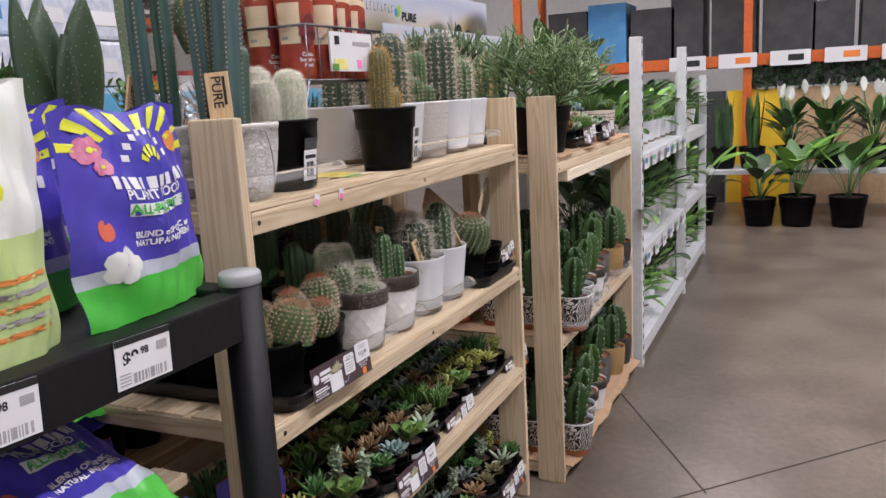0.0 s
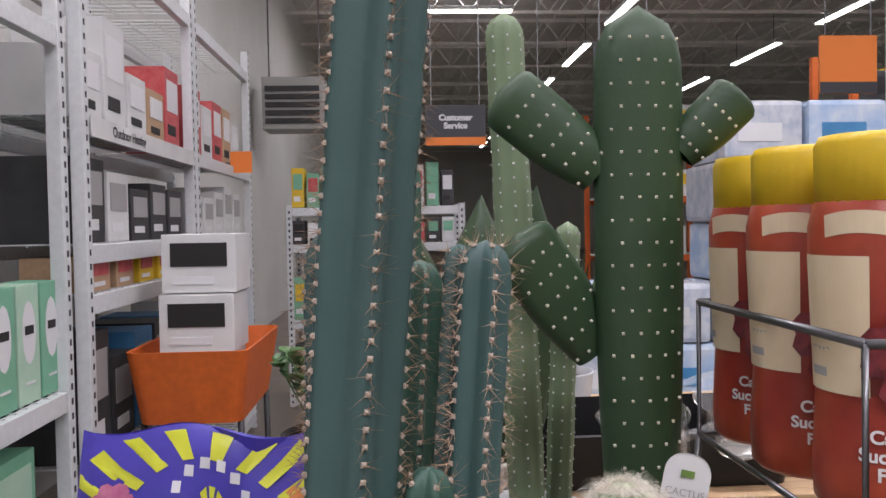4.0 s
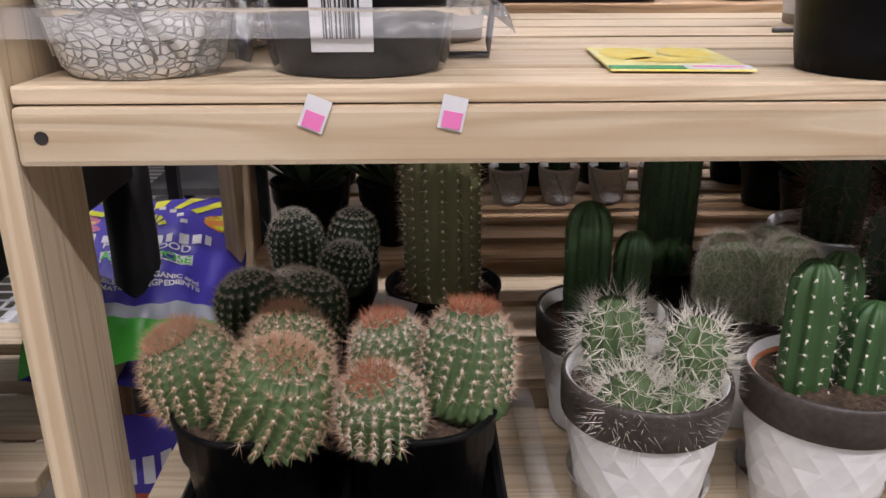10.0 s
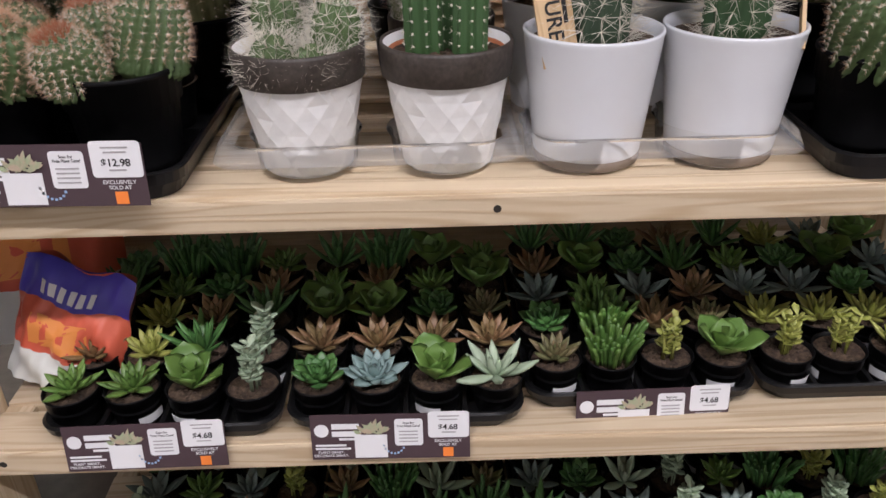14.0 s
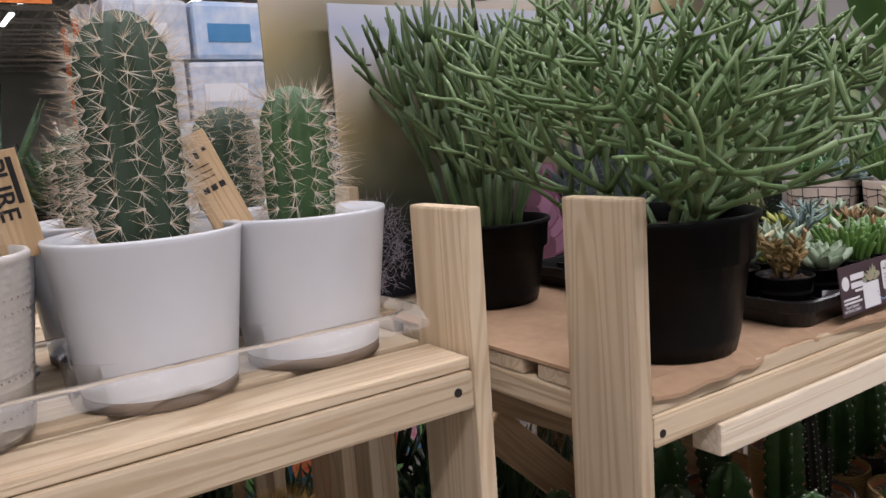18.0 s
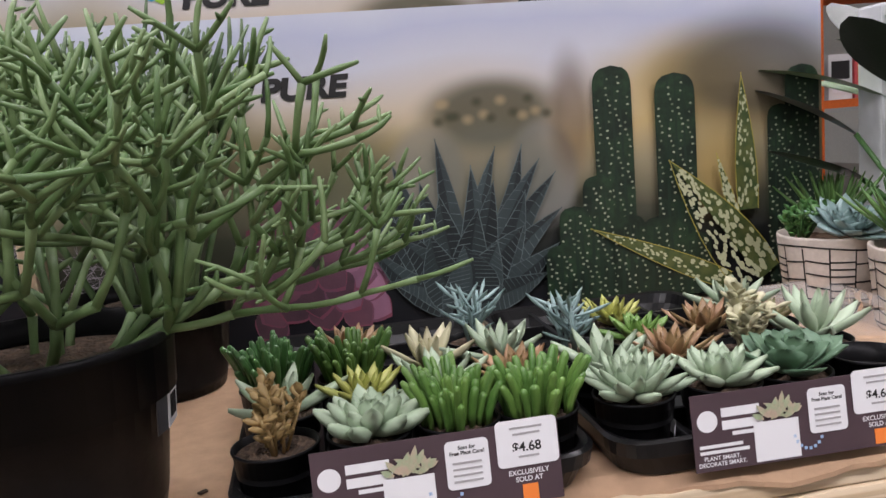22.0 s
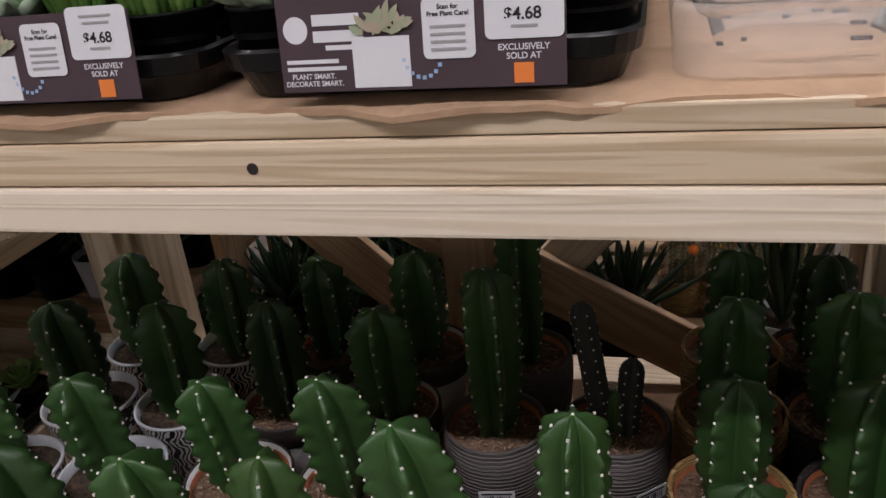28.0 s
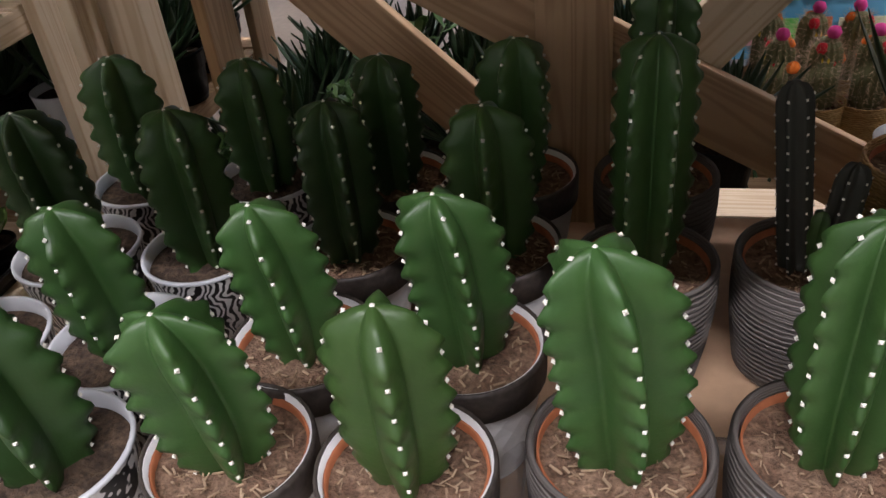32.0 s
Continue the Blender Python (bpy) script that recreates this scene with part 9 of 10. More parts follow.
# ---------------------------------------------------------------- racks standing back to back behind
DARK_LEAF = leafy("dark_leaf", (0.020, 0.050, 0.022), (0.040, 0.085, 0.032), 0.4, 0.2)
MID_LEAF = leafy("mid_leaf", (0.055, 0.140, 0.035), (0.10, 0.21, 0.055), 0.4, 0.2)
BRIGHT_LEAF = leafy("bright_leaf", (0.13, 0.30, 0.045), (0.21, 0.40, 0.08), 0.4, 0.15)
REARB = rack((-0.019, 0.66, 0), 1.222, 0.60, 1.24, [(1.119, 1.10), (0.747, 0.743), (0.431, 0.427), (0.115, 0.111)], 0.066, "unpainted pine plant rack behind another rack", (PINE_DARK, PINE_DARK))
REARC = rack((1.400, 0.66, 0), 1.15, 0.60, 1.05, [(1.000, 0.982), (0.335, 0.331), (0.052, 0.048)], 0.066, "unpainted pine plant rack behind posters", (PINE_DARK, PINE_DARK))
protos = {}


def rear_plant(kind, x, y, z, turn=0.0):
    if kind in protos:
        return copy_thing(protos[kind], pose(x, y, z, rz=turn))
    if kind == "aloe":
        t = potted("dark_aloe", (x, y, z), "black", 0.06, 0.10, "dark spiky aloe in a black nursery pot", "aloe", SOIL, 0.015, "dark plants on rear racks")
        part("leaves", raw("leaves", *rosette(34, 0.17, 0.022, 0.008, 20, 86, 0.15, 3, shrink=0.25), True), DARK_LEAF, t, m=pose(0, 0, 0.085))
    elif kind == "bush":
        t = potted("leafy_plant", (x, y, z), "black", 0.06, 0.10, "small-leaved green plant in a black nursery pot", "plant", SOIL, 0.015, "dark plants on rear racks")
        part("leaves", raw("leaves", *sprays(22, 0.13, 10, 0.034, 0.020, 0.002, 4, 0.05, 0.8), True), MID_LEAF, t, m=pose(0, 0, 0.09))
    elif kind == "grass":
        t = potted("snake_plant", (x, y, z), "white", 0.055, 0.10, "narrow-leaved green plant in a white pot", "plant", SOIL, 0.015, "dark plants on rear racks")
        part("leaves", raw("leaves", *rosette(22, 0.24, 0.024, 0.004, 55, 88, 0.10, 5, shrink=0.3), True), DARK_LEAF, t, m=pose(0, 0, 0.08))
    elif kind == "small_pot":
        t = potted("small_cactus", (x, y, z), "leaf", 0.038, 0.066, "tiny cactus in a small white relief pot", "cactus", SOIL, 0.008, "tiny cacti on a rear rack")
        part("stem", raw("stem", *stem(0.045, 0.020, 12, 0.2, 14, 4, top=0.7)[:2], True), GREY_STEM, t, m=pose(0, 0, 0.056))
    elif kind == "pompom":
        t = potted("pompom_cactus", (x, y, z), "straw", 0.045, 0.075, "hairy brown cactus topped with bright felt balls", "cactus", PEAT, 0.01, "cacti with felt balls")
        v, f, ar = stem(0.12, 0.026, 14, 0.16, 18, 4, top=0.4, spacing=0.009)
        st = part("stem", raw("stem", v, f, True), OLIVE_STEM, t, m=pose(0, 0, 0.065))
        part("spine", raw("spines", *spikes(ar, 6, 0.016, 0.0003, 1.2, 4)), SPINE_TAN, st, kind="stuff")
        for k, (cx, cz, c) in enumerate(((0.0, 0.192, 0), (0.012, 0.172, 1), (-0.012, 0.168, 2))):
            part("felt_ball", lathe([(0.001, cz - 0.011), (0.008, cz - 0.008), (0.0115, cz), (0.008, cz + 0.008), (0.001, cz + 0.011)], 12), FELT[c], t, "bright felt ball", pose(cx, 0.006 * (k - 1), 0))
        for k in range(3):
            part("felt_ball", lathe([(0.001, 0.13), (0.008, 0.133), (0.0115, 0.141), (0.008, 0.149), (0.001, 0.152)], 12), FELT[(k + 1) % 4], t, "bright felt ball", pose(0.020 * math.cos(2 * k), -0.020 + 0.01 * k, 0.005 * k))
    protos[kind] = t
    return t


FELT = [material("felt_pink", (0.80, 0.08, 0.35), 0.95), material("felt_orange", (0.85, 0.20, 0.03), 0.95), material("felt_red", (0.65, 0.03, 0.05), 0.95), material("felt_yellow", (0.85, 0.62, 0.04), 0.95)]
rb = random.Random(14)
for z, n in ((0.747, 9), (0.431, 10), (0.115, 9)):
    for i in range(n):
        for j in range(3):
            rear_plant(rb.choice(("aloe", "bush", "aloe", "grass")), 0.06 + i * 1.10 / (n - 1), 0.76 + 0.17 * j, z + 0.001, rb.uniform(0, 360)) if not (z > 0.7 and j < 2 and 1 < i < 6) else None
for i in range(5):
    rear_plant("small_pot", 0.310 + 0.093 * i, 0.955, 0.749, 40 * i)
for i in range(4):
    rear_plant(("small_pot", "small_pot", "grass", "small_pot")[i], 0.72 + 0.10 * i, 0.74, 1.121, 30 * i)
for i, (x, y) in enumerate(((0.10, 0.92), (0.34, 1.0), (0.80, 1.0), (1.05, 0.95))):
    rear_plant(("bush", "grass", "bush", "aloe")[i], x, y, 1.121, 70 * i)
for i in range(8):
    for j in range(3):
        if i < 5 or j == 0 and i != 6:
            rear_plant(rb.choice(("aloe", "bush", "grass", "aloe")), 1.46 + 0.135 * i, 0.76 + 0.16 * j, 0.337, rb.uniform(0, 360))
        rear_plant(rb.choice(("aloe", "bush", "grass")), 1.46 + 0.135 * i, 0.76 + 0.16 * j, 0.054, rb.uniform(0, 360))
        rear_plant(rb.choice(("aloe", "bush", "grass")), 1.46 + 0.135 * i, 0.80 + 0.16 * j, 1.002, rb.uniform(0, 360))
for i in range(4):
    for j in range(2):
        rear_plant("pompom", 2.24 + 0.072 * i, 0.95 + 0.12 * j, 0.337, 77 * i + 30 * j)
ch = thing("crate", (0.42, 0.70, 1.121), "black plastic crate holding clear cups", "crate")
part("shell", raw("shell", *loops([(-0.16, 0.16, 0, 0.22, 0), (-0.17, 0.17, -0.006, 0.226, 0.07), (-0.165, 0.165, -0.002, 0.222, 0.072), (-0.15, 0.15, 0.01, 0.21, 0.01)], 0.02)), BLACK_TRAY, ch)
jade2 = potted("jade_plant", (0.170, 0.720, 1.121), "white", 0.06, 0.10, "bushy jade plant with glossy round leaves in a ribbed white pot", "jade plant")
part("leaves", raw("leaves", *sprays(24, 0.15, 11, 0.034, 0.028, 0.006, 5, 0.05, 0.7), True), MID_LEAF, jade2, m=pose(0, 0, 0.09))

# seed-packet display in the next aisle
sd = thing("seed_display", (1.55, 2.05, 0.0), "blue wire display full of bright seed packets", "seed display")
part("backing", boxmesh(0, 1.9, 0.0, 0.03, 0.05, 1.35), material("display_blue", (0.10, 0.34, 0.55), 0.5, second=(0.14, 0.40, 0.60), second_scale=4), sd)
for x in (0.0, 1.86):
    part("upright", boxmesh(x, x + 0.04, -0.04, -0.002, 0, 1.40, 0.004), WHITE_METAL, sd)
PACKS = [material("packet_%s" % n, c, 0.5, second=d, second_scale=60) for n, c, d in (("tomato", (0.60, 0.07, 0.05), (0.70, 0.30, 0.10)), ("leaf", (0.10, 0.36, 0.08), (0.25, 0.50, 0.15)), ("orange", (0.70, 0.30, 0.05), (0.75, 0.50, 0.20)), ("rose", (0.65, 0.20, 0.30), (0.75, 0.50, 0.55)), ("cream", (0.65, 0.60, 0.50), (0.45, 0.50, 0.25)))]
rp = random.Random(2)
pkm, bandm = bpy.data.meshes.new("packet"), bpy.data.meshes.new("packet_head")
for me, bm in ((pkm, boxmesh(-0.038, 0.038, -0.004, 0, 0, 0.078)), (bandm, boxmesh(-0.038, 0.038, -0.0044, 0, 0.0782, 0.108))):
    bm.to_mesh(me)
    bm.free()
bandm.materials.append(PAPER)
packs = []
for m in PACKS:
    me = pkm.copy()
    me.materials.append(m)
    packs.append(me)
for r in range(6):
    for c in range(20):
        x, z = 0.075 + 0.092 * c, 0.10 + 0.135 * r
        p = part("seed_packet", rp.choice(packs), None, sd, "", pose(x, -0.012 - rp.uniform(0, 0.012), z, rp.uniform(-6, 0)))


# ---------------------------------------------------------------- steel shelving and goods further off
def steel_shelf(name, x0, x1, y0, y1, levels, top, label, mesh_deck=False, beam=WHITE_METAL, along_y=False):
    t = thing(name, (y0, x0, 0) if along_y else (x0, y0, 0), label, "shelving", turn=90 if along_y else 0)
    W, D = x1 - x0, abs(y1 - y0)
    for x in (0.0, W - 0.05):
        for y in (0.0, D - 0.05):
            part("upright", boxmesh(x, x + 0.05, y, y + 0.05, 0, top, 0.004), beam, t)
            holes = bmesh.new()
            for k in range(int(top / 0.05)):
                box(holes, x + 0.018, x + 0.032, y - 0.0012, y - 0.0004, 0.03 + 0.05 * k, 0.052 + 0.05 * k)
            part("slot_row", holes, INK, t, "row of dark slots", kind="stuff")
    for z in levels:
        part("beam", boxmesh(0.052, W - 0.052, 0.004, 0.044, z - 0.07, z - 0.002, 0.003), beam, t)
        part("beam", boxmesh(0.052, W - 0.052, D - 0.044, D - 0.004, z - 0.07, z - 0.002, 0.003), beam, t)
        if mesh_deck:
            v = []
            for k in range(int(W / 0.07)):
                v.append(tube([(0.06 + 0.07 * k, 0.02, z), (0.06 + 0.07 * k, D - 0.02, z)], 0.004, 4))
            for k in range(4):
                v.append(tube([(0.05, 0.08 + (D - 0.16) * k / 3, z - 0.006), (W - 0.05, 0.08 + (D - 0.16) * k / 3, z - 0.006)], 0.005, 4))
            part("wire_deck", raw("wire_deck", *gather(v)), WHITE_METAL, t, "wire mesh deck")
        else:
            part("deck", boxmesh(0.0515, W - 0.0515, 0.045, D - 0.045, z - 0.018, z - 0.001), WHITE_METAL, t)
    return t




def goods(name, x, y, z, w, d, h, mat, label, category, face=None, turn=0.0, group="boxed goods on shelves"):
    """A carton with a printed face panel and a dark line of print."""
    t = thing(name, (x, y, z), label, category, group, turn=turn)
    part("carton", boxmesh(-w / 2, w / 2, 0, d, 0, h, 0.004), mat, t)
    if face:
        part("face_print", boxmesh(-w * 0.38, w * 0.38, -0.003, -0.0005, h * 0.45, h * 0.85), face, t, "printed face panel")
        part("print_line", boxmesh(-w * 0.35, w * 0.2, -0.003, -0.0005, h * 0.15, h * 0.28), PAPER if face != PAPER else INK, t)
    return t


C_WHITE = material("carton_white", (0.66, 0.66, 0.65), 0.6, second=(0.58, 0.58, 0.58), second_scale=5)
C_GREEN = material("carton_green", (0.16, 0.40, 0.26), 0.55, second=(0.20, 0.45, 0.30), second_scale=7)
C_MINT = material("carton_mint", (0.42, 0.60, 0.46), 0.55, second=(0.36, 0.55, 0.42), second_scale=7)
C_BLACK = material("carton_black", (0.03, 0.03, 0.034), 0.5, second=(0.05, 0.05, 0.05), second_scale=7)
C_RED = material("carton_red", (0.48, 0.06, 0.07), 0.5, second=(0.56, 0.12, 0.12), second_scale=20)
C_YELLOW = material("carton_yellow", (0.75, 0.50, 0.03), 0.5, second=(0.68, 0.44, 0.02), second_scale=6)
C_BLUE = material("carton_blue", (0.05, 0.20, 0.42), 0.5, second=(0.08, 0.26, 0.48), second_scale=6)
C_BROWN = CARDBOARD
TORCH_TAN = material("torch_cane", (0.46, 0.30, 0.14), 0.8, second=(0.36, 0.22, 0.09), second_scale=70, bump=0.4, bump_scale=120)
ORANGE_STEEL = material("orange_steel", (0.62, 0.13, 0.02), 0.5, second=(0.54, 0.11, 0.02), second_scale=3, noise_scale=30, noise_amount=0.1)

# garden torches on wall shelving that faces the aisle
TURN = dict(turn=90)
steel_shelf("steel_shelving", 0.70, 2.46, -1.04, -1.60, (0.12, 0.50, 0.93, 2.15, 2.75), 2.95, "white slotted steel shelving with garden torches", True, along_y=True)
steel_shelf("steel_shelving", 2.50, 4.00, -1.00, -1.60, (0.12, 0.62, 1.24, 1.42, 1.88, 2.60), 2.75, "white slotted steel shelving with boxed heaters", True, along_y=True)
steel_shelf("steel_shelving", 4.04, 5.60, -1.00, -1.60, (0.12, 0.62, 1.24, 1.88, 2.60), 2.75, "white slotted steel shelving with boxed goods", True, along_y=True)
for i in range(10):
    y = 0.95 + 0.158 * i
    t = thing("torch_fuel_carton", (-1.075, y, 0.935), "green and white torch-fuel carton", "carton", "torch-fuel cartons", turn=90)
    part("carton", boxmesh(-0.072, 0.072, 0, 0.13, 0, 0.37, 0.004), C_GREEN if i % 4 else C_MINT, t)
    part("white_print", raw("white_print", *flat([(0.045 * math.cos(k * 0.524), 0.22 + 0.10 * math.sin(k * 0.524)) for k in range(12)][::-1], -0.001)), PAPER, t, "white printed bottle shape")
    part("dark_print", boxmesh(-0.028, 0.028, -0.003, -0.0015, 0.215, 0.242), INK, t)
    part("print_line", boxmesh(-0.03, 0.03, -0.002, -0.0005, 0.06, 0.068), PAPER, t)
for i in range(16):
    y = 1.00 + 0.09 * i
    tan = i in (3, 4, 6, 7)
    t = thing("garden_torch", (-1.25 - 0.05 * (i % 3), y, 1.355 if not tan else 1.295), "cane garden torch with a woven head" if tan else "black garden torch with a steel canister", "garden torch", "standing garden torches")
    part("pole", raw("pole", *tube([(0, 0, -0.424 if not tan else -0.364), (0, 0, 0.40)], 0.012, 8), True), TORCH_TAN if tan else BLACK_METAL, t)
    if tan:
        part("head", lathe([(0.013, 0.20), (0.045, 0.36), (0.05, 0.42), (0.03, 0.43)], 16, lambda a, z: 1 + 0.05 * math.sin(14 * a)), TORCH_TAN, t, "woven cane head")
        part("canister", lathe([(0.029, 0.41), (0.029, 0.48), (0.012, 0.50)], 16), STEEL, t, "steel canister")
    else:
        part("canister", lathe([(0.013, 0.40), (0.040, 0.41), (0.042, 0.48), (0.030, 0.505), (0.014, 0.52), (0.014, 0.56), (0.001, 0.56)], 16), WHITE_METAL if i % 2 else BLACK_METAL, t, "round fuel canister")
for i in range(5):
    goods("torch_carton", -1.10, 0.95 + 0.30 * i, 2.152, 0.26, 0.35, 0.30, C_WHITE if i % 3 else C_BROWN, "stacked storage carton on steel shelving", "carton", GREY_INK, **TURN)
    goods("torch_carton", -1.10, 0.95 + 0.30 * i, 0.502, 0.26, 0.35, 0.28, C_BLACK if i % 2 else C_GREEN, "dark printed carton on steel shelving", "carton", C_MINT, **TURN)
rw = random.Random(77)
for y0 in (2.72, 4.26):
    for i in range(5):
        goods("heater_box", -1.06, y0 + 0.27 * i, 1.422, 0.24, 0.35, rw.uniform(0.22, 0.34), rw.choice((C_BLACK, C_BLACK, C_WHITE)) if y0 < 3 else C_WHITE, "boxed patio heater on steel shelving", "carton", GREY_INK, **TURN)
        goods("heater_box", -1.06, y0 + 0.27 * i, 1.882, 0.24, 0.35, rw.uniform(0.22, 0.42), rw.choice((C_WHITE, C_BROWN, C_RED)), "boxed goods on steel shelving", "carton", PAPER, **TURN)
        goods("heater_box", -1.06, y0 + 0.27 * i, 0.622, 0.24, 0.35, rw.uniform(0.32, 0.5), rw.choice((C_BLACK, C_BLACK, C_WHITE, C_BLUE)), "boxed goods on steel shelving", "carton", GREY_INK, **TURN)
        goods("yellow_pack", -1.04, y0 + 0.27 * i, 1.242, 0.2, 0.25, 0.13, rw.choice((C_YELLOW, C_BROWN)), "small yellow printed pack on a shelf", "carton", C_RED, **TURN)
t = thing("shelf_strip", (-0.996, 3.25, 1.845), "long pale header strip on shelving", "sign", turn=90)
part("strip", boxmesh(-0.7, 0.7, -0.004, 0.0, -0.045, 0.03), C_WHITE, t)
part("strip_lettering", text_mesh("Outdoor Heating", 0.055, 0.001), INK, t, m=Matrix.Translation((-0.3, -0.0055, -0.008)) @ pose(0, 0, 0, 90))
fl = thing("wall_sign", (-0.955, 5.0, 1.905), "small square orange sign on shelving", "sign")
part("panel", boxmesh(-0.07, 0.07, 0, 0.004, -0.07, 0.07), ORANGE, fl)
part("bracket", boxmesh(-0.10, -0.06, 0.004, 0.02, -0.07, 0.0), STEEL, fl)

# shelf of bottles and packs
steel_shelf("product_shelf", -0.84, 0.62, 6.2, 6.8, (0.08, 0.71, 1.33, 1.63), 1.65, "white steel shelf crowded with bottles and packs")
rg = random.Random(8)
for z, hh, mats in ((0.081, 0.5, (C_BLACK, C_BLACK, C_BLACK)), (0.711, 0.36, (C_WHITE, C_BLACK, C_GREEN, C_RED)), (1.331, 0.20, (C_WHITE, C_RED, C_BLACK)), (1.631, 0.34, (C_GREEN, C_RED, C_WHITE, C_YELLOW, C_BLACK))):
    for i in range(11):
        goods("product_pack", -0.74 + 0.122 * i, 6.21, z, 0.10, 0.2, hh * rg.uniform(0.8, 1.05), rg.choice(mats), "printed garden product pack on a shelf", "carton", rg.choice((PAPER, C_YELLOW, C_RED, C_GREEN, INK)))
# shelves along the wall and wrapped packs behind the cactus racks
WRAP = material("shrink_wrap", (0.60, 0.62, 0.66), 0.25, second=(0.40, 0.45, 0.55), second_scale=14, bump=0.6, bump_scale=22)
C_TARP = material("carton_sky", (0.35, 0.48, 0.68), 0.4, second=(0.60, 0.66, 0.74), second_scale=9, bump=0.3, bump_scale=20)
for k in range(6):
    for i in range(7):
        if k > 2 and i < 3:
            continue
        t = thing("wrapped_pack", (0.60 + 0.47 * i + 0.05 * (k % 2), 3.9, 0.14 + 0.33 * k), "shrink-wrapped white and blue pack stacked on a pallet", "pack", "stacked wrapped packs", turn=rg.uniform(-3, 3))
        part("pack", boxmesh(-0.225, 0.225, 0, 0.5, 0, 0.325, 0.03), WRAP if (i + k) % 3 else C_TARP, t)
        part("print_block", boxmesh(-0.15, 0.10, -0.004, 0.002, 0.10, 0.20), (C_BLUE, C_WHITE, PAPER)[(i + k) % 3], t, "printed block")
pal = thing("pallet", (0.35, 3.85, 0), "wooden pallet under wrapped packs", "pallet")
for k in range(7):
    part("board", boxmesh(0, 3.35, 0.02 + 0.09 * k, 0.08 + 0.09 * k, 0.11, 0.135), PINE_DARK, pal)
for k in range(4):
    part("bearer", boxmesh(0.05 + 1.05 * k, 0.12 + 1.05 * k, 0.02, 0.62, 0, 0.109), PINE_DARK, pal)
# orange cart
cart = thing("store_cart", (-0.76, 3.15, 0), "orange shopping cart carrying white printed boxes", "cart")
part("basket", raw("basket", *loops([(-0.20, 0.20, -0.30, 0.40, 0.70), (-0.24, 0.24, -0.34, 0.48, 0.99), (-0.228, 0.228, -0.328, 0.468, 0.99), (-0.19, 0.19, -0.29, 0.39, 0.715)], 0.05)), ORANGE_STEEL, cart, "orange plastic basket")
for x in (-0.19, 0.19):
    for y in (-0.26, 0.34):
        part("leg", raw("leg", *tube([(x, y, 0.70), (x * 1.05, y, 0.12)], 0.014, 8), True), C_BLACK, cart)
        part("wheel", raw("wheel", *tube([(x - 0.015, y, 0.062), (x + 0.015, y, 0.062)], 0.062, 16), True), C_BLACK, cart)
part("lower_frame", boxmesh(-0.2, 0.2, -0.27, 0.35, 0.20, 0.23), C_BLACK, cart)
for k in range(3):
    goods("white_box", -0.76 + 0.01 * k, 2.93 + 0.02 * k, 0.717 + 0.245 * k, 0.30, 0.3, 0.24, C_WHITE, "white printed torch-fuel box in an orange cart", "carton", INK if k else GREY_INK)


# hanging signs, column, heater
def hanging_sign(x0, x1, y, z0, z1, top_mat, lines, label, band=None):
    t = thing("hanging_sign", ((x0 + x1) / 2, y, z0), label, "sign", "signs hanging from the roof")
    w, h = x1 - x0, z1 - z0
    part("panel", boxmesh(-w / 2, w / 2, 0, 0.02, 0, h), top_mat, t)
    if band:
        part("band", boxmesh(-w / 2, w / 2, -0.004, -0.001, 0, h * 0.2), band, t, "orange lower band")
    if lines:
        me = text_mesh(lines, h * 0.2, 0.004)
        part("lettering", me, PAPER, t, m=Matrix.Translation((0, -0.004, h * 0.58)) @ pose(0, 0, 0, 90))
    for s in (-0.4, 0.4):
        part("cord", boxmesh(s * w - 0.004, s * w + 0.004, 0.006, 0.014, h, HALL[4] + 0.02 - z0), STEEL, t)
    return t


SIGN_DARK = material("sign_dark", (0.05, 0.052, 0.058), 0.5)
hanging_sign(1.38, 1.78, 4.9, 2.24, 2.66, SIGN_DARK, "Order\nPick Up\nLockers", "dark hanging sign reading Order Pick Up Lockers", ORANGE)
hanging_sign(1.05, 1.50, 7.4, 2.20, 2.62, ORANGE, "", "plain orange hanging sign")
hanging_sign(0.30, 0.78, 6.0, 2.10, 2.42, SIGN_DARK, "Customer\nService", "dark hanging sign reading Customer Service", ORANGE)
hanging_sign(3.30, 3.75, 5.6, 2.42, 2.86, ORANGE, "", "plain orange hanging sign", SIGN_DARK)
lb = hanging_sign(4.45, 5.00, 6.0, 2.48, 3.05, ORANGE, "", "orange hanging sign with a dark band reading Light Bulbs", SIGN_DARK)
part("band_lettering", text_mesh("Light Bulbs", 0.085, 0.002), PAPER, lb, m=Matrix.Translation((0, -0.0055, 0.055)) @ pose(0, 0, 0, 90))
col = thing("steel_column", (4.15, 5.9, 0), "white painted steel roof column", "column", kind="structure")
part("shaft", boxmesh(-0.09, 0.09, -0.09, 0.09, 0.0, HALL[4] - 0.03, 0.01), WHITE_METAL, col)
ht = thing("unit_heater", (-1.35, 10.7, 2.82), "grey unit heater hanging from the roof", "heater")
part("case", boxmesh(-0.42, 0.42, 0, 0.6, 0, 0.72, 0.02), material("heater_grey", (0.42, 0.42, 0.40), 0.5), ht)
for k in range(5):
    part("louvre", boxmesh(-0.37, 0.37, -0.03, -0.002, 0.08 + 0.11 * k, 0.15 + 0.11 * k), C_BLACK, ht)
for s in (-0.35, 0.35):
    part("rod", boxmesh(s - 0.01, s + 0.01, 0.25, 0.27, 0.72, HALL[4] - 2.80), STEEL, ht)


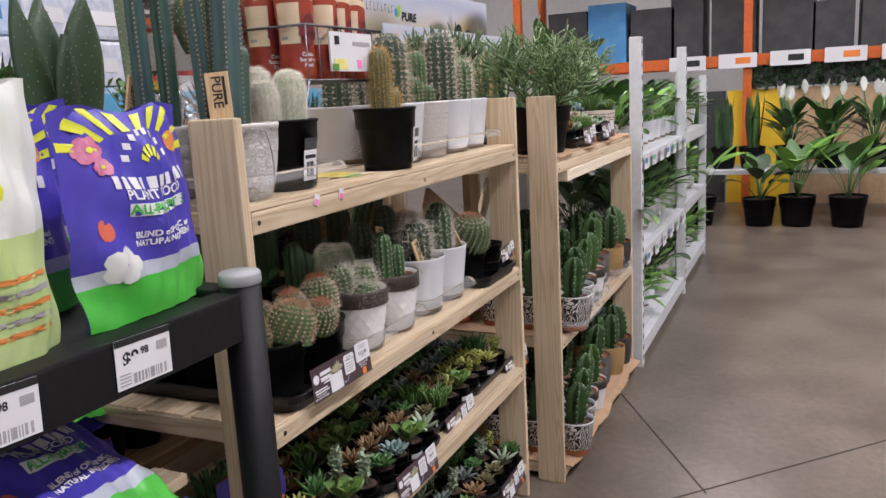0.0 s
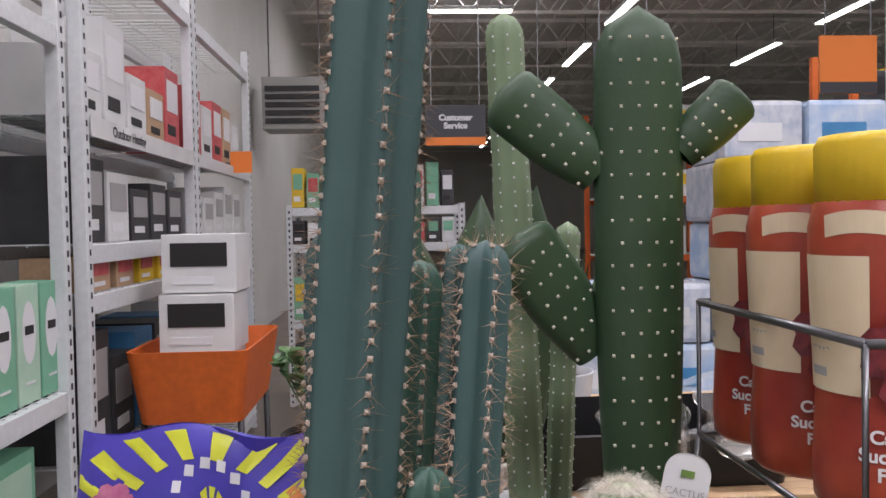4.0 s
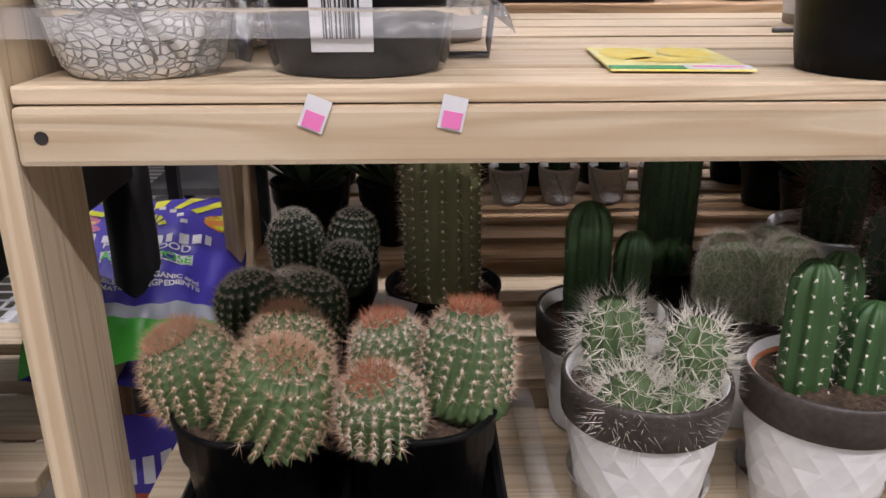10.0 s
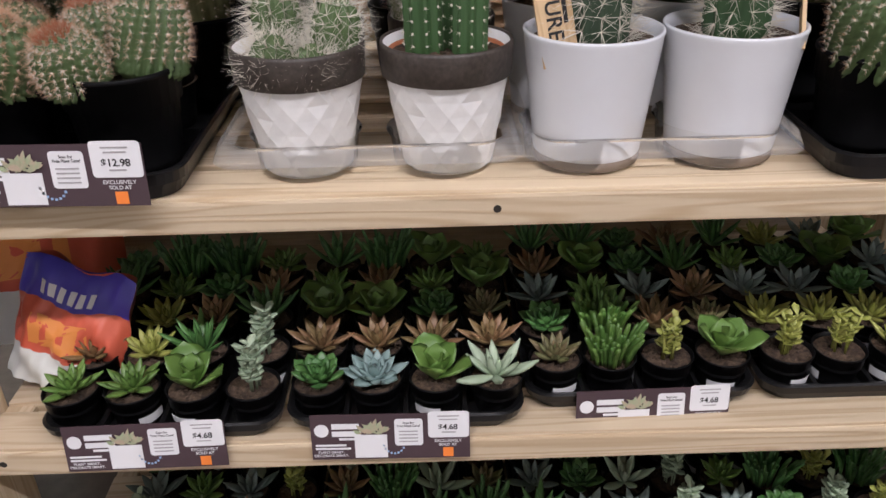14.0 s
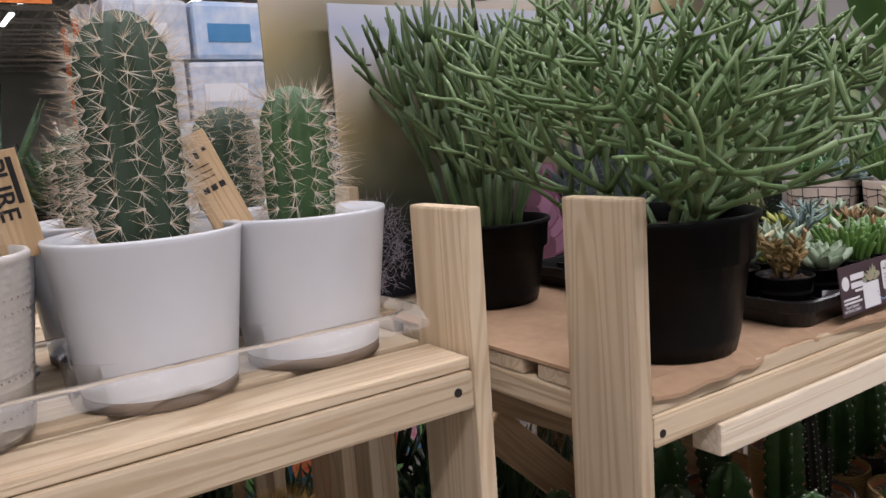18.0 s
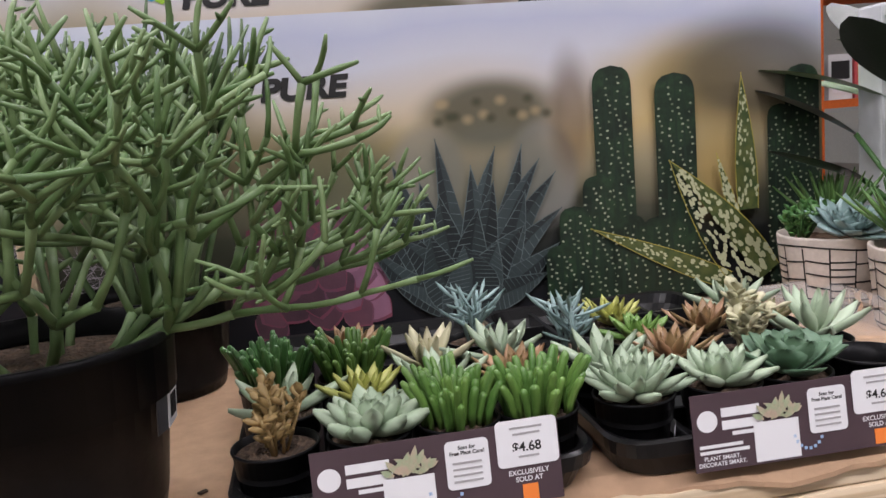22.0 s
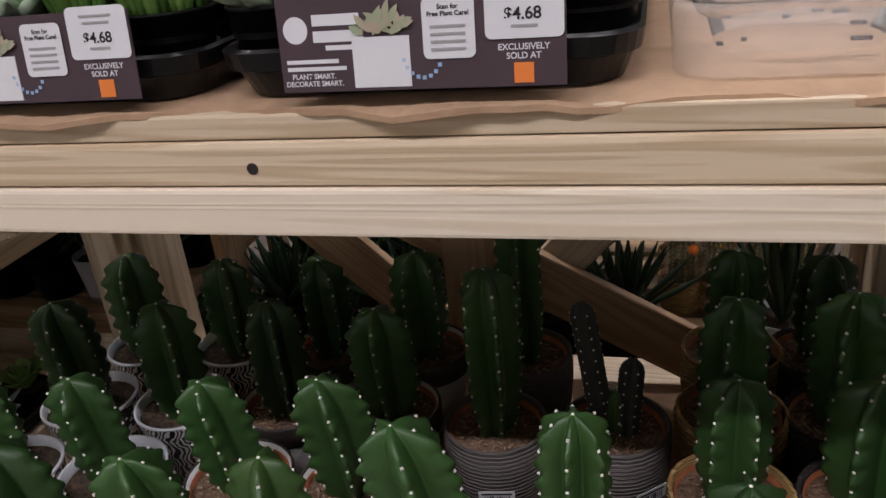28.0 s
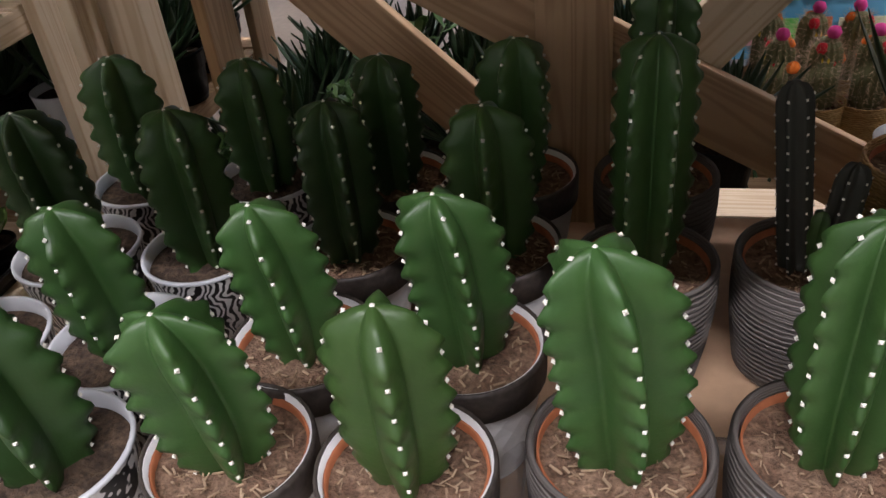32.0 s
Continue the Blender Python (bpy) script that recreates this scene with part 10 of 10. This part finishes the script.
def pallet_rack(x0, x1, y, levels, top, label, goods_mats, seed, depth=1.0, along_y=False):
    """Orange pallet racking with boxed stock; its bays run along its own x."""
    L = x1 - x0
    t = thing("pallet_rack", (x0, y, 0) if not along_y else (y, x0, 0), label, "pallet rack", turn=90 if along_y else 0)
    n = max(1, round(L / 2.4))
    for k in range(n + 1):
        for yy in (0.0, depth - 0.08):
            x = k * L / n
            part("upright", boxmesh(x - 0.04, x + 0.04, yy, yy + 0.08, 0, top), ORANGE_STEEL if not along_y or k % 2 else ORANGE_STEEL, t)
    for z in levels:
        for yy in (-0.002, depth - 0.048):
            part("beam", boxmesh(0.042, L - 0.042, yy, yy + 0.05, z - 0.11, z - 0.002), ORANGE_STEEL, t)
        part("deck", boxmesh(0.041, L - 0.041, 0.05, depth - 0.05, z - 0.03, z - 0.001), WHITE_METAL, t)
    rnd = random.Random(seed)
    for z in levels:
        x = 0.30
        while x < L - 0.3:
            w, h = rnd.uniform(0.32, 0.5), rnd.uniform(0.45, 0.75)
            p = t.matrix_basis @ Vector((x, 0.08, z))
            goods("stock_box", p.x, p.y, p.z, w, 0.6, h, rnd.choice(goods_mats), "boxed stock on orange pallet racking", "carton", rnd.choice((PAPER, C_YELLOW, INK, C_RED)), turn=90 if along_y else 0, group="boxed stock on racking")
            x += w + 0.03
    return t


pallet_rack(5.6, 11.4, 9.0, (1.3, 2.75), 3.6, "orange pallet racking with boxed stock far off", (C_WHITE, C_BROWN, C_RED, C_BLACK, C_YELLOW), 4)
pallet_rack(3.5, 5.4, 13.0, (0.9, 1.9, 2.9), 3.4, "orange pallet racking with boxed stock far off", (C_WHITE, C_WHITE, C_BLUE, C_WHITE, C_RED), 5)

# ---------------------------------------------------------------- plant shelving and floor plants along the aisle
steel_shelf("plant_shelving", 2.50, 3.90, -0.12, 0.45, (0.11, 0.53, 0.96), 1.46, "white slotted steel shelving crowded with potted plants")
steel_shelf("plant_shelving", 3.92, 5.10, -0.10, 0.45, (0.11, 0.53, 0.96), 1.30, "white slotted steel shelving crowded with potted plants")
rl = random.Random(31)


def bushy(name, at, label, pr, ph, n, stalks, L, w, mats, kind="black", seed=1, low=35, high=85, group=""):
    rnd = random.Random(seed)
    return leafy_plant(name, at, label, pr, ph, [(rnd.uniform(0, 360), rnd.uniform(low, high), stalks * rnd.uniform(0.5, 1.0), L * rnd.uniform(0.75, 1.1), w * rnd.uniform(0.8, 1.1), rnd.uniform(0.05, 0.4)) for _ in range(n)], mats, "potted plant", True, group, kind, "shelving" in group)


shelf_protos = [bushy("shelf_plant", (2.62, 0.02, 0.962), "bright green leafy plant in a white pot", 0.06, 0.11, 16, 0.16, 0.11, 0.055, [BRIGHT_LEAF, MID_LEAF], "white", 2, group="plants on steel shelving"),
                bushy("shelf_plant", (2.80, 0.05, 0.962), "dark green leafy plant in a cream pot", 0.06, 0.11, 18, 0.20, 0.13, 0.06, [DARK_LEAF, MID_LEAF], "ringed", 3, group="plants on steel shelving"),
                bushy("shelf_plant", (2.98, 0.02, 0.962), "trailing variegated plant in a white pot", 0.06, 0.11, 22, 0.14, 0.09, 0.05, [MID_LEAF, BRIGHT_LEAF], "white", 5, 5, 70, group="plants on steel shelving")]
for z in (0.111, 0.531, 0.962):
    for i in range(14):
        for j in range(2):
            if z > 0.9 and j == 0 and i < 3:
                continue
            copy_thing(shelf_protos[rl.randrange(3)], pose(2.62 + 0.18 * i, 0.02 + 0.2 * j, z, rz=rl.uniform(0, 360)))
bushy("tall_leaf_plant", (2.66, 0.30, 1.02 - 0.058), "tall pale green broad-leaved plant in a black pot", 0.08, 0.14, 16, 0.36, 0.24, 0.09, [leafy("pale_leaf", (0.20, 0.28, 0.12), (0.30, 0.36, 0.20), 0.45, 0.1), MID_LEAF], "black", 8, 50, 88)
bushy("fern_plant", (3.05, 0.25, 0.962), "bright green bushy plant in a cream pot", 0.08, 0.14, 40, 0.26, 0.08, 0.05, [BRIGHT_LEAF], "ringed", 9, 30, 88)
for i in range(7):
    t = thing("shelf_sign", (2.58 + 0.2 * i, -0.128, 0.925), "small pale printed card on a shelf front", "sign", "cards on plant shelving")
    part("card", boxmesh(-0.05, 0.05, -0.001, 0, -0.03, 0.03), PAPER, t)
    part("print", boxmesh(-0.04, 0.02, -0.0016, -0.0011, -0.005, 0.018), (C_BLUE, C_GREEN, GREY_INK)[i % 3], t)
for i in range(6):
    t = thing("shelf_sign", (2.62 + 0.22 * i, -0.128, 0.49), "small pale printed card on a shelf front", "sign", "cards on plant shelving")
    part("card", boxmesh(-0.05, 0.05, -0.001, 0, -0.03, 0.03), PAPER, t)
    part("print", boxmesh(-0.04, 0.02, -0.0016, -0.0011, -0.005, 0.018), (C_BLUE, C_GREEN, GREY_INK)[i % 3], t)

# floor plants at the end of the aisle
fp = bushy("floor_plant", (6.40, -1.09, 0), "broad-leaved green plant in a large black nursery pot on the floor", 0.15, 0.26, 12, 0.40, 0.34, 0.14, [BRIGHT_LEAF, MID_LEAF], "black", 3, 55, 85, "floor plants")
for x, y, r in ((6.40, -0.70, 70), (6.36, 0.10, 200)):
    copy_thing(fp, pose(x, y, 0, rz=r))
fq = bushy("floor_plant", (6.38, -0.40, 0), "fiddle-leaf plant in a large black nursery pot on the floor", 0.14, 0.24, 14, 0.30, 0.22, 0.15, [MID_LEAF, DARK_LEAF], "black", 6, 40, 85, "floor plants")
bench = thing("plant_bench", (7.0, -0.5, 0), "low white steel bench for potted plants", "bench")
part("bench_top", boxmesh(-0.25, 0.30, -1.1, 1.0, 0.40, 0.44, 0.006), WHITE_METAL, bench)
for x in (-0.2, 0.25):
    for y in (-1.0, 0.9):
        part("leg", boxmesh(x - 0.02, x + 0.02, y - 0.02, y + 0.02, 0, 0.399), WHITE_METAL, bench)
sn = potted("snake_plant", (6.95, -0.05, 0.441), "black", 0.12, 0.20, "tall striped snake plant in a black pot", "snake plant", group="plants on the bench")
for i in range(14):
    part("leaf", raw("leaf", *leaf_blade(rl.uniform(0.35, 0.55), 0.055, -0.05, 0.3), True), (MID_LEAF, DARK_LEAF)[i % 2], sn, m=pose(rl.uniform(-0.07, 0.07), rl.uniform(-0.07, 0.07), 0.17, 0, 0, 140 * i) @ pose(0, 0, 0, 0, -82, 0))
for y, r in ((0.25, 40), (-0.30, 100)):
    copy_thing(sn, pose(6.95, y, 0.441, rz=r))
pl = bushy("peace_lily", (6.95, -0.62, 0.441), "dark green peace lily with white flowers in a black pot", 0.13, 0.2, 34, 0.34, 0.24, 0.085, [DARK_LEAF, MID_LEAF], "black", 12, 35, 88, "plants on the bench")
for i in range(5):
    part("white_flower", raw("white_flower", *leaf_blade(0.13, 0.06, -0.1, 0.4), True), BAG_WHITE, pl, "white flower", pose(0.08 * math.cos(i * 2.2), 0.12 * math.sin(i * 2.2), 0.60 + 0.03 * (i % 3), 0, 0, 80 * i) @ pose(0, 0, 0, 0, -75, 0))
    part("stalk", raw("stalk", *tube([(0, 0, 0.15), (0.08 * math.cos(i * 2.2), 0.12 * math.sin(i * 2.2), 0.605 + 0.03 * (i % 3))], 0.004, 5)), MID_LEAF, pl)
for y, r in ((-0.95, 120), (-1.30, 220)):
    copy_thing(pl, pose(6.95, y, 0.441, rz=r))
pallet_rack(-2.6, 2.2, 7.65 + 1.0, (1.50, 2.45), 3.3, "orange pallet racking with boxed lawn mowers", (C_BLACK, C_BLACK, C_BLACK, C_BLUE, C_BLACK), 11, 1.0, True)
for k in range(4):
    t = thing("wood_panel", (7.72 + 0.01 * k, -1.55 + 0.62 * k, 0.0), "upright tan plywood panel leaning in racking" if k < 2 else "yellow boxed power tool display", "panel" if k < 2 else "carton")
    part("sheet", boxmesh(0, 0.04, -0.30, 0.30, 0.0, 1.15, 0.003), material("plywood", (0.46, 0.32, 0.19), 0.7, second=(0.40, 0.27, 0.15), second_scale=3, noise_scale=20, noise_amount=0.1) if k < 2 else (C_YELLOW if k == 2 else C_BLACK), t)
hedge = thing("hedge_panel", (7.70, -1.2, 1.17), "dark green artificial hedge panel", "panel")
part("leaves", raw("leaves", *gather([moved(leaf_blade(0.05, 0.03, 0.1, 0.2, 3), pose(0.0, rl.uniform(-1.0, 1.0), rl.uniform(0.0, 0.2), rl.uniform(0, 360), rl.uniform(0, 360), rl.uniform(0, 360))) for _ in range(900)])), DARK_LEAF, hedge, kind="stuff")
part("mesh_board", boxmesh(0.01, 0.02, -1.0, 1.0, 0.0, 0.21), C_BLACK, hedge)
for k in range(5):
    t = thing("price_sign", (7.60, -1.55 + 0.48 * k, 1.44), "white price card on an orange beam", "sign", "price cards on racking")
    part("card", boxmesh(0, 0.003, -0.18, 0.18, -0.07, 0.07), PAPER, t)
    part("print", boxmesh(-0.002, -0.0005, -0.12, 0.02, -0.03, 0.03), (INK, ORANGE)[k % 2], t)
    part("clip", boxmesh(0.004, 0.05, -0.02, 0.02, -0.02, 0.02), STEEL, t)
# palm in the opposite row
pm = potted("palm", (4.6, -2.35, 0), "black", 0.16, 0.28, "feathery green palm in a black floor pot", "palm")
for i in range(11):
    a, el = 33 * i, radians(35 + 40 * ((i * 7) % 5) / 5)
    d = Vector((math.cos(radians(a)) * math.cos(el), math.sin(radians(a)) * math.cos(el), math.sin(el)))
    pts = [Vector((0, 0, 0.25)) + d * (1.1 * f) + Vector((0, 0, 0.25 * f - 0.55 * f * f)) for f in (0, 0.25, 0.5, 0.75, 1.0)]
    pieces = [tube(pts, 0.007, 5, (1, 0.9, 0.8, 0.6, 0.3))]
    for k in range(26):
        f = 0.25 + 0.74 * k / 26
        j = min(3, int(f * 4))
        p = pts[j].lerp(pts[j + 1], f * 4 - j)
        for s in (-1, 1):
            pieces.append(moved(leaf_blade(0.26 * (1 - 0.4 * f), 0.018, 0.35, 0.2, 4), Matrix.Translation(p) @ pose(0, 0, 0, 0, 0, a + s * 55) @ pose(0, 0, 0, 0, -12, 0)))
    part("frond", raw("frond", *gather(pieces)), MID_LEAF if i % 3 else BRIGHT_LEAF, pm)
